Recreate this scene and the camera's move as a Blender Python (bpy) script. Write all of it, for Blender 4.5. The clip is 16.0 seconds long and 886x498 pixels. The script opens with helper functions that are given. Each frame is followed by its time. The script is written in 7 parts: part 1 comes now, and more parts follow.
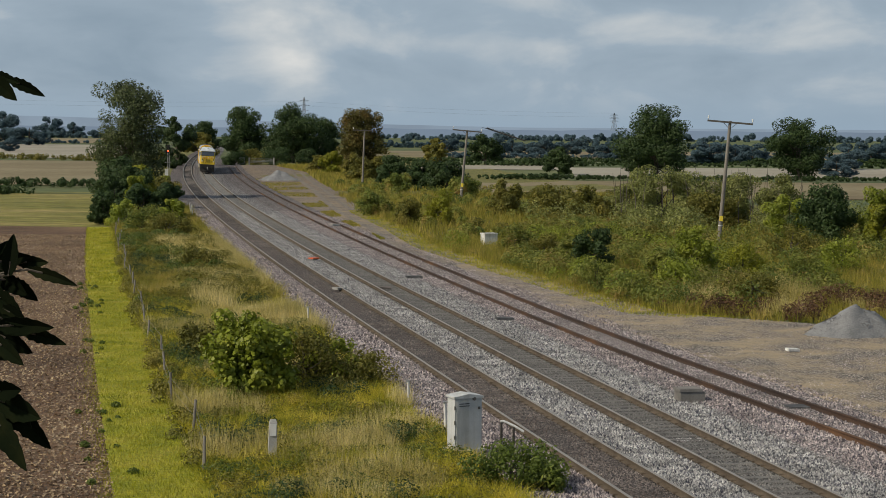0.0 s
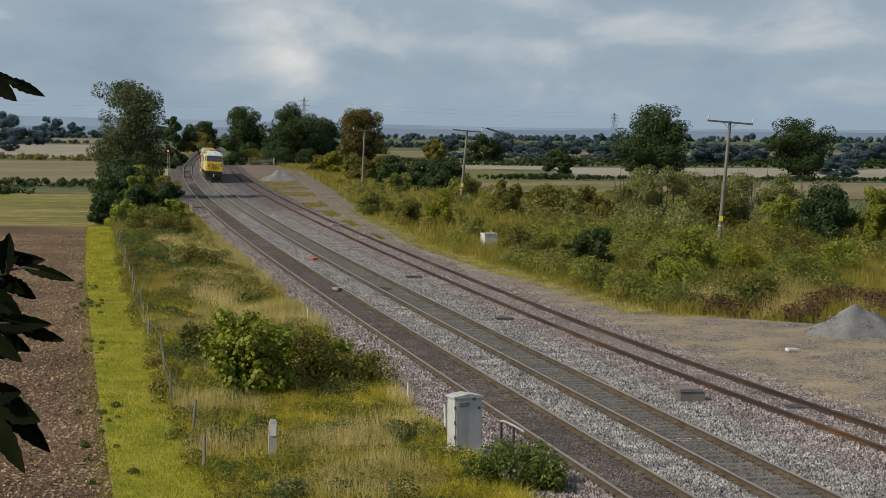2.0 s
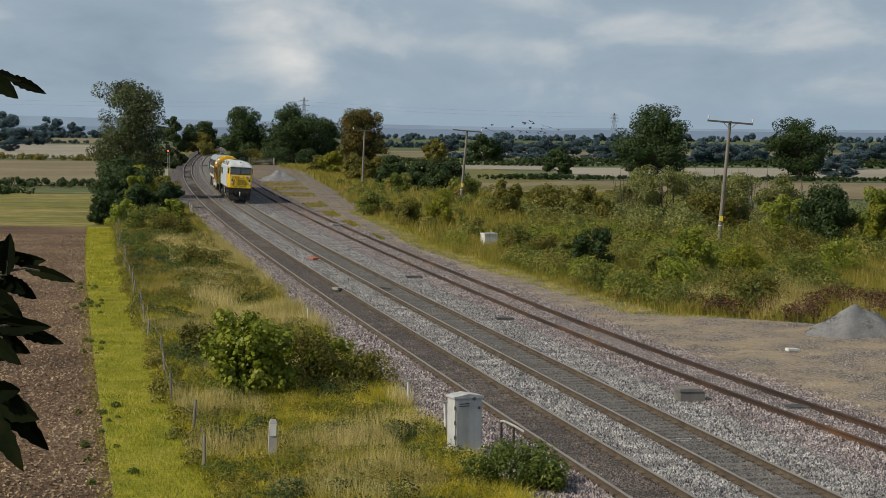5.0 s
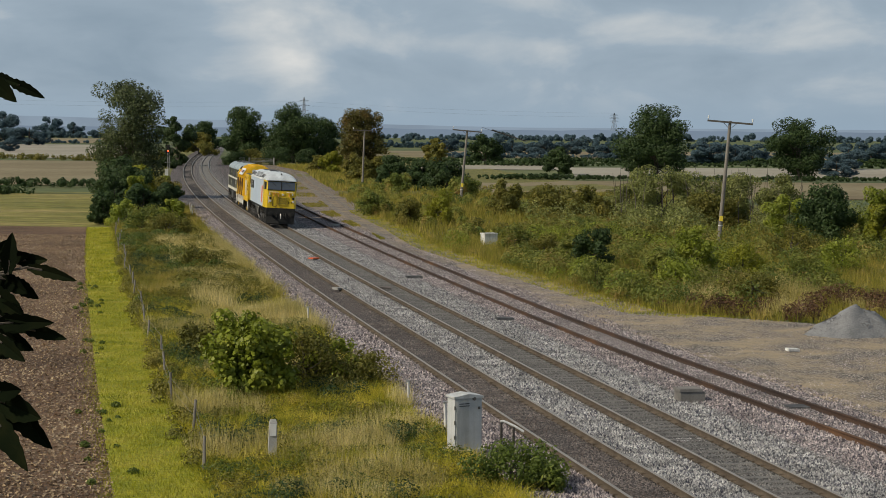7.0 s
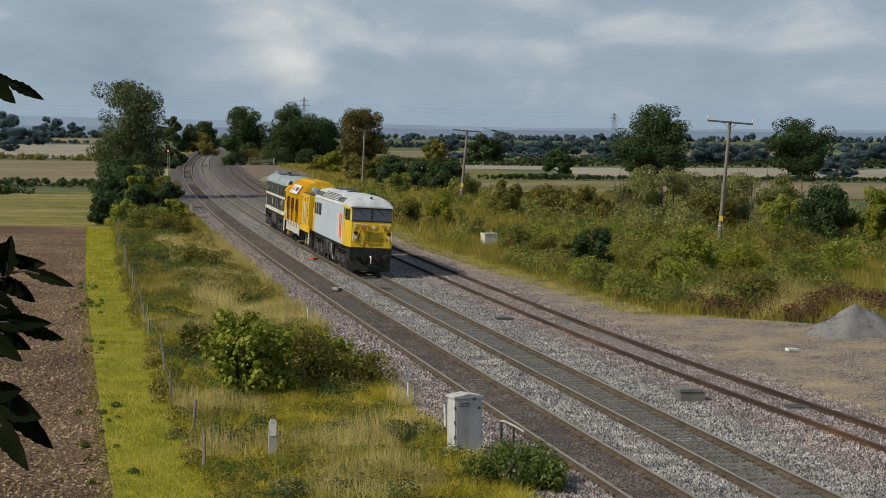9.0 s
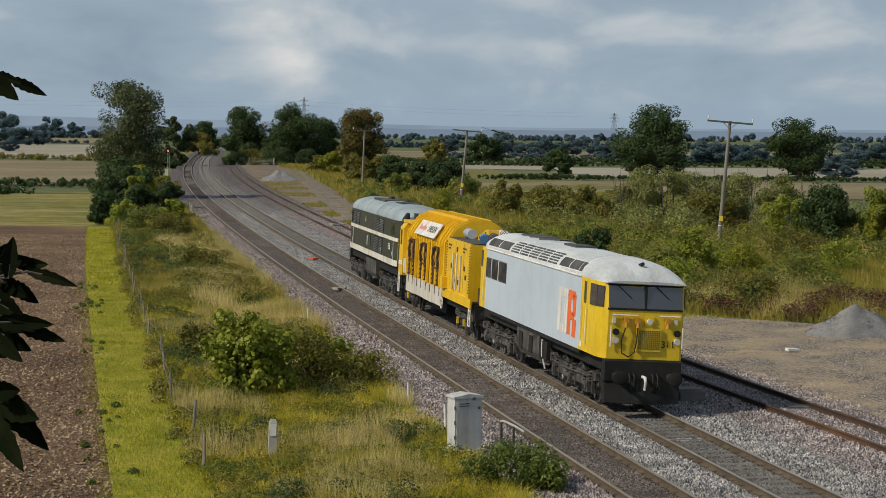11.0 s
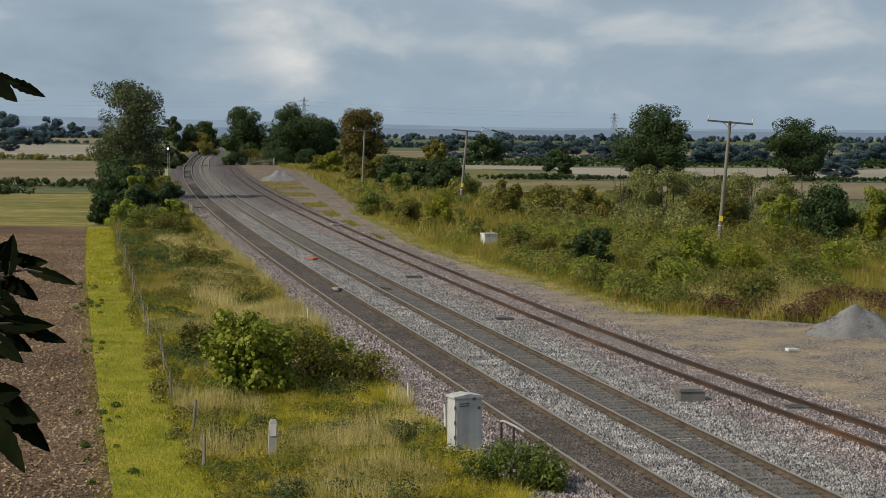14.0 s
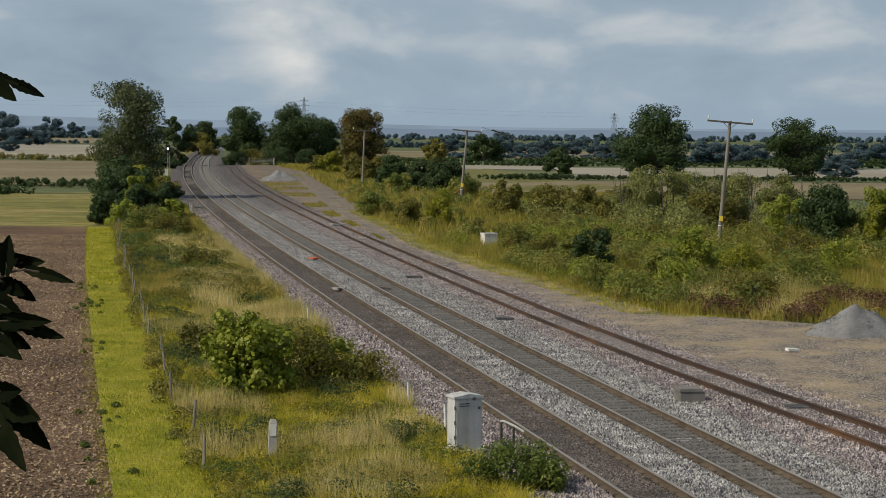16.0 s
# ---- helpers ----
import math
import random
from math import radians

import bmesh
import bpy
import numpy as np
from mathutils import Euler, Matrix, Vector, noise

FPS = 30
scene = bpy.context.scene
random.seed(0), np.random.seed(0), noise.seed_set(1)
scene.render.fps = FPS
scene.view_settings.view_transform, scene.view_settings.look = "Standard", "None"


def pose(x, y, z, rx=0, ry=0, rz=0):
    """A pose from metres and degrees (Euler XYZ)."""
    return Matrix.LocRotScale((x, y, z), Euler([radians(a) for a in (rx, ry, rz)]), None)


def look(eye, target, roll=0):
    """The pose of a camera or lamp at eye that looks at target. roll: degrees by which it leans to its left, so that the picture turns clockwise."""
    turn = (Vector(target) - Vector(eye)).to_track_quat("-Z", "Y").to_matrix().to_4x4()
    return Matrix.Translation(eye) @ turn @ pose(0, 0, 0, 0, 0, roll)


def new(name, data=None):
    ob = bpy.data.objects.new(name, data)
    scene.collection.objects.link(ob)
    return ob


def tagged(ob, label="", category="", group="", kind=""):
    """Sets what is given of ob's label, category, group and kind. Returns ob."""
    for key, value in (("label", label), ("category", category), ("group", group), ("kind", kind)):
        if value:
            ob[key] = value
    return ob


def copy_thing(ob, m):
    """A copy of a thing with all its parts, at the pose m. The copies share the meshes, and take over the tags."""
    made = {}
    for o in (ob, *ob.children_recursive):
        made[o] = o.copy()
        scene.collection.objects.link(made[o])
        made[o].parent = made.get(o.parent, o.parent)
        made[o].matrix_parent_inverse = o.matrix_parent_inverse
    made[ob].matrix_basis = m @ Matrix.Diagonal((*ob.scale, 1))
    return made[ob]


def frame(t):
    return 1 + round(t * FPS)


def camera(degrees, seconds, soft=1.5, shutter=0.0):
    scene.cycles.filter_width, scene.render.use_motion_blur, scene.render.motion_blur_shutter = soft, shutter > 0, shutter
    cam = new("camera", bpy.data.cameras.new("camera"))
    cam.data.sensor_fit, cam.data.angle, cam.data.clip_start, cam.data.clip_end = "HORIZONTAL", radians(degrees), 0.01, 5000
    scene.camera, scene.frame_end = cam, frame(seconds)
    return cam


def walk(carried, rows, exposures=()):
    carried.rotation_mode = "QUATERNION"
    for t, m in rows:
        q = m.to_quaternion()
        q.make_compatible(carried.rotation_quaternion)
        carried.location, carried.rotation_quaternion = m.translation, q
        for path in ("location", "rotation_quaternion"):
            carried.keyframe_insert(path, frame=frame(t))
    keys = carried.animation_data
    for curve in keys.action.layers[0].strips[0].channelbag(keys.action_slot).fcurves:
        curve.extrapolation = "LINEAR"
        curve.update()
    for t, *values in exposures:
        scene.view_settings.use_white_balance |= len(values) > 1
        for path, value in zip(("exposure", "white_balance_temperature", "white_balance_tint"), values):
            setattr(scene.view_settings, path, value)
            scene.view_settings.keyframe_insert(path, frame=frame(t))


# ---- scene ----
FOV, EYE_Z, TILT, ROLL = 25.92, 8.75, 3.641, 0.4
cam = camera(FOV, 16.0, soft=0.55)
VIEW = pose(0, 0, EYE_Z, 90 - TILT, 0, 0) @ pose(0, 0, 0, 0, 0, ROLL)
walk(cam, [(0.0, VIEW), (16.0, VIEW)], exposures=[(0.0, -0.04), (10.8, -0.04), (12.0, -0.15), (13.2, -0.15), (14.0, -0.04), (16.0, -0.04)])

# ---- light ----
SUN_DIR = Vector((-0.80, -0.42, 0.76)).normalized()


def node(nt, kind, **values):
    n = nt.nodes.new(kind)
    for key, value in values.items():
        n.inputs[key.replace("_", " ")].default_value = value
    return n


def ramp(nt, fac, stops):
    n = nt.nodes.new("ShaderNodeValToRGB")
    while len(n.color_ramp.elements) < len(stops):
        n.color_ramp.elements.new(0.5)
    for e, (p, c) in zip(n.color_ramp.elements, stops):
        e.position, e.color = p, (*c, 1)
    nt.links.new(fac, n.inputs[0])
    return n.outputs[0]


def mixed(nt, fac, a, b, blend="MIX"):
    n = nt.nodes.new("ShaderNodeMix")
    n.data_type, n.blend_type = "RGBA", blend
    for socket, value in ((n.inputs[0], fac), (n.inputs[6], a), (n.inputs[7], b)):
        if isinstance(value, bpy.types.NodeSocket):
            nt.links.new(value, socket)
        elif isinstance(value, (int, float)):
            socket.default_value = value
        else:
            socket.default_value = (*value, 1)
    return n.outputs[2]


def make_world():
    w = bpy.data.worlds.new("sky")
    scene.world = w
    w.use_nodes = True
    nt = w.node_tree
    nt.nodes.clear()
    sky = nt.nodes.new("ShaderNodeTexSky")
    sky.sky_type, sky.sun_disc = "NISHITA", False
    sky.sun_elevation = math.asin(SUN_DIR.z)
    sky.sun_rotation = math.atan2(SUN_DIR.x, SUN_DIR.y)
    sky.dust_density = 2.0
    dim = nt.nodes.new("ShaderNodeVectorMath")
    dim.operation = "SCALE"
    dim.inputs[3].default_value = 0.06
    nt.links.new(sky.outputs[0], dim.inputs[0])
    co = nt.nodes.new("ShaderNodeTexCoord")
    mp = nt.nodes.new("ShaderNodeMapping")
    mp.inputs["Location"].default_value = (5.6, 0.0, 1.35)
    mp.inputs["Scale"].default_value = (13.0, 13.0, 30.0)
    nt.links.new(co.outputs["Generated"], mp.inputs[0])
    total = node(nt, "ShaderNodeTexNoise", Scale=1.0, Detail=6.0, Roughness=0.52, Distortion=0.35).outputs[0]
    nt.links.new(mp.outputs[0], total.node.inputs["Vector"])
    damp = nt.nodes.new("ShaderNodeMath")
    damp.operation = "MULTIPLY_ADD"
    damp.inputs[1].default_value, damp.inputs[2].default_value = 0.62, 0.175
    nt.links.new(total, damp.inputs[0])
    total = damp.outputs[0]
    # banks of brighter cloud: bearing, height, breadth, depth, strength
    for cx, cz, rx, rz, amp in ((-0.100, 0.055, 0.085, 0.032, 0.12), (-0.078, 0.033, 0.022, 0.018, 0.07), (-0.20, 0.040, 0.06, 0.04, -0.09), (0.165, 0.052, 0.07, 0.014, 0.06), (0.00, 0.045, 0.06, 0.010, 0.07), (0.04, 0.062, 0.05, 0.014, 0.05), (0.33, 0.09, 0.15, 0.05, 0.12), (-0.40, 0.08, 0.16, 0.05, 0.12)):
        shift = nt.nodes.new("ShaderNodeVectorMath")
        shift.operation = "MULTIPLY_ADD"
        shift.inputs[1].default_value = (1 / rx, 0, 1 / rz)
        shift.inputs[2].default_value = (-cx / rx, 0, -cz / rz)
        nt.links.new(co.outputs["Generated"], shift.inputs[0])
        size = nt.nodes.new("ShaderNodeVectorMath")
        size.operation = "LENGTH"
        nt.links.new(shift.outputs[0], size.inputs[0])
        fall = nt.nodes.new("ShaderNodeMapRange")
        fall.interpolation_type = "SMOOTHSTEP"
        fall.inputs[1].default_value, fall.inputs[2].default_value, fall.inputs[3].default_value, fall.inputs[4].default_value = 0.0, 1.5, amp, 0.0
        nt.links.new(size.outputs["Value"], fall.inputs[0])
        add = nt.nodes.new("ShaderNodeMath")
        nt.links.new(total, add.inputs[0])
        nt.links.new(fall.outputs[0], add.inputs[1])
        total = add.outputs[0]
    cloud = ramp(nt, total, [(0.36, (0.258, 0.335, 0.41)), (0.52, (0.33, 0.41, 0.485)), (0.63, (0.50, 0.545, 0.575)), (0.76, (0.74, 0.735, 0.71))])
    sep = nt.nodes.new("ShaderNodeSeparateXYZ")
    nt.links.new(co.outputs["Generated"], sep.inputs[0])
    low = ramp(nt, sep.outputs[2], [(0.0, (1, 1, 1)), (0.022, (0, 0, 0))])
    cloud = mixed(nt, low, cloud, (0.295, 0.385, 0.475))
    cover = node(nt, "ShaderNodeTexNoise", Scale=2.2, Detail=3.0)
    nt.links.new(co.outputs["Generated"], cover.inputs["Vector"])
    open_ = ramp(nt, cover.outputs[0], [(0.45, (0.85, 0.85, 0.85)), (0.65, (0.35, 0.35, 0.35))])
    near_horizon = ramp(nt, sep.outputs[2], [(0.10, (1, 1, 1)), (0.30, (0, 0, 0))])
    fac = mixed(nt, near_horizon, open_, (1, 1, 1))
    above = ramp(nt, sep.outputs[2], [(0.10, (1, 1, 1)), (0.35, (0.78, 0.78, 0.78))])
    cloud = mixed(nt, 1.0, cloud, above, "MULTIPLY")
    col = mixed(nt, fac, dim.outputs[0], cloud)
    bg = nt.nodes.new("ShaderNodeBackground")
    out = nt.nodes.new("ShaderNodeOutputWorld")
    nt.links.new(col, bg.inputs[0])
    bg.inputs[1].default_value = 1.03
    nt.links.new(bg.outputs[0], out.inputs[0])


make_world()
sun = new("sun", bpy.data.lights.new("sun", "SUN"))
sun.data.energy, sun.data.angle, sun.data.color = 3.5, radians(3.0), (1.0, 0.91, 0.74)
sun.matrix_basis = look((0, 0, 60), Vector((0, 0, 60)) - SUN_DIR)


# ---- materials ----
def surface(name, colours, scale=1.0, rough=0.7, metal=0.0, fine=0.0, fine_scale=30.0, bump=0.0, bump_scale=40.0, island=0.0, each=0.0, stretch=(1, 1, 1), spec=0.5, streaks=0.0, thin=0.0, warm=(1.1, 0.4)):
    """A weathered surface: two scales of noise between the colours, fine grain, relief, and spread from piece to piece."""
    m = bpy.data.materials.new(name)
    m.use_nodes = True
    nt = m.node_tree
    bs = nt.nodes["Principled BSDF"]
    co = nt.nodes.new("ShaderNodeTexCoord")
    mp = nt.nodes.new("ShaderNodeMapping")
    mp.inputs["Scale"].default_value = stretch
    nt.links.new(co.outputs["Object"], mp.inputs[0])
    n1 = node(nt, "ShaderNodeTexNoise", Scale=scale, Detail=6.0, Roughness=0.62)
    nt.links.new(mp.outputs[0], n1.inputs["Vector"])
    stops = [(0.32 + 0.36 * i / max(1, len(colours) - 1), c) for i, c in enumerate(colours)]
    col = ramp(nt, n1.outputs[0], stops)
    if fine:
        n2 = node(nt, "ShaderNodeTexNoise", Scale=fine_scale, Detail=3.0, Roughness=0.7)
        nt.links.new(mp.outputs[0], n2.inputs["Vector"])
        grey = ramp(nt, n2.outputs[0], [(0.3, (1 - fine,) * 3), (0.7, (1 + fine,) * 3)])
        col = mixed(nt, 1.0, col, grey, "MULTIPLY")
    if streaks:
        sm = nt.nodes.new("ShaderNodeMapping")
        sm.inputs["Scale"].default_value = (5.0, 5.0, 0.35)
        nt.links.new(co.outputs["Object"], sm.inputs[0])
        n4 = node(nt, "ShaderNodeTexNoise", Scale=1.0, Detail=4.0)
        nt.links.new(sm.outputs[0], n4.inputs["Vector"])
        grey = ramp(nt, n4.outputs[0], [(0.38, (1 - streaks, 1 - streaks * 1.1, 1 - streaks * 1.25)), (0.55, (1, 1, 1))])
        col = mixed(nt, 1.0, col, grey, "MULTIPLY")
    if island:
        ge = nt.nodes.new("ShaderNodeNewGeometry")
        grey = ramp(nt, ge.outputs["Random Per Island"], [(0.0, (1 - island, 1 - island, 1 - island * 0.9)), (0.5, (1.0, 1.0, 1.0)), (1.0, (1 + island * warm[0], 1 + island, 1 + island * warm[1]))])
        col = mixed(nt, 1.0, col, grey, "MULTIPLY")
    if each:
        oi = nt.nodes.new("ShaderNodeObjectInfo")
        grey = ramp(nt, oi.outputs["Random"], [(0.0, (1 - each,) * 3), (1.0, (1 + each,) * 3)])
        col = mixed(nt, 1.0, col, grey, "MULTIPLY")
    nt.links.new(col, bs.inputs["Base Color"])
    bs.inputs["Roughness"].default_value, bs.inputs["Metallic"].default_value = rough, metal
    bs.inputs["Specular IOR Level"].default_value = spec
    if bump:
        n3 = node(nt, "ShaderNodeTexNoise", Scale=bump_scale, Detail=4.0, Roughness=0.7)
        nt.links.new(mp.outputs[0], n3.inputs["Vector"])
        b = nt.nodes.new("ShaderNodeBump")
        b.inputs["Distance"].default_value = bump
        nt.links.new(n3.outputs[0], b.inputs["Height"])
        nt.links.new(b.outputs[0], bs.inputs["Normal"])
    if thin:
        tr = nt.nodes.new("ShaderNodeBsdfTranslucent")
        nt.links.new(col, tr.inputs[0])
        mx = nt.nodes.new("ShaderNodeMixShader")
        mx.inputs[0].default_value = thin
        nt.links.new(bs.outputs[0], mx.inputs[1])
        nt.links.new(tr.outputs[0], mx.inputs[2])
        nt.links.new(mx.outputs[0], nt.nodes["Material Output"].inputs[0])
    return m


def stones(name, colours, size, dirt=(0.10, 0.085, 0.07), dirt_amount=0.3, bump=0.045, old=None):
    """Broken stone: a cell for each stone, with its own colour, relief and gap shade put into the colour, and dirt in
    patches.
    """
    m = bpy.data.materials.new(name)
    m.use_nodes = True
    nt = m.node_tree
    bs = nt.nodes["Principled BSDF"]
    co = nt.nodes.new("ShaderNodeTexCoord")
    v = node(nt, "ShaderNodeTexVoronoi", Scale=1.0 / size, Randomness=1.0)
    nt.links.new(co.outputs["Object"], v.inputs["Vector"])
    sep = nt.nodes.new("ShaderNodeSeparateColor")
    nt.links.new(v.outputs["Color"], sep.inputs[0])
    col = ramp(nt, sep.outputs[0], [(i / (len(colours) - 1), c) for i, c in enumerate(colours)])
    # Shade between stones put into colour: gaps multiplied dark, stone centres lifted.
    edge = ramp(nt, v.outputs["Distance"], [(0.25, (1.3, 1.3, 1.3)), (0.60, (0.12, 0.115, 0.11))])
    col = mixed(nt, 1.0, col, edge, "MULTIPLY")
    n1 = node(nt, "ShaderNodeTexNoise", Scale=0.35, Detail=7.0, Roughness=0.65)
    nt.links.new(co.outputs["Object"], n1.inputs["Vector"])
    patch = ramp(nt, n1.outputs[0], [(0.42, (0, 0, 0)), (0.66, (dirt_amount,) * 3)])
    col = mixed(nt, patch, col, dirt)
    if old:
        # stone colour is multiplied by a darker tint further along the line
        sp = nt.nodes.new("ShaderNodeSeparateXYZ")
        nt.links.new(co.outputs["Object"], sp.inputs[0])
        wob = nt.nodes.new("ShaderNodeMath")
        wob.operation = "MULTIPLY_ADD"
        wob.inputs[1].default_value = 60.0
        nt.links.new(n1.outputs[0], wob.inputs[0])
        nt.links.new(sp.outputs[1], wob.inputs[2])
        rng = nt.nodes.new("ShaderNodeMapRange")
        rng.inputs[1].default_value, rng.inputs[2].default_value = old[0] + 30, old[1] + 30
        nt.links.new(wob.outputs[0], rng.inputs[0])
        darkened = mixed(nt, 1.0, col, old[2], "MULTIPLY")
        col = mixed(nt, rng.outputs[0], col, darkened)
    nt.links.new(col, bs.inputs["Base Color"])
    bs.inputs["Roughness"].default_value = 0.9
    b = nt.nodes.new("ShaderNodeBump")
    b.inputs["Distance"].default_value = bump
    b.invert = True
    nt.links.new(v.outputs["Distance"], b.inputs["Height"])
    nt.links.new(b.outputs[0], bs.inputs["Normal"])
    return m


M = {}
M["meadow"] = surface("meadow", [(0.084, 0.098, 0.017), (0.156, 0.150, 0.026), (0.221, 0.191, 0.046), (0.300, 0.238, 0.083)], 0.11, 0.95, fine=0.5, fine_scale=0.9, bump=0.25, bump_scale=2, stretch=(0.5, 1.4, 1))
M["lush"] = surface("lush_grass", [(0.197, 0.223, 0.011), (0.313, 0.312, 0.016), (0.417, 0.368, 0.045)], 0.45, 0.95, fine=0.4, fine_scale=7, bump=0.08, bump_scale=14)
M["rough_soil"] = surface("verge_soil", [(0.086, 0.089, 0.021), (0.143, 0.137, 0.031), (0.243, 0.205, 0.062)], 0.6, 0.95, fine=0.4, fine_scale=8, bump=0.1, bump_scale=8)
M["plough"] = surface("harrowed_soil", [(0.099, 0.055, 0.028), (0.150, 0.086, 0.046), (0.215, 0.132, 0.073)], 0.10, 0.95, fine=0.55, fine_scale=5, bump=0.15, bump_scale=7)
M["stubble"] = surface("golden_stubble", [(0.152, 0.117, 0.059), (0.199, 0.158, 0.082), (0.234, 0.193, 0.111)], 0.03, 0.95, fine=0.2, fine_scale=0.6)
M["straw"] = surface("pale_straw", [(0.248, 0.219, 0.166), (0.296, 0.266, 0.207), (0.331, 0.302, 0.242)], 0.02, 0.95, fine=0.15, fine_scale=0.4)
M["pasture"] = surface("green_pasture", [(0.050, 0.072, 0.022), (0.079, 0.101, 0.029), (0.122, 0.130, 0.043)], 0.02, 0.95, fine=0.2, fine_scale=0.5)
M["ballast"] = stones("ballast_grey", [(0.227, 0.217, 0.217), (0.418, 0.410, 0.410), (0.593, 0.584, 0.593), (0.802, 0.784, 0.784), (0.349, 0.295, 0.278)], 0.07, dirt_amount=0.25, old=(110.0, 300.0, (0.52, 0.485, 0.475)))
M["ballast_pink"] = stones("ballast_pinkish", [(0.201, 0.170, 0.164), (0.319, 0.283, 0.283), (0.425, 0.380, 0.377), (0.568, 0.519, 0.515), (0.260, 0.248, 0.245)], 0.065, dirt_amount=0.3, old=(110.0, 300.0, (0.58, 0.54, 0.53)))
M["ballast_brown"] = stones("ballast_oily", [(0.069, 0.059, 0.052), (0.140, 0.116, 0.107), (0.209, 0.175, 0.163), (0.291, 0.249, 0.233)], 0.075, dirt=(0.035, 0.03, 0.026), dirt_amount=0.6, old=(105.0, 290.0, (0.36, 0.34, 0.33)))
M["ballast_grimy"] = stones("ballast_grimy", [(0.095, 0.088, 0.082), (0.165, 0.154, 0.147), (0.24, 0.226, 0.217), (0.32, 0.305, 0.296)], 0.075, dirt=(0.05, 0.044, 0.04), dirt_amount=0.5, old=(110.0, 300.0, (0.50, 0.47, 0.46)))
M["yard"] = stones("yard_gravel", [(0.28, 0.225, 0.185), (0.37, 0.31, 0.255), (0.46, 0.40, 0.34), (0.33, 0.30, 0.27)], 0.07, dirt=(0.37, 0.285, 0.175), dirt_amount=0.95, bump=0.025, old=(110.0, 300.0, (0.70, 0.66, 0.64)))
M["rut"] = stones("worn_rut", [(0.22, 0.19, 0.165), (0.29, 0.255, 0.22), (0.34, 0.305, 0.27)], 0.05, dirt=(0.26, 0.21, 0.15), dirt_amount=0.8, bump=0.01)
M["rail_run"] = surface("rail_web", [(0.068, 0.050, 0.034), (0.101, 0.076, 0.053), (0.146, 0.113, 0.080)], 1.2, 0.8, 0.0, fine=0.2, bump=0.001)
M["rail_top"] = surface("rail_head", [(0.286, 0.242, 0.201), (0.396, 0.347, 0.287)], 1.0, 0.38, 0.45)
M["rail_rust"] = surface("rail_rust", [(0.030, 0.019, 0.015), (0.053, 0.030, 0.020), (0.136, 0.066, 0.028)], 0.10, 0.85, 0.0, fine=0.25, bump=0.002)
M["concrete"] = surface("concrete", [(0.26, 0.25, 0.235), (0.36, 0.35, 0.33), (0.44, 0.43, 0.40)], 1.5, 0.9, fine=0.2, fine_scale=40, bump=0.004, each=0.15)
M["sleeper_concrete"] = surface("sleeper_concrete", [(0.098, 0.093, 0.087), (0.143, 0.137, 0.129), (0.188, 0.180, 0.171)], 1.5, 0.9, fine=0.25, fine_scale=40, bump=0.004, each=0.2)
M["concrete_old"] = surface("concrete_old", [(0.120, 0.111, 0.102), (0.170, 0.160, 0.148), (0.215, 0.204, 0.190)], 1.5, 0.9, fine=0.2, fine_scale=40, bump=0.004, each=0.2)
M["sleeper_wood"] = surface("sleeper_timber", [(0.075, 0.063, 0.055), (0.115, 0.098, 0.087), (0.17, 0.148, 0.133)], 2.5, 0.9, fine=0.3, fine_scale=40, bump=0.006, each=0.2, stretch=(1, 6, 6))
M["bark"] = surface("bark", [(0.05, 0.042, 0.033), (0.09, 0.075, 0.06), (0.14, 0.12, 0.10)], 2.0, 0.95, fine=0.3, bump=0.02, bump_scale=14, stretch=(1, 1, 0.3))


# ---- mesh helpers ----
def mesh_np(name, verts, faces, material, smooth=False):
    """A mesh from an array of corners (n x 3) and one of equal faces (m x k)."""
    verts, faces = np.asarray(verts, np.float32), np.asarray(faces, np.int32)
    me = bpy.data.meshes.new(name)
    me.vertices.add(len(verts))
    me.vertices.foreach_set("co", verts.ravel())
    k = faces.shape[1]
    me.loops.add(faces.size)
    me.loops.foreach_set("vertex_index", faces.ravel())
    me.polygons.add(len(faces))
    me.polygons.foreach_set("loop_start", np.arange(0, faces.size, k, dtype=np.int32))
    me.polygons.foreach_set("use_smooth", np.full(len(faces), smooth, dtype=bool))
    me.update(calc_edges=True)
    me.validate()
    me.materials.append(material)
    return me


def part(name, bm, material, parent=None, label="", m=None, smooth=False, bevel=0.0):
    """Links a bmesh as one mesh object under a thing or a part."""
    if bevel:
        sharp = [e for e in bm.edges if len(e.link_faces) == 2 and e.calc_face_angle(0) > 0.5]
        bmesh.ops.bevel(bm, geom=sharp, offset=bevel, segments=2, profile=0.5, affect="EDGES", clamp_overlap=True)
    bmesh.ops.recalc_face_normals(bm, faces=bm.faces)
    me = bpy.data.meshes.new(name)
    bm.to_mesh(me)
    bm.free()
    if smooth:
        me.polygons.foreach_set("use_smooth", np.ones(len(me.polygons), dtype=bool))
        me.set_sharp_from_angle(angle=radians(35))
    for mm in material if isinstance(material, (list, tuple)) else [material]:
        me.materials.append(mm)
    ob = new(name, me)
    if parent:
        ob.parent = parent
    if m is not None:
        ob.matrix_basis = m
    if label:
        ob["label"] = label
    return ob


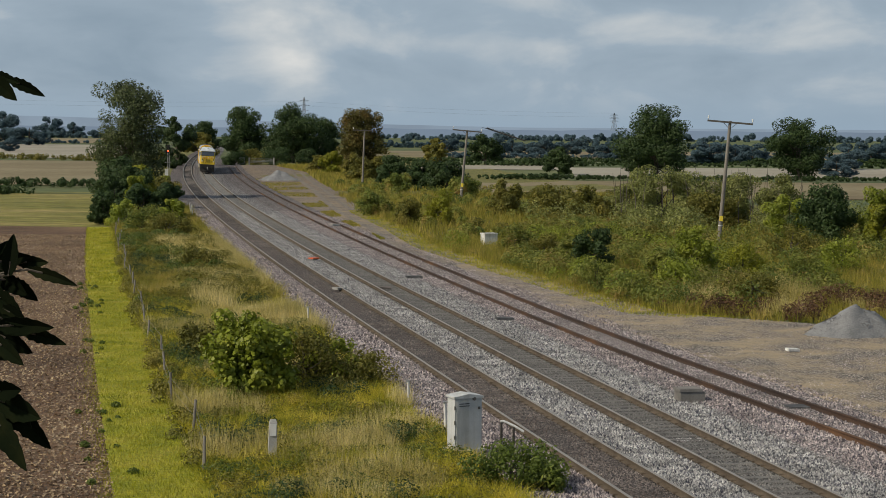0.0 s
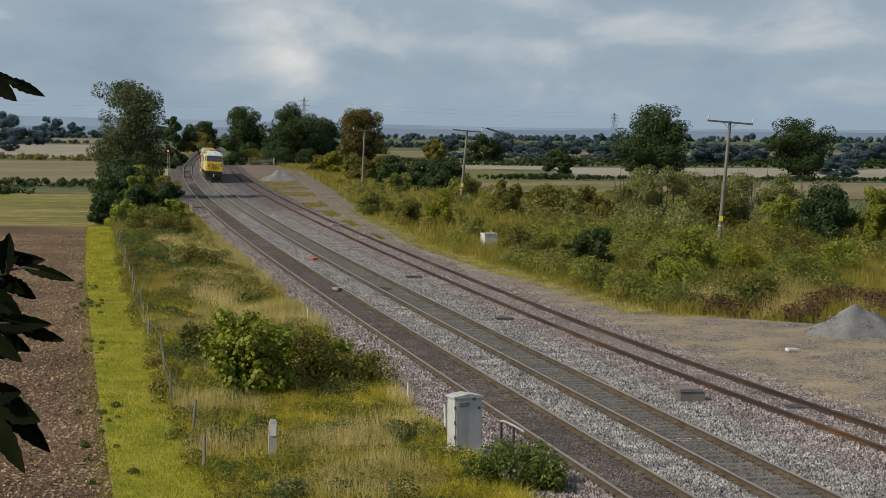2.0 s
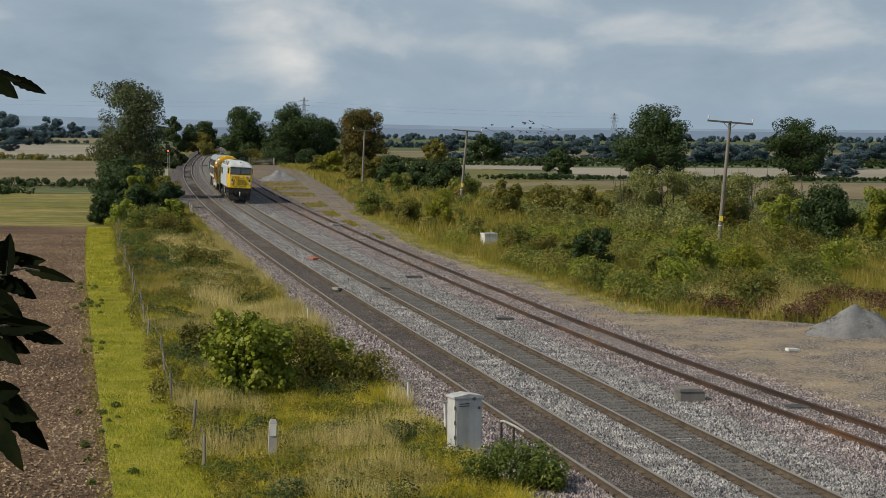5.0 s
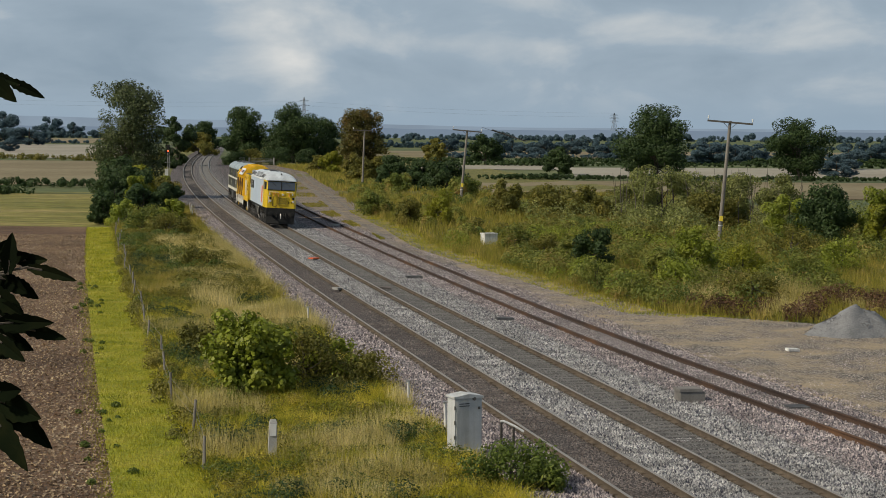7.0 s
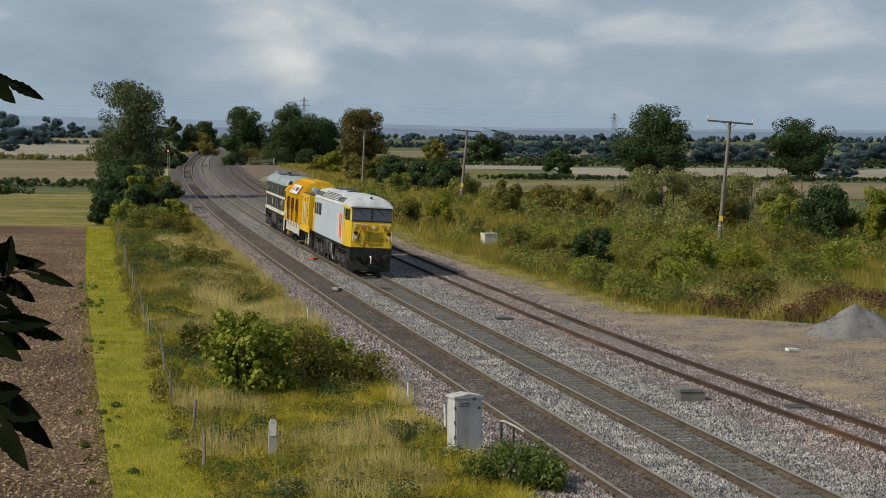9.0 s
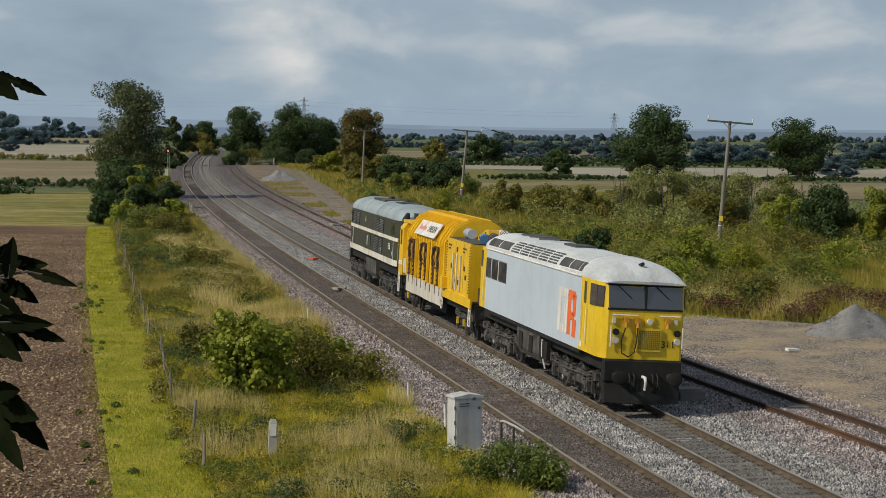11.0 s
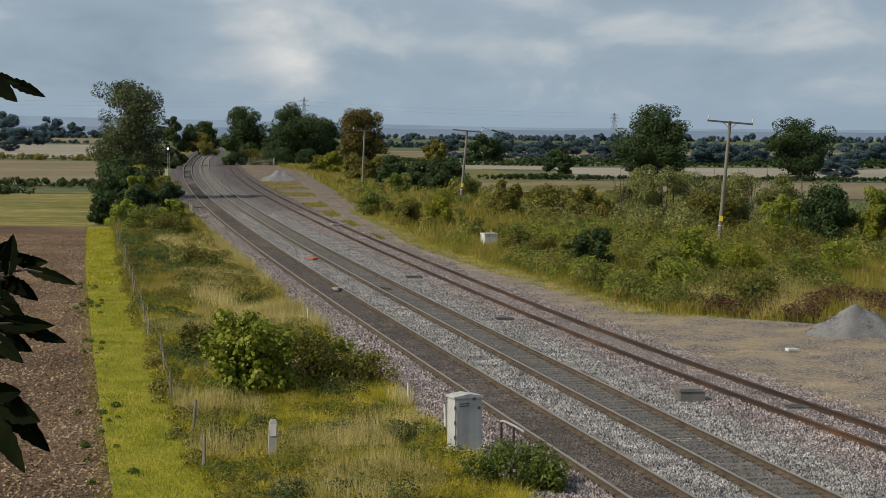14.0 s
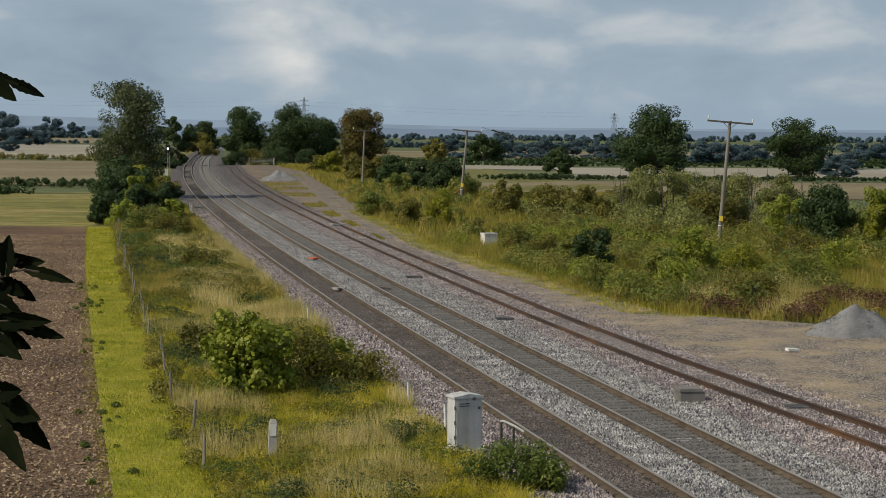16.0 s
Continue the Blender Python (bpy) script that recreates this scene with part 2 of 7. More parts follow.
def box(bm, x0, x1, y0, y1, z0, z1, slot=0, m=None):
    vs = [bm.verts.new((m @ Vector(c)) if m else c) for c in ((x0, y0, z0), (x1, y0, z0), (x1, y1, z0), (x0, y1, z0), (x0, y0, z1), (x1, y0, z1), (x1, y1, z1), (x0, y1, z1))]
    for f in ((3, 2, 1, 0), (4, 5, 6, 7), (0, 1, 5, 4), (1, 2, 6, 5), (2, 3, 7, 6), (3, 0, 4, 7)):
        bm.faces.new([vs[i] for i in f]).material_index = slot
    return vs


def tube(bm, points, radii, sides=8, cap=True, slot=0):
    """A tapered tube through the points."""
    rings = []
    pts = [Vector(p) for p in points]
    for i, p in enumerate(pts):
        d = (pts[min(i + 1, len(pts) - 1)] - pts[max(i - 1, 0)]).normalized()
        a = d.cross(Vector((0.31, 0.2, 0.93)) if abs(d.z) < 0.9 else Vector((1, 0, 0))).normalized()
        b = d.cross(a)
        r = radii[i] if isinstance(radii, (list, tuple)) else radii
        rings.append([bm.verts.new(p + r * (math.cos(2 * math.pi * k / sides) * a + math.sin(2 * math.pi * k / sides) * b)) for k in range(sides)])
    for r0, r1 in zip(rings, rings[1:]):
        for k in range(sides):
            bm.faces.new((r0[k], r0[(k + 1) % sides], r1[(k + 1) % sides], r1[k])).material_index = slot
    if cap:
        bm.faces.new(rings[0][::-1]).material_index = slot
        bm.faces.new(rings[-1]).material_index = slot


def loft(bm, rings, cap=True, slot=0):
    """Skins closed rings of equal count."""
    vr = [[bm.verts.new(c) for c in r] for r in rings]
    n = len(vr[0])
    for r0, r1 in zip(vr, vr[1:]):
        for k in range(n):
            bm.faces.new((r0[k], r0[(k + 1) % n], r1[(k + 1) % n], r1[k])).material_index = slot
    if cap:
        bm.faces.new(vr[0][::-1]).material_index = slot
        bm.faces.new(vr[-1]).material_index = slot
    return vr


# ---- lines of the plan ----
def line_x(y):
    """The middle track's centre line."""
    u = y / 100.0
    return 18.07 + u * (-20.665 + u * (0.541 + u * (0.1649 - 0.01634 * u)))


def line_slope(y):
    u = y / 100.0
    return (-20.665 + u * (2 * 0.541 + u * (3 * 0.1649 - 4 * 0.01634 * u))) / 100.0


def siding(y):
    if y < 90:
        d = min(90 - y, 60) / 35.0
        return 4.75 + 0.72 * d * d + max(0, 30 - y) * 0.05
    return 4.75 + 0.0036 * (y - 90)


def bank_edge(y):
    """Offset at which the scrub begins beyond the yard."""
    return float(np.interp(y, (82, 90, 140, 166, 196, 266, 365, 430, 480), (19.0, 10.6, 9.0, 10.6, 11.6, 15.5, 19.0, 15.0, 9.5)))


def beside(y, off):
    """The point that lies off metres to the far-east side of the middle track, abreast of y."""
    s = line_slope(y)
    n = math.hypot(1, s)
    return Vector((line_x(y) + off / n, y - off * s / n, 0))


def strip(name, ys, left, right, z, material, cross=1, noise_z=0.0, label="", crown=None):
    """A ribbon of ground along the line, between two offsets given as functions of y."""
    verts, faces = [], []
    for i, y in enumerate(ys):
        for j in range(cross + 1):
            w = j / cross
            p = beside(y, left(y) * (1 - w) + right(y) * w)
            zz = z + (crown(w) if crown else 0) + noise_z * (noise.noise(Vector((p.x * 0.5, p.y * 0.5, 3.0))))
            verts.append((p.x, p.y, zz))
    for i in range(len(ys) - 1):
        for j in range(cross):
            a = i * (cross + 1) + j
            faces.append((a, a + 1, a + cross + 2, a + cross + 1))
    ob = new(name, mesh_np(name, verts, faces, material, True))
    return tagged(ob, label, kind="structure")


def field(name, corners, z, material, label, step=0.0):
    """A flat piece of land from its corners."""
    bm = bmesh.new()
    f = bm.faces.new([bm.verts.new((x, y, z)) for x, y in corners])
    if f.normal.z < 0:
        f.normal_flip()
    ob = part(name, bm, material)
    return tagged(ob, label, kind="structure")


# ---- ground ----
bm = bmesh.new()
for i, (x0, x1) in enumerate(((-4600, 4600),)):
    bm.faces.new([bm.verts.new(c) for c in ((x0, -600, -0.30), (x1, -600, -0.30), (x1, 4700, -0.30), (x0, 4700, -0.30))])
tagged(part("ground", bm, M["pasture"]), "flat green and tawny farmland running to the horizon", kind="structure")

field("field_brown", [(-90, -40), (11.0, -40), (0.4, 10), (-7.1, 46.3), (-18.8, 105.0), (-31.0, 167.0), (-95, 176)], -0.18, M["plough"], "bare harrowed brown soil strewn with pale stalks")
field("field_meadow", [(-95, 176), (-31, 167), (-27, 167), (-33, 215), (-39, 252), (-130, 262)], -0.20, M["meadow"], "sunlit green and yellow meadow")
field("field_track", [(-130, 252.5), (-38.5, 246), (-39, 249.5), (-130, 256)], -0.17, M["pasture"], "mown green farm track along the hedge")
field("field_gold", [(-180, 290), (-44, 280), (-72, 465), (-260, 490)], -0.19, M["stubble"], "golden stubble field behind a low hedge")
field("field_straw", [(-300, 520), (-76, 500), (-130, 830), (-420, 900)], -0.18, M["straw"], "pale cut straw field")
field("field_tawny", [(-460, 960), (-150, 900), (-200, 1200), (-600, 1300)], -0.17, M["stubble"], "far tawny stubble field")
field("field_gold_east", [(4, 246), (120, 246), (150, 322), (6, 322)], -0.19, M["stubble"], "tawny stubble field beyond the scrub")
field("field_straw_east", [(24, 352), (110, 352), (150, 445), (28, 430)], -0.18, M["straw"], "pale straw field behind a dark hedge")
field("field_straw_mid", [(-5, 405), (25, 405), (28, 450), (-6, 445)], -0.17, M["straw"], "pale straw field between hedges")
field("field_far_east", [(-20, 560), (180, 560), (260, 760), (-30, 700)], -0.19, M["stubble"], "distant tawny field")

ys = [-150 + 5 * i for i in range(40)] + [50 + 2.5 * i for i in range(60)] + [200 + 10 * i for i in range(62)]
strip("grass_strip", [y for y in ys if -40 <= y <= 170], lambda y: -16.3 + 0.35 * noise.noise(Vector((y * 0.4, 2.0, 0.0))), lambda y: -13.9, -0.16, M["lush"], 2, label="bright mown grass strip beside the ploughed field")
strip("verge", ys, lambda y: -14.1, lambda y: -6.5, -0.20, M["rough_soil"], 4, 0.12, "rough grassy railway verge")
strip("scrub_ground", [y for y in ys if y > 86], lambda y: 8.8 + max(0, 96 - y) * 1.0, lambda y: 60.0, -0.19, M["rough_soil"], 4, 0.1, "overgrown bank with rough grass")
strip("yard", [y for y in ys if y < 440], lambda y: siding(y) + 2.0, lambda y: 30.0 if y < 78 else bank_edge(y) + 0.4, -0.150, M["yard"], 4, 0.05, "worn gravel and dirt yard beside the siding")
for side in (-0.75, 0.75):
    strip("wheel_rut", [y for y in ys if 120 < y < 420], lambda y: bank_edge(y) - 1.9 + side - 0.28, lambda y: bank_edge(y) - 1.9 + side + 0.28, -0.128, M["rut"], 2, 0.04, "pale worn wheel rut across the yard")
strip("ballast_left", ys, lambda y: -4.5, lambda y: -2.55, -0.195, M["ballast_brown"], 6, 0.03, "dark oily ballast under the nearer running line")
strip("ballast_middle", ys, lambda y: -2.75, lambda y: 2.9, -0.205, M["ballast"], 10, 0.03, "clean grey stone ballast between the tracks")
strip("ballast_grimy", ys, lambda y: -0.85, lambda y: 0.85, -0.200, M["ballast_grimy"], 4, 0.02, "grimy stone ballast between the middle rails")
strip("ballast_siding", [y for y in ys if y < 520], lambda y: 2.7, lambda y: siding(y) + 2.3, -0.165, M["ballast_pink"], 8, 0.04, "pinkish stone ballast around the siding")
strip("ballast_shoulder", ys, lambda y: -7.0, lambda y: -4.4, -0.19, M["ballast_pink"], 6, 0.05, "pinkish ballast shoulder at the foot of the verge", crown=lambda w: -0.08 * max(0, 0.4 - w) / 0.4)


# ---- tracks ----
def rail_mesh(ys, off, lift, z=0.0):
    """A flat-bottomed rail: head, web and foot, run along the line."""
    prof = [(1.4 * a, 1.15 * b) for a, b in [(-0.070, -0.150), (0.070, -0.150), (0.070, -0.135), (0.012, -0.115), (0.012, -0.045), (0.036, -0.032), (0.036, -0.006), (0.028, 0.0), (-0.028, 0.0), (-0.036, -0.006), (-0.036, -0.032), (-0.012, -0.045), (-0.012, -0.115), (-0.070, -0.135)]]
    verts, faces, tops = [], [], []
    n = len(prof)
    for i, y in enumerate(ys):
        o = off(y) if callable(off) else off
        for px, pz in prof:
            p = beside(y, o + px)
            verts.append((p.x, p.y, z + lift + pz))
    for i in range(len(ys) - 1):
        for k in range(n):
            faces.append((i * n + k, i * n + (k + 1) % n, (i + 1) * n + (k + 1) % n, (i + 1) * n + k))
            tops.append(1 if k in (6, 7, 8) else 0)
    return verts, faces, tops


def track(name, ys, off, cant, materials, label, rail_label):
    thing = tagged(new(name), label, kind="structure")
    for side in (-1, 1):
        v, f, tops = rail_mesh(ys, (lambda y, s=side: off(y) + s * 0.77), -side * cant)
        me = mesh_np("rail", v, f, materials[0])
        me.materials.append(materials[1])
        me.polygons.foreach_set("material_index", np.array(tops, np.int32))
        ob = new("rail", me)
        ob.parent = thing
        ob["label"] = rail_label
    return thing


rail_ys = [-150 + 4 * i for i in range(46)] + [34 + 2 * i for i in range(110)] + [254 + 6 * i for i in range(90)]
track_left = track("track_1", rail_ys, lambda y: -3.5, 0.0, (M["rail_run"], M["rail_top"]), "nearer running line with worn steel rails on dark sleepers", "worn steel rail with a polished head")
track_mid = track("track_2", rail_ys, lambda y: 0.0, 0.0, (M["rail_run"], M["rail_top"]), "middle running line on concrete sleepers", "worn steel rail with a polished head")
track_side = track("track_3", [y for y in rail_ys if y < 420], siding, 0.0, (M["rail_rust"], M["rail_rust"]), "disused rusty siding half sunk in ballast", "rusty steel rail")


# ---- plants ----
def leaf_mat(name, colours, scale=0.5, island=0.35, thin=0.3, rough=0.6):
    return surface(name, colours, scale, rough, island=island, thin=thin, spec=0.3, each=0.08)


M["leaf_dark"] = leaf_mat("leaf_dark", [(0.032, 0.060, 0.018), (0.048, 0.082, 0.025), (0.070, 0.105, 0.034)], 0.5, 0.25)
M["leaf_ash"] = leaf_mat("leaf_ash", [(0.052, 0.071, 0.030), (0.078, 0.101, 0.041), (0.115, 0.132, 0.057)])
M["leaf_olive"] = leaf_mat("leaf_olive", [(0.096, 0.101, 0.020), (0.166, 0.155, 0.028), (0.261, 0.219, 0.046)], 0.5, 0.22)
M["leaf_bush"] = leaf_mat("leaf_bush", [(0.128, 0.165, 0.018), (0.225, 0.265, 0.029), (0.360, 0.379, 0.056)], 1.0, 0.25, 0.35, 0.5)
M["leaf_green"] = leaf_mat("leaf_green", [(0.060, 0.095, 0.016), (0.11, 0.15, 0.026), (0.19, 0.22, 0.042)], 1.0, 0.28, 0.35, 0.5)
M["leaf_yellow"] = leaf_mat("leaf_yellow", [(0.141, 0.163, 0.014), (0.232, 0.240, 0.019), (0.332, 0.309, 0.033)], 0.5, 0.22)
M["leaf_willow"] = leaf_mat("leaf_willow", [(0.124, 0.148, 0.039), (0.193, 0.213, 0.065), (0.276, 0.277, 0.095)], 0.8)
M["leaf_russet"] = leaf_mat("leaf_russet", [(0.065, 0.076, 0.020), (0.106, 0.094, 0.022), (0.188, 0.121, 0.030)], 0.30)
M["bramble"] = leaf_mat("bramble", [(0.079, 0.110, 0.023), (0.136, 0.169, 0.030), (0.238, 0.239, 0.048), (0.319, 0.201, 0.062)], 0.5, 0.22)
M["dead_stems"] = leaf_mat("dead_stems", [(0.07, 0.035, 0.02), (0.12, 0.062, 0.032), (0.18, 0.105, 0.06)], 0.8)
# Aerial haze is put into this leaf colour: paler and bluer than near leaves.
M["leaf_far_hazed"] = leaf_mat("leaf_far_hazed", [(0.078, 0.126, 0.150), (0.097, 0.152, 0.179), (0.115, 0.172, 0.205)], 0.05, 0.08, 0.4, 0.95)
M["tall_grass"] = leaf_mat("tall_grass", [(0.151, 0.169, 0.012), (0.333, 0.315, 0.026), (0.544, 0.462, 0.051), (0.787, 0.621, 0.137)], 0.9, 0.35, 0.35)
M["straw_grass"] = leaf_mat("straw_grass", [(0.366, 0.320, 0.105), (0.570, 0.480, 0.196), (0.788, 0.667, 0.332)], 0.5, 0.3, 0.3)
M["bank_grass"] = leaf_mat("bank_grass", [(0.143, 0.162, 0.019), (0.236, 0.222, 0.033), (0.342, 0.280, 0.058), (0.514, 0.376, 0.114)], 0.7, 0.3, 0.35)
M["short_grass"] = leaf_mat("short_grass", [(0.137, 0.165, 0.009), (0.309, 0.314, 0.014), (0.413, 0.374, 0.036), (0.527, 0.441, 0.108)], 0.7, 0.4, 0.35)
M["stalks"] = leaf_mat("stalks", [(0.216, 0.152, 0.100), (0.324, 0.237, 0.153), (0.432, 0.338, 0.230)], 0.2, 0.4, 0.1)

RNG = np.random.default_rng(7)


def unit(v):
    return v / np.maximum(np.linalg.norm(v, axis=1, keepdims=True), 1e-6)


def leaf_quads(centres, normals, size, aspect=0.6, droop=0.0, plain=False):
    """One pointed leaf at each centre: a kite of two triangles, or a plain triangle where it stands far off."""
    n = len(centres)
    a = unit(np.cross(normals, RNG.normal(size=(n, 3))))
    a[:, 2] -= droop
    a = unit(a)
    b = unit(np.cross(normals, a))
    s = size * RNG.uniform(0.6, 1.35, (n, 1))
    if plain:
        w = max(aspect, 0.8) * 0.55
        v = np.stack([centres - a * s * 0.45 + b * s * w, centres - a * s * 0.45 - b * s * w, centres + a * s * 0.6 + normals * s * 0.08], 1)
        return v.reshape(-1, 3), np.arange(n * 3).reshape(-1, 3)
    v = np.stack([centres - a * s * 0.5, centres + b * s * aspect * 0.5 + a * s * 0.05, centres + a * s * 0.5 + normals * s * 0.08, centres - b * s * aspect * 0.5 + a * s * 0.05], 1)
    return v.reshape(-1, 3), np.arange(n * 4).reshape(-1, 4)


def clump_cloud(clumps, leaves, size, aspect=0.6, droop=0.0, shell=0.55, flat=0.85, plain=False):
    """Leaves over the shells of many small clumps (x, y, z, radius), facing outward and up."""
    cl = np.asarray(clumps, float)
    w = cl[:, 3] ** 2
    pick = RNG.choice(len(cl), leaves, p=w / w.sum())
    d = unit(RNG.normal(size=(leaves, 3)))
    shell = 0.66 if plain else shell
    r = cl[pick, 3:4] * (shell + (1 - shell) * RNG.random((leaves, 1)) ** 0.5)
    c = cl[pick, :3] + d * r * np.array([1, 1, flat])
    nrm = unit(d + np.array([0, 0, 0.35]) + RNG.normal(size=(leaves, 3)) * (0.42 if plain else 0.45))
    return leaf_quads(c, nrm, size, aspect, droop, plain)


def crown_clumps(height, width, base, count, seed, ragged=0.35, top=0.0, lean=0.0):
    """Clumps filling an uneven crown: lobes of their own, small gaps between, a ragged outline."""
    rng = np.random.default_rng(seed)
    lobes = []
    n = max(7, count // 6)
    for i in range(n):
        u = (i + rng.random()) / n
        z = base + (height - base) * (0.05 + 0.85 * u)
        f = (1 - abs(2 * (0.10 + 0.80 * u) - 0.85 + top) ** 2.4) ** 0.6 if abs(2 * (0.10 + 0.80 * u) - 0.85 + top) < 1 else 0.3
        a = i * 2.4 + rng.uniform(-0.6, 0.6)
        rr = width / 2 * max(f, 0.25) * rng.uniform(0.35, 0.72)
        lobes.append((rr * math.cos(a) + lean * (z - base), rr * math.sin(a), z, width * rng.uniform(0.16, 0.24)))
    out = []
    for i in range(int(count * 1.6)):
        lx, ly, lz, lr = lobes[i % n]
        d = rng.normal(size=3)
        d /= np.linalg.norm(d)
        k = lr * rng.uniform(0.2, 0.85 + ragged * 0.6)
        z = min(lz + d[2] * k * 0.85, height * 0.97)
        out.append((lx + d[0] * k, ly + d[1] * k, max(z, base * 0.8), lr * rng.uniform(0.35, 0.7)))
    return out, lobes


def make_plant(name, label, category, height, width, base, leaves, leaf, material, seed, trunk=0.0, clumps=60, droop=0.0, aspect=0.6, ragged=0.35, group="", top=0.0, lean=0.0):
    """A tree or shrub: tapered trunk with limbs to every lobe, and a crown of separate leaves."""
    thing = tagged(new(name), label, category, group)
    cl, lobes = crown_clumps(height, width, base, clumps, seed, ragged, top, lean)
    rng = np.random.default_rng(seed + 1)
    bm = bmesh.new()
    r = trunk or max(0.05, width * 0.022)
    fork = max(0.25, base * 1.05)
    mid = Vector((lean * height * 0.2, 0, height * 0.62))
    tube(bm, [(0, 0, -0.35), (0.02, 0.01, fork * 0.5), (lean * 0.3, 0.03, fork), mid, (mid.x, mid.y + 0.1, height * 0.86)], [r * 1.35, r, r * 0.85, r * 0.45, r * 0.12], 9)
    for lx, ly, lz, lr in lobes:
        s = Vector((0, 0, fork)).lerp(mid, rng.uniform(0.0, 0.75))
        e = Vector((lx, ly, lz))
        k = s.lerp(e, 0.5) + Vector((0, 0, -0.06 * height * rng.random()))
        tube(bm, [s, k, e], [r * 0.42, r * 0.26, r * 0.08], 5)
    part("trunk" if trunk else "stem", bm, M["bark"], thing, smooth=True)
    near = leaf < 0.155 or category == "bush" and width < 3.5
    v, f = clump_cloud(cl, int(leaves * (1.5 if near else 2.4)), leaf * (0.98 if near else 0.92), aspect, droop, plain=not near)
    v[:, 2] = np.maximum(v[:, 2], 0.02)
    crown = new("crown" if trunk else "foliage", mesh_np("crown", v, f, M[material]))
    crown.parent = thing
    return thing


def put(thing, x, y, turn=0.0, z=-0.2):
    thing.matrix_basis = pose(x, y, z, 0, 0, turn)
    return thing


# trees round the curve
put(make_plant("ash_tree", "tall thin-crowned ash tree with grey-green leaves among lineside bushes", "tree", 14.9, 10.6, 1.8, 12000, 0.24, "leaf_ash", 11, 0.30, 120, 0.2, 0.5, 0.55, top=-0.2), -37.8, 235, 0)
put(make_plant("tree", "small dark green tree beside the line", "tree", 10.6, 8.2, 0.5, 5200, 0.38, "leaf_dark", 12, 0.25, 50), -58.2, 420, 30)
put(make_plant("tree", "distant dark tree where the line bends away", "tree", 9.3, 12.0, 0.4, 4200, 0.50, "leaf_dark", 13, 0.3, 50), -80, 650, 80)
put(make_plant("tree", "low dark tree at the far bend", "tree", 6.5, 9.0, 0.6, 2500, 0.55, "leaf_olive", 14, 0.3, 40), -75, 590, 10)
put(make_plant("oak_tree", "rounded dark green oak tree near the yard end", "tree", 12.8, 13.0, 0.5, 8500, 0.42, "leaf_dark", 15, 0.4, 80), -48.8, 470, 0)
put(make_plant("oak_tree", "broad dark green oak tree behind the poles", "tree", 13.7, 16.0, 0.5, 10000, 0.42, "leaf_dark", 16, 0.45, 110), -36.0, 462, 60)
put(make_plant("oak_tree", "dark green oak tree filling the row", "tree", 10.5, 10.5, 0.8, 4500, 0.42, "leaf_dark", 17, 0.4, 60), -29.5, 470, 140)
put(make_plant("chestnut_tree", "broad tree with russet autumn crown", "tree", 12.1, 11.6, 1.0, 8500, 0.34, "leaf_russet", 18, 0.4, 100), -16.2, 380, 0)
put(make_plant("oak_tree", "large dark oak standing alone in the fields", "tree", 12.3, 13.8, 1.6, 11000, 0.34, "leaf_dark", 19, 0.5, 110, ragged=0.4), 37.3, 338, 0)
put(make_plant("oak_tree", "spreading dark oak with a broken outline", "tree", 10.2, 13.0, 1.2, 8500, 0.34, "leaf_dark", 20, 0.5, 80, ragged=0.7), 63.5, 345, 0)
put(make_plant("oak_tree", "small round dark tree in a hedge", "tree", 7.1, 8.2, 0.6, 3500, 0.40, "leaf_dark", 21, 0.35, 50), 9.9, 457, 0)
put(make_plant("tree", "round bushy tree beside the stubble field", "tree", 4.9, 6.6, 0.4, 3000, 0.32, "leaf_dark", 22, 0.25, 40), 22.0, 365, 0)
put(make_plant("tree", "small tree at the field corner", "tree", 6.2, 6.0, 0.5, 2200, 0.40, "leaf_olive", 23, 0.25, 40), -2.0, 410, 0)

# lineside bushes on the field side of the curve
HEDGE = ((-31.9, 190, 5.7, 5.0, "leaf_dark"), (-29.6, 184, 5.0, 4.8, "leaf_dark"), (-28.2, 178, 4.2, 4.4, "leaf_bush"), (-26.4, 184, 3.3, 4.0, "leaf_dark"), (-30.2, 207, 3.2, 4.2, "leaf_olive"), (-33.0, 228, 2.6, 3.6, "leaf_bush"), (-31.6, 200, 5.0, 4.6, "leaf_yellow"), (-36.2, 215, 5.6, 6.0, "leaf_dark"), (-40.0, 240, 6.0, 5.4, "leaf_ash"), (-43.8, 262, 4.6, 5.5, "leaf_olive"), (-24.2, 172, 2.3, 2.8, "leaf_bush"), (-49.5, 305, 3.4, 5.0, "leaf_dark"),
         (-30.4, 178, 4.0, 4.4, "leaf_dark"), (-30.4, 172, 2.6, 3.4, "leaf_dark"), (-27.4, 176, 3.6, 4.2, "leaf_dark"), (-28.2, 170, 2.2, 3.4, "leaf_bush"), (-46.8, 432, 2.8, 6.0, "leaf_dark"), (-44.0, 440, 3.0, 7.5, "leaf_olive"), (-37.5, 436, 3.6, 8.0, "leaf_dark"), (-31.0, 440, 3.2, 7.0, "leaf_dark"), (-62.0, 425, 3.0, 6.0, "leaf_olive"), (-56.5, 395, 2.4, 4.5, "leaf_dark"), (-69.0, 560, 3.4, 7.0, "leaf_olive"))
for i, (x, y, h, w, mat) in enumerate(HEDGE):
    put(make_plant("bush", "dense dark green lineside bush" if mat == "leaf_dark" else "leafy green lineside bush", "bush", h, w, 0.15, 3600, 0.22, mat, 30 + i, 0, 46, group="lineside bushes"), x, y, 37 * i)

# bushes on the near verge
put(make_plant("sycamore_bush", "large-leaved green sycamore bush in the tall grass", "bush", 2.75, 3.3, 0.1, 6500, 0.16, "leaf_bush", 50, 0, 120, 0.3, 0.85, 0.6), -6.3, 62.5, 0)
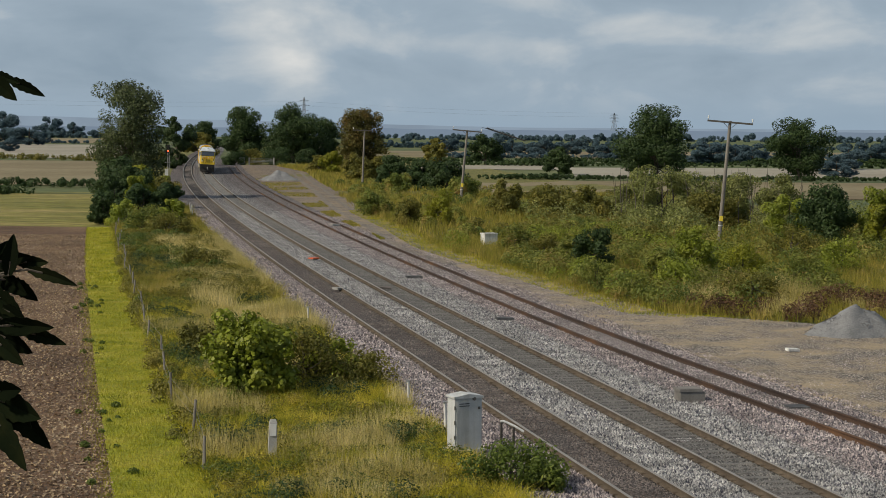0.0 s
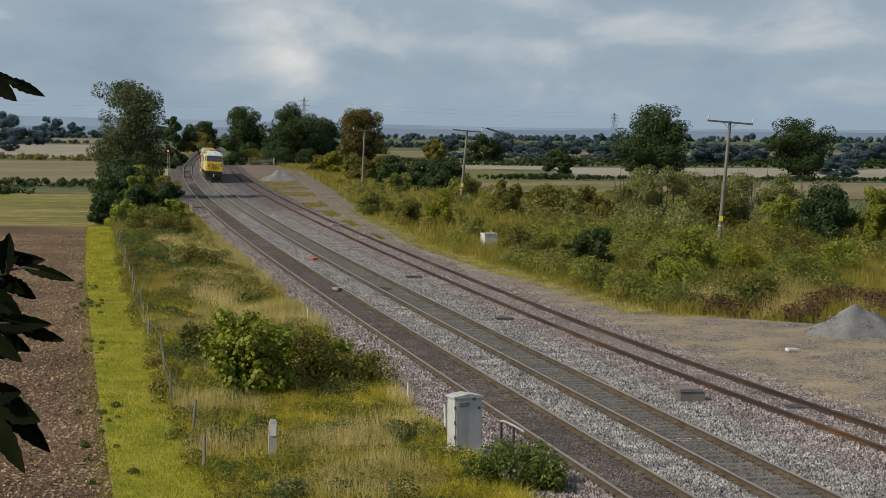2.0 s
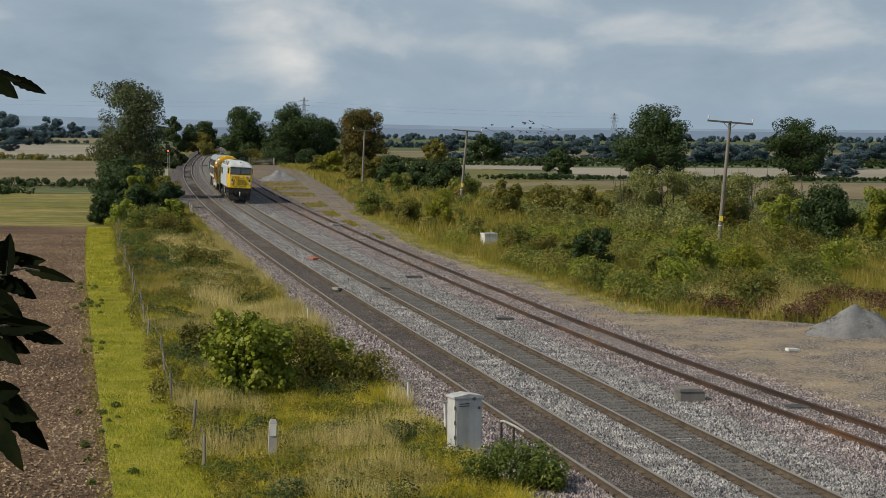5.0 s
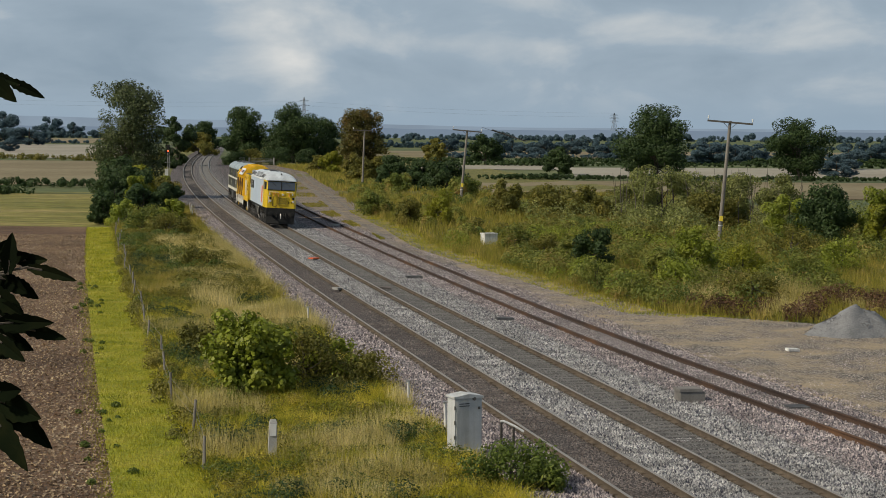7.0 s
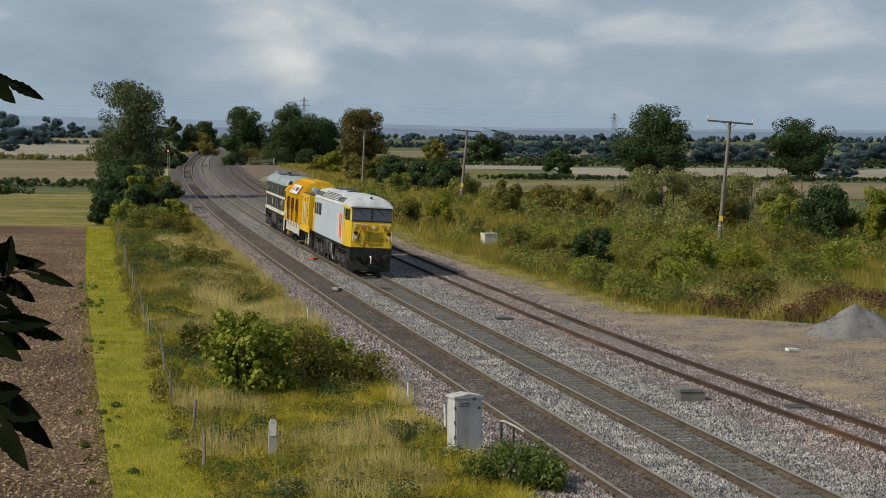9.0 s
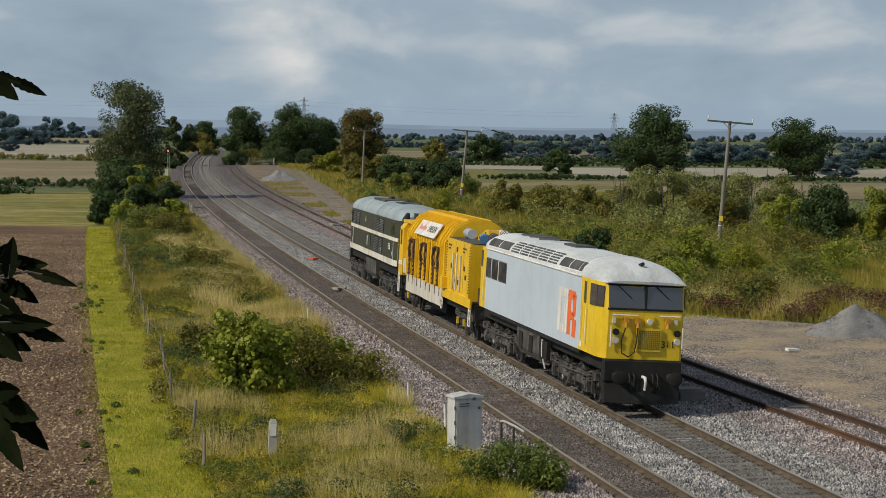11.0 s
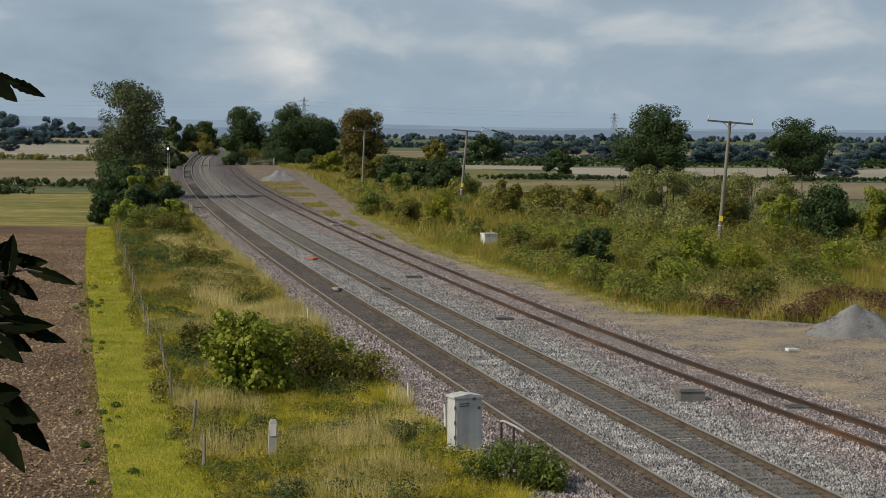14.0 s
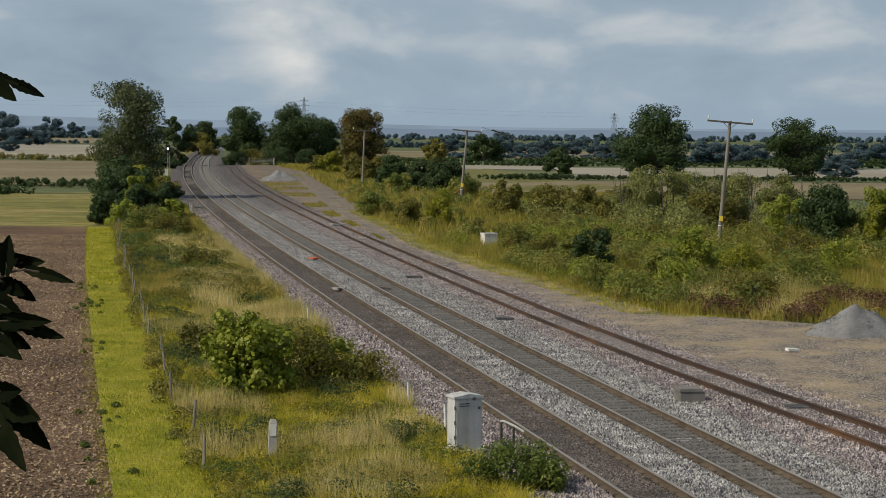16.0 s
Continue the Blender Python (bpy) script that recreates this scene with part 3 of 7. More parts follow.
put(make_plant("bush", "low spreading green bush on the verge", "bush", 1.7, 2.6, 0.05, 3000, 0.13, "leaf_bush", 51, 0, 40, 0.2, 0.7), -3.9, 66.0, 50)
put(make_plant("bush", "olive bramble bush beside the sycamore", "bush", 1.9, 3.0, 0.05, 3600, 0.10, "leaf_olive", 56, 0, 80, 0.2, 0.6, 0.6), -4.7, 65.2, 50)
put(make_plant("bush", "low olive bramble running down to the ballast", "bush", 1.15, 2.6, 0.05, 3000, 0.10, "leaf_olive", 57, 0, 70, 0.2, 0.6, 0.6), -2.7, 65.4, 80)
put(make_plant("bush", "browning olive bush at the hedge end", "bush", 2.0, 4.6, 0.05, 3600, 0.15, "bramble", 58, 0, 70), -25.0, 160, 20)
put(make_plant("bush", "browning olive bush at the hedge end", "bush", 1.7, 4.2, 0.05, 3200, 0.15, "leaf_olive", 59, 0, 70), -22.2, 154, 70)
put(make_plant("bush", "leafy dark shrub beside the handrail", "bush", 0.95, 2.8, 0.05, 3400, 0.10, "leaf_green", 52, 0, 60, 0.2, 0.6, 0.8), 1.75, 47.6, 20)
put(make_plant("bush", "small leafy shrub over the rail edge", "bush", 0.7, 1.5, 0.05, 1600, 0.09, "leaf_green", 53, 0, 30, 0.2, 0.6), 2.55, 46.9, 20)
put(make_plant("bush", "low olive bush among the verge grass", "bush", 1.3, 3.4, 0.05, 2500, 0.14, "leaf_olive", 54, 0, 40), -15.2, 118, 0)
put(make_plant("bush", "low olive bush among the verge grass", "bush", 1.2, 3.0, 0.05, 2200, 0.14, "leaf_olive", 55, 0, 40), -9.2, 74, 90)

# scrub on the bank across the yard
SCRUB = ((14.3, 108.5, 3.5, 3.4, "leaf_bush", 4500, 0.16), (12.0, 104.5, 2.2, 3.0, "bramble", 3500, 0.15), (9.2, 117, 2.9, 2.9, "leaf_dark", 3600, 0.16), (7.8, 121, 2.0, 2.6, "bramble", 3000, 0.16),
         (-0.2, 171, 3.2, 3.2, "leaf_yellow", 3600, 0.17), (6.0, 192, 3.6, 4.4, "leaf_olive", 3600, 0.2), (10.5, 185, 3.0, 6.0, "leaf_olive", 4200, 0.2), (13.6, 178, 3.6, 5.0, "leaf_olive", 3600, 0.19),
         (20.0, 176, 5.3, 6.6, "leaf_willow", 6500, 0.16), (25.0, 172, 5.2, 6.4, "leaf_willow", 6500, 0.16), (17.4, 180, 4.6, 5.0, "leaf_willow", 4200, 0.16), (29.5, 168, 4.8, 5.6, "leaf_willow", 4800, 0.16), (23.0, 166, 3.0, 6.0, "leaf_olive", 4200, 0.18),
         (30.0, 150, 4.5, 5.6, "leaf_dark", 5200, 0.18), (32.4, 141, 3.5, 3.8, "leaf_yellow", 4000, 0.17), (27.4, 152, 3.6, 4.0, "leaf_bush", 3600, 0.18), (34.5, 150, 4.6, 5.0, "leaf_bush", 4000, 0.18),
         (-11.8, 300, 4.2, 6.0, "leaf_olive", 3200, 0.26), (-8.0, 285, 4.2, 5.6, "leaf_dark", 3400, 0.26), (-3.0, 270, 4.0, 6.0, "leaf_dark", 3400, 0.26), (0.5, 258, 4.2, 6.2, "leaf_dark", 3600, 0.26), (-15.0, 330, 4.0, 5.0, "leaf_olive", 2800, 0.28), (-20.5, 352, 4.0, 5.0, "leaf_yellow", 2600, 0.28), (-24.0, 370, 3.2, 4.0, "leaf_olive", 2200, 0.28), (-6.0, 250, 2.6, 5.0, "bramble", 2800, 0.24), (2.0, 236, 2.6, 5.0, "bramble", 2800, 0.22))
SCRUB += ((8.4, 104.5, 1.7, 3.2, "bramble", 2600, 0.13), (9.7, 99.0, 1.5, 3.0, "bramble", 2600, 0.12), (12.2, 100.5, 1.9, 3.4, "leaf_bush", 2800, 0.13), (15.8, 98.0, 1.6, 3.6, "leaf_olive", 2800, 0.13), (20.0, 106, 2.0, 4.0, "bramble", 2800, 0.14), (6.6, 126, 1.8, 3.6, "leaf_olive", 2600, 0.14),
          (5.2, 139, 1.9, 3.6, "bramble", 2400, 0.15), (23.6, 130, 2.3, 4.4, "leaf_olive", 2800, 0.15), (-3.0, 172, 2.0, 3.6, "leaf_olive", 2200, 0.17), (-6.8, 192, 2.0, 4.0, "bramble", 2200, 0.17), (17.5, 112, 2.1, 4.0, "leaf_yellow", 2600, 0.14), (24.5, 118, 2.2, 4.2, "leaf_bush", 2600, 0.15))
for i, (x, y, h, w, mat, n, s) in enumerate(SCRUB):
    words = {"leaf_bush": "fresh green scrub bush on the bank", "bramble": "tangled bramble mound with browning leaves", "leaf_dark": "dark green rounded scrub bush", "leaf_yellow": "yellow-green scrub bush in the sun", "leaf_olive": "olive green scrub bush on the bank", "leaf_willow": "pale grey-green willow thicket with upright shoots"}[mat]
    put(make_plant("willow" if mat == "leaf_willow" else "bush", words, "bush", h, w, 0.1, n, s, mat, 70 + i, 0, 50, -0.3 if mat == "leaf_willow" else 0.1, 0.45 if mat == "leaf_willow" else 0.6, group="bank scrub"), x, y, 51 * i)


def scatter(count, y0, y1, lo, hi, bias=1.0):
    """Random places along the line between two offsets."""
    ys_ = y0 + (y1 - y0) * RNG.random(count) ** bias
    out = np.empty((count, 3))
    for i, y in enumerate(ys_):
        a, b = lo(y), hi(y)
        p = beside(y, a + (b - a) * RNG.random())
        out[i] = (p.x, p.y, -0.2)
    return out


def clearing(p, scale, cut, seed):
    return np.array([noise.noise(Vector((x * scale, y * scale, seed))) > cut for x, y, _ in p])


def blades(points, height, width, lean=0.35):
    n = len(points)
    a = RNG.uniform(0, 2 * math.pi, n)
    h = height * RNG.uniform(0.5, 1.3, n)
    side = np.stack([np.cos(a), np.sin(a), np.zeros(n)], 1) * width * 0.5
    b = RNG.uniform(0, 2 * math.pi, n)
    l = lean * h * RNG.random(n)
    tip = np.stack([np.cos(b) * l + 0.04 * h, np.sin(b) * l, h], 1)
    return np.stack([points - side, points + side, points + tip], 1).reshape(-1, 3), np.arange(n * 3).reshape(-1, 3)


def tussocks(points, per, spread, height, width, lean=0.5):
    """Tufts of fine blades that fall outward from each point."""
    k = np.repeat(np.arange(len(points)), per)
    n = len(k)
    off = RNG.normal(size=(n, 2)) * spread
    base = points[k] + np.column_stack([off, np.zeros(n)])
    h = height[k] * RNG.uniform(0.35, 1.15, n)
    a = RNG.uniform(0, 2 * math.pi, n)
    side = np.stack([np.cos(a), np.sin(a), np.zeros(n)], 1) * width * 0.5
    fall = (off / spread * 0.45 + RNG.normal(size=(n, 2)) * 0.35) * (lean * h)[:, None]
    tip = np.column_stack([fall, h])
    return np.stack([base - side, base + side, base + tip], 1).reshape(-1, 3), np.arange(n * 3).reshape(-1, 3)


def stuff(name, v, f, material, label):
    ob = new(name, mesh_np(name, v, f, M[material]))
    return tagged(ob, label, kind="stuff")


def tall(p, low, high, seed):
    """Height of the sward, in drifts."""
    return np.array([low + (high - low) * min(1, max(0, 0.5 + 0.9 * (noise.noise(Vector((x * 0.35, y * 0.35, seed))) + 0.6 * noise.noise(Vector((x * 1.1, y * 1.1, seed + 9)))))) for x, y, _ in p])


p = scatter(15000, 43, 100, lambda y: -14.0, lambda y: -6.6, 1.35)
stuff("verge_grass", *tussocks(p, 17, 0.13, tall(p, 0.10, 0.40, 1.0) * RNG.uniform(0.4, 1.6, len(p)), 0.018, 1.0), "tall_grass", "rank green and olive grass tufts on the verge")
p = scatter(9000, 43, 105, lambda y: -14.0, lambda y: -6.5, 1.2)
p = p[clearing(p, 0.22, 0.12, 31.0)]
stuff("straw_tufts", *tussocks(p, 16, 0.10, tall(p, 0.35, 0.85, 5.0), 0.013, 0.35), "straw_grass", "bleached seeding grass in drifts on the verge")
p = scatter(4200, 84, 150, lambda y: -11.0, lambda y: -6.3)
p = p[clearing(p, 0.16, -0.12, 33.0)]
stuff("straw_tufts", *tussocks(p, 16, 0.16, tall(p, 0.4, 0.9, 6.0), 0.024, 0.35), "straw_grass", "bleached grass along the top of the ballast")
p = scatter(6500, 100, 215, lambda y: -14.0, lambda y: -6.3, 1.2)
stuff("verge_grass", *tussocks(p, 14, 0.22, tall(p, 0.2, 0.7, 2.0), 0.035, 0.9), "bank_grass", "tall rough grass further along the verge")
p = scatter(70000, 43, 110, lambda y: -16.4 + 0.28 * RNG.normal(), lambda y: -13.6, 1.3)
stuff("mown_grass", *blades(p, 0.11, 0.022, 0.8), "short_grass", "short bright green grass")
p = scatter(14000, 110, 168, lambda y: -16.4, lambda y: -13.8)
stuff("mown_grass", *blades(p, 0.14, 0.05, 0.8), "short_grass", "short bright green grass further along")
p = scatter(8500, 80, 150, lambda y: bank_edge(y) + 0.35 * RNG.normal(), lambda y: bank_edge(y) + 30)
stuff("bank_grass", *tussocks(p, 15, 0.2, tall(p, 0.25, 0.95, 3.0), 0.026), "bank_grass", "rank olive grass on the bank")
p = np.array([(x, y, -0.2) for x, y in zip(RNG.uniform(11.0, 21.0, 1800), RNG.uniform(91.5, 106, 1800)) if noise.noise(Vector((x * 0.30, y * 0.22, 41.0))) > 0.02])
stuff("straw_tufts", *tussocks(p, 16, 0.14, tall(p, 0.5, 1.25, 7.0), 0.02, 0.35), "straw_grass", "bleached tall grass on the front of the bank")
p = scatter(6000, 150, 245, lambda y: bank_edge(y), lambda y: bank_edge(y) + 42)
stuff("bank_grass", *tussocks(p, 10, 0.3, tall(p, 0.5, 1.2, 4.0), 0.06), "bank_grass", "rank olive grass along the far bank")
p = scatter(16000, 260, 420, lambda y: bank_edge(y), lambda y: bank_edge(y) + 16)
stuff("bank_grass", *blades(p, 0.8, 0.14), "bank_grass", "rough grass by the distant yard")
p = scatter(16000, 150, 330, lambda y: siding(y) + 1.8, lambda y: bank_edge(y) - 3.2)
p = p[clearing(p, 0.09, -0.1, 21.0)]
stuff("edge_grass", *blades(p, 0.2, 0.08, 0.8), "bank_grass", "thin grass growing between siding and yard")
p = scatter(26000, 88, 200, lambda y: bank_edge(y) - 1.6, lambda y: bank_edge(y) + 1.2)
stuff("edge_grass", *blades(p, 0.16, 0.045, 0.8), "short_grass", "short bright grass at the foot of the bank")
p = np.array([(x, y, -0.17) for x, y in zip(RNG.uniform(-46, -3, 230000), 40 + 115 * RNG.random(230000) ** 1.5) if x < line_x(y) - 16.6])
v, f = leaf_quads(p + np.array([0, 0, 0.02]), unit(RNG.normal(size=(len(p), 3)) * 0.5 + np.array([0, 0, 1.0])), 0.085, 0.4, plain=True)
stuff("stalk_litter", v, f, "stalks", "pale broken stalks lying on the brown soil")

# bramble carpets over the bank and low growth on the verge
def carpet(name, count, y0, y1, lo, hi, r0, r1, leaves, size, material, label, seed, cut=-0.1):
    p = scatter(count, y0, y1, lo, hi)
    p = p[clearing(p, 0.14, cut, seed)]
    r = RNG.uniform(r0, r1, len(p))
    cl = np.column_stack([p[:, 0], p[:, 1], p[:, 2] + r * 0.6, r])
    v, f = clump_cloud(cl, int(leaves * 1.8), size, flat=0.8, plain=True)
    v[:, 2] = np.maximum(v[:, 2], -0.18)
    stuff(name, v, f, material, label)


carpet("bramble_patch", 300, 91, 126, lambda y: bank_edge(y) + 0.9, lambda y: bank_edge(y) + 14, 0.45, 1.15, 30000, 0.11, "bramble", "sprawling brambles over the bank", 5.0, -0.05)
carpet("bramble_patch", 220, 94, 150, lambda y: bank_edge(y) + 0.7, lambda y: bank_edge(y) + 16, 0.4, 1.2, 24000, 0.11, "leaf_bush", "fresh green bramble and nettle mounds", 15.0, 0.08)
carpet("bramble_patch", 420, 120, 165, lambda y: bank_edge(y) + 9, lambda y: bank_edge(y) + 38, 0.4, 1.1, 30000, 0.14, "bramble", "sprawling brambles behind the front of the bank", 16.0, -0.25)
carpet("bramble_patch", 420, 150, 290, lambda y: bank_edge(y) + 1.5, lambda y: bank_edge(y) + 24, 0.35, 0.9, 26000, 0.18, "bramble", "sprawling scrub further along the bank", 6.0, 0.0)
carpet("olive_scrub", 420, 125, 238, lambda y: bank_edge(y) + 5, lambda y: bank_edge(y) + 44, 0.4, 1.05, 34000, 0.17, "leaf_olive", "low olive scrub over the bank", 7.0, 0.05)
carpet("willow_scrub", 130, 150, 200, lambda y: bank_edge(y) + 14, lambda y: bank_edge(y) + 44, 0.8, 1.9, 20000, 0.16, "leaf_willow", "pale willow scrub filling the thicket", 17.0, -0.1)
carpet("nettle_patch", 2600, 44, 125, lambda y: -13.9, lambda y: -6.8, 0.12, 0.34, 60000, 0.055, "leaf_olive", "nettles and low weeds in the verge grass", 8.0, -0.1)
carpet("dock_patch", 1700, 44, 100, lambda y: -13.9, lambda y: -6.8, 0.12, 0.34, 44000, 0.06, "leaf_green", "broad-leaved weeds in the verge grass", 18.0, -0.05)
carpet("dock_patch", 1500, 44, 110, lambda y: -13.9, lambda y: -6.6, 0.10, 0.30, 40000, 0.055, "leaf_yellow", "yellowing weeds in the verge grass", 28.0, -0.05)
carpet("dark_weeds", 420, 46, 130, lambda y: -13.6, lambda y: -7.4, 0.2, 0.5, 22000, 0.06, "leaf_dark", "dark nettle beds in the verge grass", 38.0, 0.12)
carpet("edge_weeds", 70, 44, 110, lambda y: -17.0, lambda y: -15.6, 0.06, 0.16, 3000, 0.06, "leaf_green", "ragged weeds along the edge of the brown field", 19.0, -0.1)
carpet("nettle_patch", 900, 100, 175, lambda y: -13.8, lambda y: -7.2, 0.2, 0.6, 30000, 0.10, "leaf_olive", "weeds and low bushes further along the verge", 48.0, -0.05)
carpet("dark_weeds", 420, 95, 170, lambda y: -13.6, lambda y: -8.2, 0.25, 0.7, 16000, 0.10, "leaf_green", "green weed beds further along the verge", 58.0, 0.1)
carpet("edge_weeds", 150, 44, 130, lambda y: -14.4, lambda y: -13.5, 0.15, 0.4, 8000, 0.08, "leaf_olive", "ragged weeds along the old fence", 20.0, -0.2)
carpet("dead_dock", 110, 84, 106, lambda y: bank_edge(y) + 1.2, lambda y: bank_edge(y) + 13, 0.25, 0.75, 12000, 0.10, "dead_stems", "dead brown dock stems on the bank", 9.0, -0.2)
carpet("hedge_low", 300, 246, 252, lambda y: -110, lambda y: -24, 0.5, 0.95, 12000, 0.30, "leaf_dark", "low dark hedge between the fields", 10.0, -0.6)

# willow shoots that stand above the thicket
bm = bmesh.new()
for i in range(60):
    x, y = random.uniform(16, 32), random.uniform(165, 180)
    h = random.uniform(3.5, 5.6)
    tube(bm, [(x, y, -0.2), (x + random.uniform(-0.3, 0.3), y, h * 0.6), (x + random.uniform(-0.6, 0.6), y, h)], [0.04, 0.03, 0.01], 4)
tagged(part("willow_shoots", bm, M["bark"], smooth=True), "thin upright willow shoots in the thicket", kind="stuff")


# ---- distance ----
def far_hedge(name, x0, x1, y, height, n, label, slant=0.0, mat="leaf_far_hazed", size=0.7):
    rng = np.random.default_rng(int(abs(x0) + y))
    k = int((3.4 if height < 2.3 else 1.6) * n)
    xs = rng.uniform(x0, x1, k)
    lift = np.array([0.75 + 0.5 * noise.noise(Vector((x * 0.09, y, 2.0))) + 0.25 * noise.noise(Vector((x * 0.4, y, 5.0))) for x in xs])
    r = height * rng.uniform(0.2, 0.46, k) * lift
    cl = np.column_stack([xs, y + slant * (xs - x0) + rng.normal(size=k) * 1.5, rng.uniform(0.05, 0.7, k) * height * lift, r])
    v, f = clump_cloud(cl, int(n * (110 if height < 2.3 else 150)), size * 0.85, flat=0.9, plain=True)
    v[:, 2] = np.maximum(v[:, 2], -0.25)
    stuff(name, v, f, mat, label)


far_hedge("hedge_row", 6, 130, 330, 1.0, 234, "dark hedge behind the stubble field", 0.02, "leaf_dark", 0.35)
far_hedge("hedge_row", -30, 150, 447, 1.2, 216, "dark hedge beyond the pale field", 0.0, "leaf_dark", 0.4)
far_hedge("hedge_row", -15, 150, 480, 1.7, 270, "dark field hedge", 0.05, "leaf_dark", 0.45)
far_hedge("hedge_row", -5, 200, 560, 1.8, 270, "distant dark hedge", 0.0, "leaf_far_hazed", 0.5)
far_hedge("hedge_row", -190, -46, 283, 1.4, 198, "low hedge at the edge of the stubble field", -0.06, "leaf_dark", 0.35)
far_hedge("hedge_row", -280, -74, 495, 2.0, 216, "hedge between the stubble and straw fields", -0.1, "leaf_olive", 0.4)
far_hedge("hedge_row", -430, -130, 900, 2.6, 216, "distant hedge on the western fields", -0.05, "leaf_far_hazed", 0.7)
far_hedge("far_wood", -40, 330, 820, 3.2, 330, "distant belt of hazy trees", 0.0, "leaf_far_hazed", 1.1)
far_hedge("far_wood", -80, 480, 1300, 5.6, 300, "far wooded plain in haze", 0.0, "leaf_far_hazed", 1.3)
far_hedge("far_wood", -420, -180, 1250, 6.0, 234, "far wooded skyline in haze", 0.0, "leaf_far_hazed", 1.2)

far_tree = make_plant("oak_tree", "distant hazy hedgerow tree", "tree", 10.0, 11.0, 0.5, 2800, 0.50, "leaf_far_hazed", 200, 0.4, 34, group="distant hedgerow trees")
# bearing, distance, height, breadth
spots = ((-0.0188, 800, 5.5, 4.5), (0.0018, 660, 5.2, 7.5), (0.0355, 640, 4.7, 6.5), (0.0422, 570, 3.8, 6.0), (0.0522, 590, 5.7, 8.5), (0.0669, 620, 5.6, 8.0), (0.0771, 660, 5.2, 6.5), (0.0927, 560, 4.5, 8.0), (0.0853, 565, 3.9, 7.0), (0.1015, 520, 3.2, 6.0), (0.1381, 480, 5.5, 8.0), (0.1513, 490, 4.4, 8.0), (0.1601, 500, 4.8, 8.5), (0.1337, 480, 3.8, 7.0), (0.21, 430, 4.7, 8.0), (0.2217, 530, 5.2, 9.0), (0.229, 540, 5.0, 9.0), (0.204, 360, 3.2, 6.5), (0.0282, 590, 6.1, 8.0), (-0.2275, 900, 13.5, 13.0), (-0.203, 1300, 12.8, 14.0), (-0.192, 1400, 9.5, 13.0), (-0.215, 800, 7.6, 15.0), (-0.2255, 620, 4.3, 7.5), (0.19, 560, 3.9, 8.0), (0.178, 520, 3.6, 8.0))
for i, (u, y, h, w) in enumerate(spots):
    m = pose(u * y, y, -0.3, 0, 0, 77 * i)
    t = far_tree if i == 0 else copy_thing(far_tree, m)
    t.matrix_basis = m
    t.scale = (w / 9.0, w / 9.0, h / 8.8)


# Stands unlit and glows in hazy air's colour: aerial haze put into emission.
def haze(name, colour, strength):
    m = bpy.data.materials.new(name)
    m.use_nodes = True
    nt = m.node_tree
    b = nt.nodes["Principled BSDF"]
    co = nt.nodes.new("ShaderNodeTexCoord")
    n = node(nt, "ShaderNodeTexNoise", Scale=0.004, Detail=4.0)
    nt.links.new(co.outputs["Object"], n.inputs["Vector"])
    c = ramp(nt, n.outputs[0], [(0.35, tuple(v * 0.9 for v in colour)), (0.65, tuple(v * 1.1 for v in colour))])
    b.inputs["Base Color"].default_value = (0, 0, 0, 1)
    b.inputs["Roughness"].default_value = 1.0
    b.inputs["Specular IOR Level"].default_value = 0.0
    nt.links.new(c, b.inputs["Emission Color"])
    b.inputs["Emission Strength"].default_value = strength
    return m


def ridge(name, y, low, high, seed, material, label, tilt=0.0, crest=0.0):
    v, f = [], []
    n = 400
    for i in range(n + 1):
        x = -2600 + 5200 * i / n
        h = low + (high - low) * (0.5 + 0.5 * noise.fractal(Vector((x * 0.0016, seed, 0.0)), 0.8, 2.0, 4))
        h = max(h - tilt * x, low) + crest * noise.noise(Vector((x * 0.03, seed, 7.0)))
        v += [(x, y, -4.0), (x, y, h), (x, y + 120, -4.0)]
    for i in range(n):
        a = 3 * i
        f += [(a, a + 3, a + 4, a + 1), (a + 1, a + 4, a + 5, a + 2)]
    tagged(new(name, mesh_np(name, v, f, material, True)), label, kind="structure")


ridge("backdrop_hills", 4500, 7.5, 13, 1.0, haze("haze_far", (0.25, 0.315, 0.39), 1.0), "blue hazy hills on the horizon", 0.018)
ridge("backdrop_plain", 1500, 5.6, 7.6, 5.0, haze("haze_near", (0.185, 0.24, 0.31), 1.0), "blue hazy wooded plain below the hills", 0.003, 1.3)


# ---- train materials ----
M["grey_paint"] = surface("grey_paint", [(0.451, 0.525, 0.620), (0.495, 0.578, 0.679), (0.529, 0.609, 0.714)], 0.4, 0.45, fine=0.04, fine_scale=12, streaks=0.03)
M["roof_paint"] = surface("roof_paint", [(0.394, 0.418, 0.442), (0.545, 0.578, 0.598), (0.650, 0.689, 0.715)], 0.55, 0.55, fine=0.12, fine_scale=9, bump=0.003, bump_scale=6, stretch=(0.5, 1.5, 1))
M["yellow_paint"] = surface("yellow_paint", [(0.680, 0.456, 0.013), (0.752, 0.516, 0.018), (0.793, 0.558, 0.024)], 0.8, 0.4, fine=0.06, fine_scale=14, streaks=0.10)
M["wagon_yellow"] = surface("wagon_yellow", [(0.673, 0.409, 0.007), (0.755, 0.474, 0.011), (0.796, 0.512, 0.018)], 0.7, 0.45, fine=0.08, fine_scale=14, streaks=0.06)
M["green_paint"] = surface("green_paint", [(0.032, 0.033, 0.019), (0.043, 0.044, 0.025), (0.056, 0.056, 0.033)], 0.6, 0.5, fine=0.1, fine_scale=12, streaks=0.15)
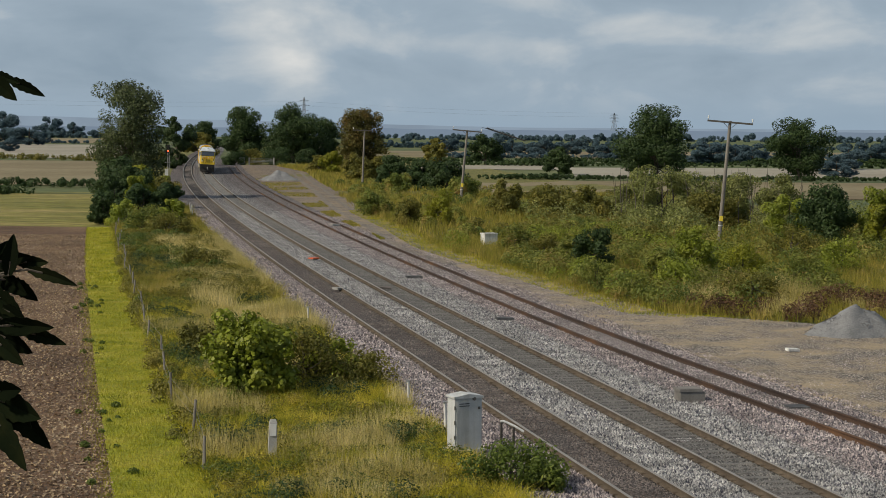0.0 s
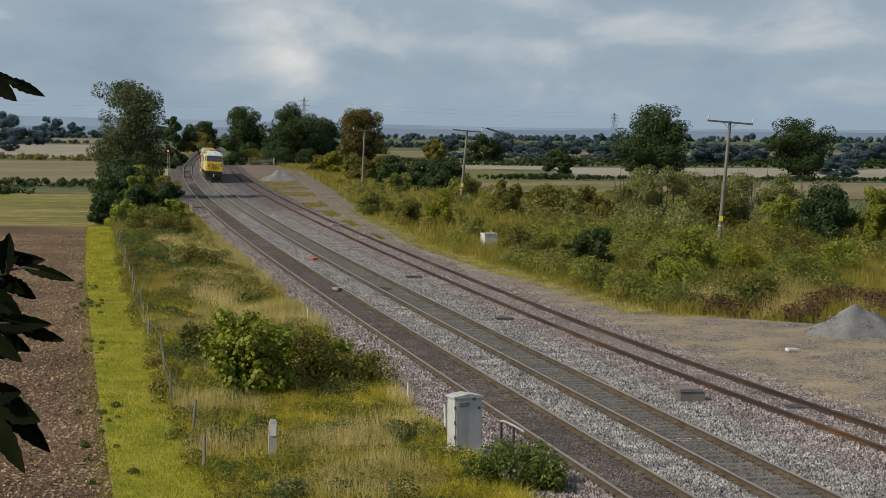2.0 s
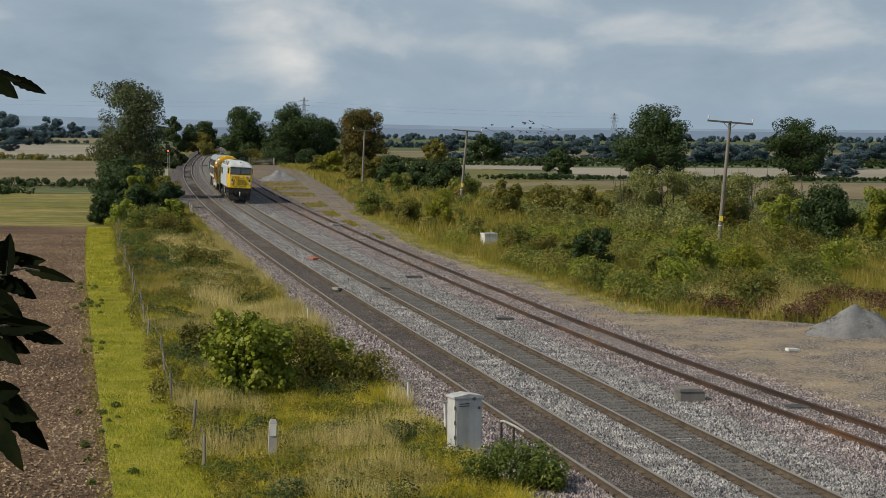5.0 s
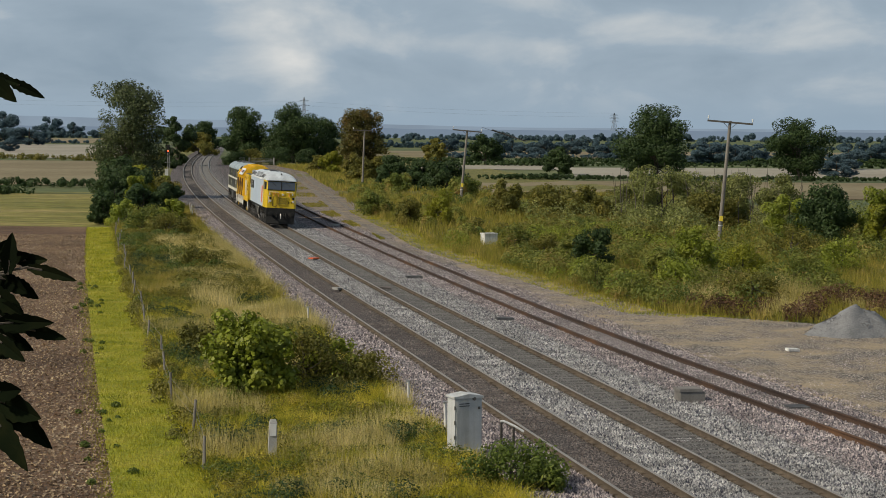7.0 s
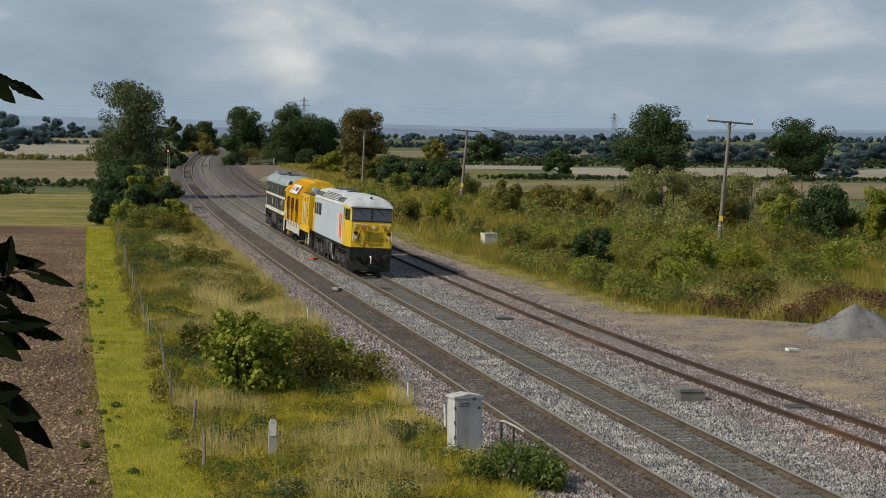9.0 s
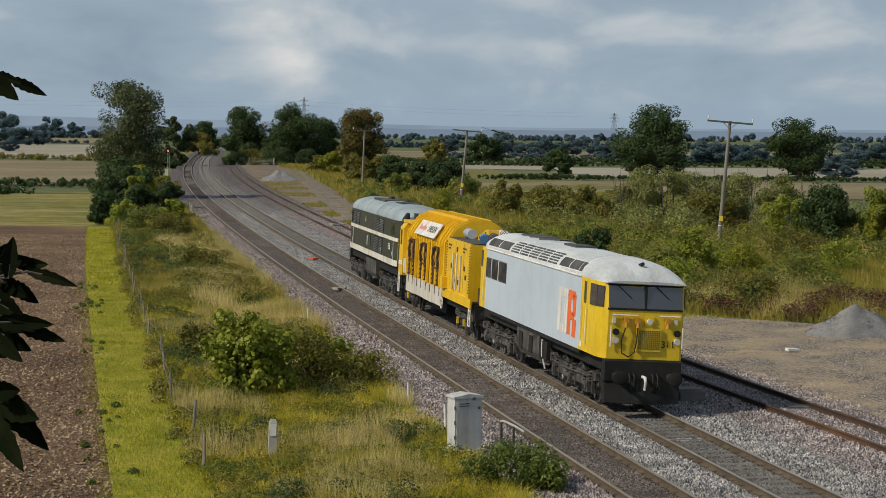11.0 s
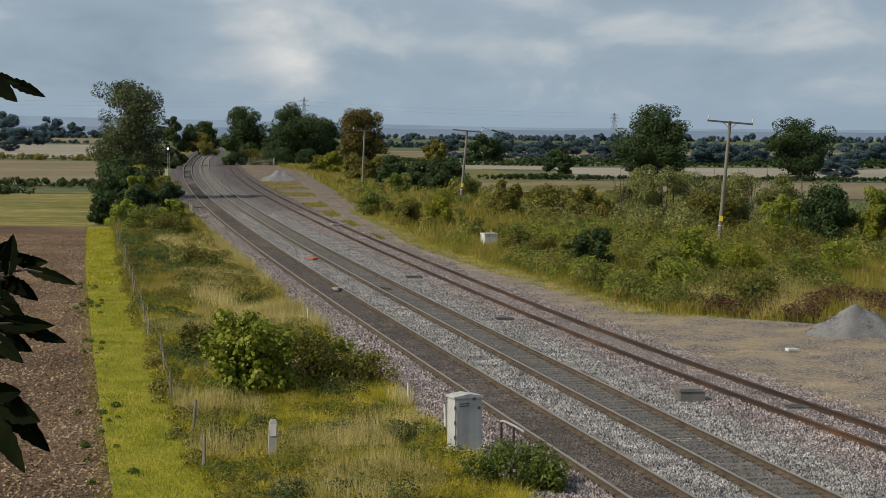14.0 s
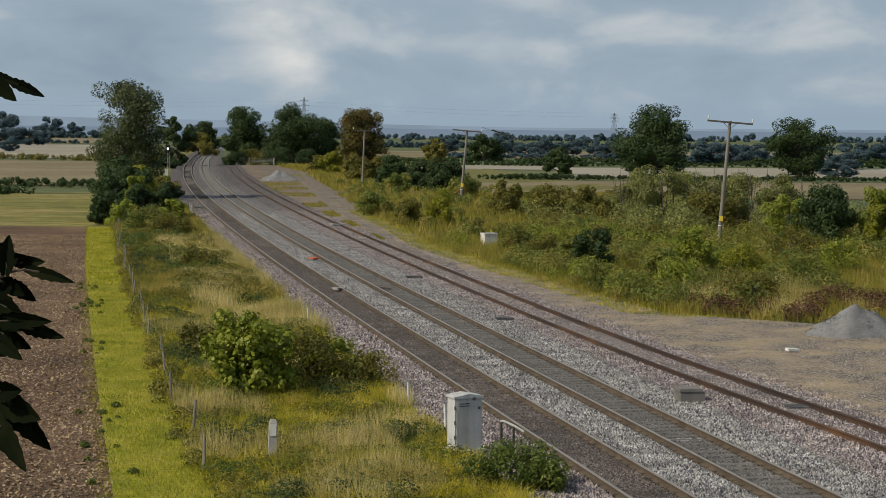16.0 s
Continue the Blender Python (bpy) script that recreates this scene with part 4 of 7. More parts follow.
M["green_roof"] = surface("blue_grey_roof", [(0.215, 0.255, 0.288), (0.292, 0.352, 0.387), (0.361, 0.414, 0.441)], 0.7, 0.55, fine=0.12, fine_scale=8, bump=0.003)
# Sooty metal, and painted shade wherever it fills openings, slots and gaps.
M["soot_and_shade"] = surface("soot_and_shade_panel", [(0.03, 0.03, 0.032), (0.06, 0.06, 0.062), (0.12, 0.12, 0.12)], 1.0, 0.7, fine=0.2)
M["black"] = surface("black_underframe", [(0.005, 0.005, 0.005), (0.010, 0.010, 0.009), (0.023, 0.020, 0.017)], 1.5, 0.75, 0.1, fine=0.3, fine_scale=20)
M["grime"] = surface("grimy_steel", [(0.035, 0.033, 0.031), (0.085, 0.081, 0.076), (0.19, 0.18, 0.17)], 2.4, 0.5, 0.35, fine=0.25, fine_scale=20)
M["white_paint"] = surface("white_paint", [(0.62, 0.61, 0.58), (0.74, 0.73, 0.70), (0.80, 0.79, 0.77)], 0.9, 0.5, fine=0.06, streaks=0.2)
M["cream_paint"] = surface("cream_band", [(0.52, 0.50, 0.42), (0.68, 0.66, 0.58), (0.74, 0.72, 0.66)], 0.6, 0.55, fine=0.1, streaks=0.15)
M["skirt_paint"] = surface("pale_skirt", [(0.48, 0.46, 0.40), (0.58, 0.56, 0.50), (0.63, 0.61, 0.56)], 0.8, 0.6, fine=0.1, streaks=0.16)
M["orange"] = surface("orange_paint", [(0.78, 0.13, 0.03), (0.85, 0.17, 0.04)], 1.0, 0.5, fine=0.05)
M["amber"] = surface("amber_paint", [(0.50, 0.22, 0.02), (0.62, 0.30, 0.03)], 1.0, 0.5, fine=0.1)
M["olive_mesh"] = surface("olive_mesh", [(0.20, 0.15, 0.012), (0.32, 0.24, 0.02)], 2.0, 0.6, fine=0.2)
M["red_paint"] = surface("red_paint", [(0.60, 0.22, 0.17), (0.68, 0.30, 0.24)], 1.0, 0.5, fine=0.05)
M["brown_steel"] = surface("rusty_brown_steel", [(0.035, 0.020, 0.014), (0.077, 0.042, 0.025), (0.140, 0.084, 0.049)], 3.0, 0.75, 0.2, fine=0.3, fine_scale=25)
M["hose_grey"] = surface("grey_hose", [(0.30, 0.33, 0.38), (0.42, 0.45, 0.50)], 2.0, 0.5, fine=0.1)
M["hose_blue"] = surface("blue_hose", [(0.08, 0.2, 0.42), (0.12, 0.26, 0.5)], 2.0, 0.5, fine=0.1)


def glass_pane(name, tint):
    m = bpy.data.materials.new(name)
    m.use_nodes = True
    b = m.node_tree.nodes["Principled BSDF"]
    b.inputs["Base Color"].default_value = (*tint, 1)
    b.inputs["Roughness"].default_value = 0.06
    b.inputs["Specular IOR Level"].default_value = 1.0
    b.inputs["Coat Weight"].default_value = 1.0
    return m


M["cab_glass"] = glass_pane("cab_glass", (0.045, 0.05, 0.058))


def glow(name, colour, strength):
    m = bpy.data.materials.new(name)
    m.use_nodes = True
    b = m.node_tree.nodes["Principled BSDF"]
    b.inputs["Base Color"].default_value = (*colour, 1)
    b.inputs["Emission Color"].default_value = (*colour, 1)
    b.inputs["Emission Strength"].default_value = strength
    return m




def one_box(name, parent, material, x0, x1, y0, y1, z0, z1, label="", bevel=0.0):
    bm = bmesh.new()
    box(bm, x0, x1, y0, y1, z0, z1)
    return part(name, bm, material, parent, label, bevel=bevel)


def disc(name, parent, material, centre, axis, radius, depth, sides=20, label=""):
    bm = bmesh.new()
    c, a = Vector(centre), Vector(axis).normalized()
    tube(bm, [c - a * depth / 2, c + a * depth / 2], radius, sides)
    return part(name, bm, material, parent, label, smooth=True)


def pipe(name, parent, material, points, radius, sides=8, label=""):
    bm = bmesh.new()
    tube(bm, points, radius, sides)
    return part(name, bm, material, parent, label, smooth=True)


def wheel(parent, x, y, radius):
    """A wheel with a tyre tread, flange, dished web and hub."""
    bm = bmesh.new()
    s = -1 if y < 0 else 1
    prof = [(0.0, 0.10), (0.12, 0.10), (0.14, 0.04), (radius - 0.12, 0.02), (radius - 0.08, 0.07), (radius, 0.07), (radius + 0.0, -0.05), (radius + 0.03, -0.07), (radius - 0.06, -0.08), (0.0, -0.08)]
    rings = []
    for r, o in prof:
        rings.append([(x + max(r, 0.01) * math.cos(2 * math.pi * k / 24), y + s * o, radius + max(r, 0.01) * math.sin(2 * math.pi * k / 24)) for k in range(24)])
    loft(bm, rings)
    part("wheel", bm, M["grime"], parent, smooth=True)


def bogie(parent, x, count, pitch, radius=0.54, span=0.0):
    b = new("bogie")
    b.parent = parent
    b["label"] = "grimy black bogie with coil springs"
    half = pitch * (count - 1) / 2 + 0.85
    bm = bmesh.new()
    for y in (-1.12, 1.12):
        loft(bm, [[(x + sx, y + dy, z) for dy, z in ((-0.07, z0), (0.07, z0), (0.07, z1), (-0.07, z1))] for sx, z0, z1 in
                  ((-half, 0.80, 1.02), (-half + 0.5, 0.72, 1.08), (-half + 0.9, 0.52, 0.95), (-0.3, 0.50, 0.95), (0.3, 0.50, 0.95), (half - 0.9, 0.52, 0.95), (half - 0.5, 0.72, 1.08), (half, 0.80, 1.02))])
    for sx in (-half + 0.1, 0.62 * pitch - pitch, half - 0.1, 0.5):
        box(bm, x + sx - 0.12, x + sx + 0.12, -1.08, 1.08, 0.62, 0.9)
    part("bogie_frame", bm, M["grime"], b, bevel=0.012)
    for i in range(count):
        wx = x + (i - (count - 1) / 2) * pitch
        for y in (-0.78, 0.78):
            wheel(b, wx, y, radius)
        for y in (-1.16, 1.16):
            bm = bmesh.new()
            box(bm, wx - 0.17, wx + 0.17, y - 0.10, y + 0.10, radius - 0.19, radius + 0.17)
            tube(bm, [(wx, y - 0.13, radius), (wx, y + 0.13, radius)], 0.12, 12)
            part("axle_box", bm, M["grime"], b, bevel=0.02)
            for d in (-0.33, 0.33):
                bm = bmesh.new()
                pts = [(wx + d + 0.085 * math.cos(k * 1.05), y + 0.085 * math.sin(k * 1.05), 0.62 + k * 0.016) for k in range(28)]
                tube(bm, pts, 0.022, 5)
                part("coil_spring", bm, M["black"], b, smooth=True)
            bm = bmesh.new()
            box(bm, wx + 0.5, wx + 0.58, y - 0.05, y + 0.05, 0.35, 0.95)
            box(bm, wx + 0.44, wx + 0.52, y - 0.12 * (1 if y > 0 else -1) - 0.05, y + 0.05, 0.30, 0.62)
            part("brake_hanger", bm, M["grime"], b, bevel=0.01)
    for s in (-1, 1):
        bm = bmesh.new()
        tube(bm, [(x - half * 0.8, s * 1.24, 0.86), (x - half * 0.2, s * 1.26, 0.80), (x + half * 0.8, s * 1.24, 0.88)], 0.03, 6)
        part("brake_pipe", bm, M["grime"], b, smooth=True)
    return b


def buffers(parent, x, d, z=1.10, y=0.87):
    for s in (-1, 1):
        bm = bmesh.new()
        tube(bm, [(x, s * y, z), (x + d * 0.32, s * y, z)], [0.13, 0.11], 14)
        tube(bm, [(x + d * 0.32, s * y, z), (x + d * 0.50, s * y, z)], 0.075, 14)
        loft(bm, [[(x + d * (0.50 + k), s * y + 0.25 * r * math.cos(a), z + 0.20 * r * math.sin(a)) for a in [2 * math.pi * i / 18 for i in range(18)]] for k, r in ((0.0, 0.9), (0.01, 1.0), (0.04, 0.98), (0.055, 0.75))])
        part("buffer", bm, M["black"], parent, smooth=True)
    bm = bmesh.new()
    tube(bm, [(x, 0, z), (x + d * 0.28, 0, z), (x + d * 0.36, 0, z - 0.12), (x + d * 0.30, 0, z - 0.38)], [0.05, 0.05, 0.05, 0.035], 8)
    part("coupling_hook", bm, M["white_paint"], parent, "white-painted coupling hook", smooth=True)
    for yy in (-0.45, -0.3, 0.3, 0.45):
        bm = bmesh.new()
        tube(bm, [(x, yy, z + 0.1), (x + d * 0.14, yy, z + 0.02), (x + d * 0.2, yy, z - 0.25), (x + d * 0.1, yy * 0.9, z - 0.48)], 0.028, 6)
        part("brake_hose", bm, M["black"], parent, smooth=True)


def text_part(name, parent, body, size, m, material, label=""):
    cu = bpy.data.curves.new(name, "FONT")
    cu.body, cu.size, cu.extrude, cu.align_x, cu.align_y = body, size, 0.004, "CENTER", "CENTER"
    tmp = new(name, cu)
    me = bpy.data.meshes.new_from_object(tmp.evaluated_get(bpy.context.evaluated_depsgraph_get()))
    bpy.data.objects.remove(tmp)
    me.materials.clear()
    me.materials.append(material)
    ob = new(name, me)
    ob.parent, ob.matrix_basis = parent, m
    if label:
        ob["label"] = label
    return ob


def side_panel(name, parent, material, x0, x1, z0, z1, y=-1.37, depth=0.02, label="", bevel=0.0):
    """A panel on both flanks; the flank that faces the fields carries the same."""
    for s in (1, -1):
        yy = y * s
        one_box(name, parent, material, x0, x1, min(yy, yy + math.copysign(depth, yy)), max(yy, yy + math.copysign(depth, yy)), z0, z1, label, bevel)


def slant_panel(name, parent, material, x0, x1, ring_at, f0, f1, lift=0.012, label="", inset=True):
    """A panel that lies on the curved roof between two shares of the way up from the cantrail."""
    for s in (-1, 1):
        bm = bmesh.new()
        rows = []
        for f in (f0, (f0 + f1) / 2, f1):
            y, z = ring_at(f)
            n = Vector((0, y * 0.55, z - 3.0)).normalized()
            rows.append(((y + n.y * lift) * s, z + n.z * lift))
        a = [bm.verts.new((x0, y, z)) for y, z in rows]
        b = [bm.verts.new((x1, y, z)) for y, z in rows]
        for i in range(2):
            bm.faces.new((a[i], a[i + 1], b[i + 1], b[i]))
        ext = bmesh.ops.extrude_face_region(bm, geom=bm.faces[:])
        for v in [e for e in ext["geom"] if isinstance(e, bmesh.types.BMVert)]:
            v.co.z -= 0.03
            v.co.y -= 0.015 * s
        part(name, bm, material, parent, label)


def roof_at(half, zs, zc):
    def at(f):
        a = math.pi / 2 * f
        return half * math.cos(a) ** (1 / 1.25), zs + (zc - zs) * math.sin(a) ** (1 / 1.05)
    return at


def make_grey_loco():
    L = tagged(new("diesel_locomotive"), "grey diesel locomotive with yellow cab ends hauling the train", "locomotive")
    zb, zs, zc, hw = 1.62, 3.95, 4.62, 1.37
    # lower body
    bm = bmesh.new()
    loft(bm, [[(x, -hw, zb), (x, -hw, zs), (x, hw, zs), (x, hw, zb)] for x in (-7.1, 6.9)])
    part("body", bm, M["grey_paint"], L, "plain grey body side")
    bm = bmesh.new()
    at = roof_at(hw, zs, zc)
    ring = [(-y, z) for y, z in [at(i / 10) for i in range(10)]] + [(0, zc)] + [(y, z) for y, z in [at(i / 10) for i in range(9, -1, -1)]]
    rows = [(-8.25, 0.80, 0.55), (-7.9, 0.93, 0.80), (-7.3, 0.99, 0.95), (-6.6, 1.0, 1.0), (6.3, 1.0, 1.0), (7.4, 1.0, 0.99), (8.3, 0.985, 0.90), (8.92, 0.965, 0.70), (9.28, 0.95, 0.42), (9.48, 0.94, 0.12)]
    loft(bm, [[(x, y * w, zs + (z - zs) * h) for y, z in ring] for x, w, h in rows])
    part("roof", bm, M["roof_paint"], L, "weathered pale grey roof, rounded down over the cabs", smooth=True)
    for y in (-1, 1):
        pipe("gutter", L, M["white_paint"], [(-7.1, y * (hw + 0.015), zs), (6.9, y * (hw + 0.015), zs)], 0.03)
    # cabs
    for d, x0, x1, label in ((1, 6.9, 9.45, "yellow leading cab"), (-1, -7.1, -8.6, "yellow trailing cab")):
        bm = bmesh.new()
        k = abs(x1 - x0)
        plan = [(x0, -hw), (x0 + d * (k - 0.55), -hw), (x1 - d * 0.10, -1.27), (x1, -1.17), (x1, 1.17), (x1 - d * 0.10, 1.27), (x0 + d * (k - 0.55), hw), (x0, hw)]
        top = [(x0, -hw), (x0 + d * (k - 0.60), -hw), (x1 - d * 0.20, -1.28), (x1 - d * 0.12, -1.19), (x1 - d * 0.12, 1.19), (x1 - d * 0.20, 1.28), (x0 + d * (k - 0.60), hw), (x0, hw)]
        loft(bm, [[(x, y, zb) for x, y in plan], [(x, y, 3.12) for x, y in plan], [(x, y, zs) for x, y in top]])
        cab = part("cab", bm, M["yellow_paint"], L, label, bevel=0.03)
        # wind screens: dark band with two panes, a white pillar between them
        for y0, y1 in ((-1.18, -0.035), (0.035, 1.18)):
            bm = bmesh.new()
            f = lambda z: x1 - d * 0.12 * max(0, (z - 3.12)) / 0.83 + d * 0.014
            loft(bm, [[(f(3.20), y0, 3.20), (f(3.20), y1, 3.20), (f(3.86), y1, 3.86), (f(3.86), y0, 3.86)], [(f(3.20) + d * 0.02, y0, 3.20), (f(3.20) + d * 0.02, y1, 3.20), (f(3.86) + d * 0.02, y1, 3.86), (f(3.86) + d * 0.02, y0, 3.86)]])
            part("windscreen", bm, M["cab_glass"], L, "dark raked windscreen pane", bevel=0.006)
            pipe("wiper", L, M["black"], [(f(3.9) + d * 0.05, (y0 + y1) / 2 - 0.3, 3.9), (f(3.5) + d * 0.05, (y0 + y1) / 2 + 0.15, 3.5)], 0.015, 5)
        for z0, z1 in ((3.13, 3.19), (3.87, 3.92)):
            f = x1 - d * 0.12 * max(0, (z0 - 3.12)) / 0.83 + d * 0.012
            one_box("screen_surround", L, M["black"], min(f - 0.03, f + 0.012), max(f - 0.03, f + 0.012), -1.2, 1.2, z0, z1)
        one_box("screen_pillar", L, M["black"], min(x1 - d * 0.1, x1 + d * 0.02), max(x1 - d * 0.1, x1 + d * 0.02), -0.035, 0.035, 3.18, 3.88)
        if d > 0:
            for s in (-1, 1):
                # quarter light on the angled corner, side window and door
                bm = bmesh.new()
                a, b = Vector((x0 + 1.15, s * (hw + 0.012), 0)), Vector((x0 + 1.92, s * (hw + 0.012), 0))
                loft(bm, [[(p.x, p.y + s * o, z) for p, z in ((a, 3.16), (b, 3.18), (b, 3.84), (a, 3.84))] for o in (0, 0.015)])
                part("side_window", bm, M["cab_glass"], L, "dark cab side window", bevel=0.005)
                bm = bmesh.new()
                a, b = Vector((x0 + 1.97, s * (hw + 0.004), 0)), Vector((x1 - 0.15, s * 1.295, 0))
                loft(bm, [[(p.x, p.y + s * o, z) for p, z in ((a, 3.18), (b, 3.20), (b, 3.84), (a, 3.84))] for o in (0, 0.02)])
                part("quarter_light", bm, M["cab_glass"], L)
                one_box("door_window", L, M["cab_glass"], x0 + 0.42, x0 + 0.68, s * (hw + 0.008) - 0.01, s * (hw + 0.008) + 0.01, 3.15, 3.84, "narrow dark door window", 0.004)
                one_box("cab_door", L, M["yellow_paint"], x0 + 0.30, x0 + 0.82, s * (hw + 0.001) - 0.006, s * (hw + 0.001) + 0.006, 1.75, 3.90, "yellow cab door", 0.004)
                for hx in (0.26, 0.86):
                    pipe("grab_rail", L, M["white_paint"], [(x0 + hx, s * (hw + 0.05), 1.9), (x0 + hx, s * (hw + 0.05), 3.0)], 0.016, 6)
        else:
            for s in (-1, 1):
                one_box("door_window", L, M["cab_glass"], -8.0, -7.74, s * (hw + 0.008) - 0.01, s * (hw + 0.008) + 0.01, 3.2, 3.85, "narrow dark door window", 0.004)
                pipe("grab_rail", L, M["white_paint"], [(-7.3, s * (hw + 0.05), 1.9), (-7.3, s * (hw + 0.05), 3.1)], 0.016, 6)
    # front fittings
    fx = 9.465
    one_box("grille_panel", L, M["yellow_paint"], fx - 0.02, fx + 0.05, -0.26, 0.54, 1.88, 2.60, "yellow framed mesh grille", 0.015)
    bm = bmesh.new()
    for i in range(12):
        box(bm, fx + 0.052, fx + 0.062, -0.20 + i * 0.06, -0.17 + i * 0.06, 1.95, 2.53)
    for i in range(10):
        box(bm, fx + 0.054, fx + 0.060, -0.21, 0.49, 1.96 + i * 0.06, 1.98 + i * 0.06)
    part("grille_mesh", bm, M["olive_mesh"], L)
    for y in (-0.92, 1.06):
        disc("marker_light", L, M["black"], (fx + 0.03, y, 2.46), (1, 0, 0), 0.10, 0.08)
        disc("tail_light", L, M["cream_paint"], (fx + 0.03, y, 2.20), (1, 0, 0), 0.10, 0.08, label="round white lamp")
        pipe("hand_rail", L, M["white_paint"], [(fx + 0.05, y + math.copysign(0.16, y), 2.0), (fx + 0.05, y + math.copysign(0.16, y), 2.65)], 0.02, 6)
        one_box("lamp_bracket", L, M["cream_paint"], fx, fx + 0.04, y - 0.12, y - 0.02, 2.72, 2.92)
    for y0, y1 in ((-1.05, -0.25), (0.45, 1.12)):
        pipe("hand_rail", L, M["white_paint"], [(fx + 0.05, y0, 2.98), (fx + 0.05, y1, 2.98)], 0.024, 6)
    disc("headlight", L, M["cream_paint"], (fx + 0.05, 0.14, 2.80), (1, 0, 0), 0.09, 0.10, label="unlit round headlight")
    one_box("headlight_box", L, M["yellow_paint"], fx - 0.01, fx + 0.03, 0.0, 0.30, 2.66, 2.95, bevel=0.01)
    for y in (-0.62, -0.24, 0.72):
        bm = bmesh.new()
        box(bm, fx, fx + 0.10, y - 0.07, y + 0.07, 2.74, 2.92)
        tube(bm, [(fx + 0.07, y, 2.76), (fx + 0.10, y, 2.6)], 0.05, 8)
        part("jumper_socket", bm, M["amber"], L, "orange multiple-working socket", bevel=0.01)
    pipe("jumper_cable", L, M["black"], [(fx + 0.09, -0.62, 2.64), (fx + 0.09, -0.75, 2.2), (fx + 0.09, -0.72, 1.82), (fx + 0.10, -0.5, 1.70), (fx + 0.09, -0.32, 1.84), (fx + 0.09, -0.26, 2.2), (fx + 0.09, -0.24, 2.62)], 0.022, 6)
    text_part("running_number", L, "311", 0.30, pose(fx + 0.003, 0.78, 2.10, 90, 0, 90), M["black"], "black painted number")
    # buffer beam and plough
    bm = bmesh.new()
    loft(bm, [[(9.40, -1.28, zb), (9.40, 1.28, zb), (9.35, 1.28, 0.95), (9.35, -1.28, 0.95)], [(9.57, -1.22, zb - 0.05), (9.57, 1.22, zb - 0.05), (9.57, 1.22, 0.95), (9.57, -1.22, 0.95)]])
    part("buffer_beam", bm, M["black"], L, bevel=0.02)
    bm = bmesh.new()
    loft(bm, [[(9.05, -1.2, 0.95), (9.50, -1.2, 0.95), (9.60, -1.2, 0.30), (9.35, -1.2, 0.25)], [(9.05, 0, 0.95), (9.65, 0, 0.95), (9.80, 0, 0.28), (9.45, 0, 0.22)], [(9.05, 1.2, 0.95), (9.50, 1.2, 0.95), (9.60, 1.2, 0.30), (9.35, 1.2, 0.25)]])
    part("snow_plough", bm, M["black"], L, bevel=0.02)
    buffers(L, 9.55, 1)
    buffers(L, -8.62, -1)
    # side dress: rear grille, logo, sill
    side_panel("air_grille", L, M["grime"], -7.0, -3.65, 2.85, 3.62, label="tall grimy air intake grilles")
    for s in (-1, 1):
        for i in range(23):
            one_box("grille_bar", L, M["soot_and_shade"], -6.95 + i * 0.145, -6.90 + i * 0.145, s * (hw + 0.035) - 0.015, s * (hw + 0.035) + 0.015, 2.9, 3.58)
        for x in (-6.0, -4.8):
            one_box("grille_post", L, M["white_paint"], x - 0.03, x + 0.03, s * (hw + 0.045) - 0.015, s * (hw + 0.045) + 0.015, 2.85, 3.62)
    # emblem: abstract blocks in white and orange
    for s in (-1, 1):
        y0, y1 = sorted((s * (hw + 0.003), s * (hw + 0.012)))
        bm = bmesh.new()
        box(bm, 4.17, 4.57, y0, y1, 1.95, 3.40)
        box(bm, 4.57, 5.37, y0, y1, 3.12, 3.40)
        box(bm, 4.97, 5.37, y0, y1, 1.95, 3.10)
        box(bm, 4.57, 4.97, y0, y1, 1.95, 2.2)
        part("emblem_white", bm, M["white_paint"], L, "white emblem block on the flank", bevel=0.003)
        bm = bmesh.new()
        box(bm, 5.42, 5.77, y0, y1, 1.95, 3.40)
        box(bm, 5.77, 6.27, y0, y1, 3.12, 3.40)
        box(bm, 6.02, 6.37, y0, y1, 2.6, 3.3)
        box(bm, 5.77, 6.22, y0, y1, 2.45, 2.72)
        box(bm, 6.04, 6.47, y0, y1, 1.92, 2.5)
        part("emblem_orange", bm, M["orange"], L, "orange emblem block on the flank", bevel=0.003)
        one_box("sill", L, M["black"], -7.1, 6.9, s * (hw - 0.08) - 0.05, s * (hw - 0.08) + 0.05, zb - 0.14, zb)
        one_box("number_patch", L, M["white_paint"], 7.0, 7.25, *sorted((s * (hw + 0.009), s * (hw + 0.012))), 1.72, 1.95)
    # roof windows and louvres on the curved flanks
    for x0, x1 in ((-7.0, -5.35), (-5.2, -3.55), (3.9, 5.05), (5.2, 6.75)):
        slant_panel("roof_window", L, M["soot_and_shade"], x0, x1, at, 0.13, 0.42, 0.014, "dark roof-side window")
        slant_panel("window_frame", L, M["white_paint"], x0 - 0.06, x1 + 0.06, at, 0.10, 0.45, 0.004)
    for i in range(5):
        x0 = -3.25 + i * 1.38
        slant_panel("louvre_frame", L, M["roof_paint"], x0, x0 + 1.30, at, 0.08, 0.58, 0.003)
        for k in range(5):
            # Gap shade laid on as dark strips over the frame.
            slant_panel("louvre_gap", L, M["soot_and_shade"], x0 + 0.06, x0 + 1.24, at, 0.12 + k * 0.088, 0.165 + k * 0.088, 0.016)
    for x in (-5.4, -4.1, -2.6):
        disc("roof_fan", L, M["soot_and_shade"], (x, 0.1, zc + 0.0), (0, 0, 1), 0.55, 0.06, 24, "sooty round roof fan")
    one_box("exhaust_port", L, M["soot_and_shade"], 0.6, 2.2, -0.35, 0.35, zc - 0.05, zc + 0.06, "sooty exhaust outlet", 0.02)
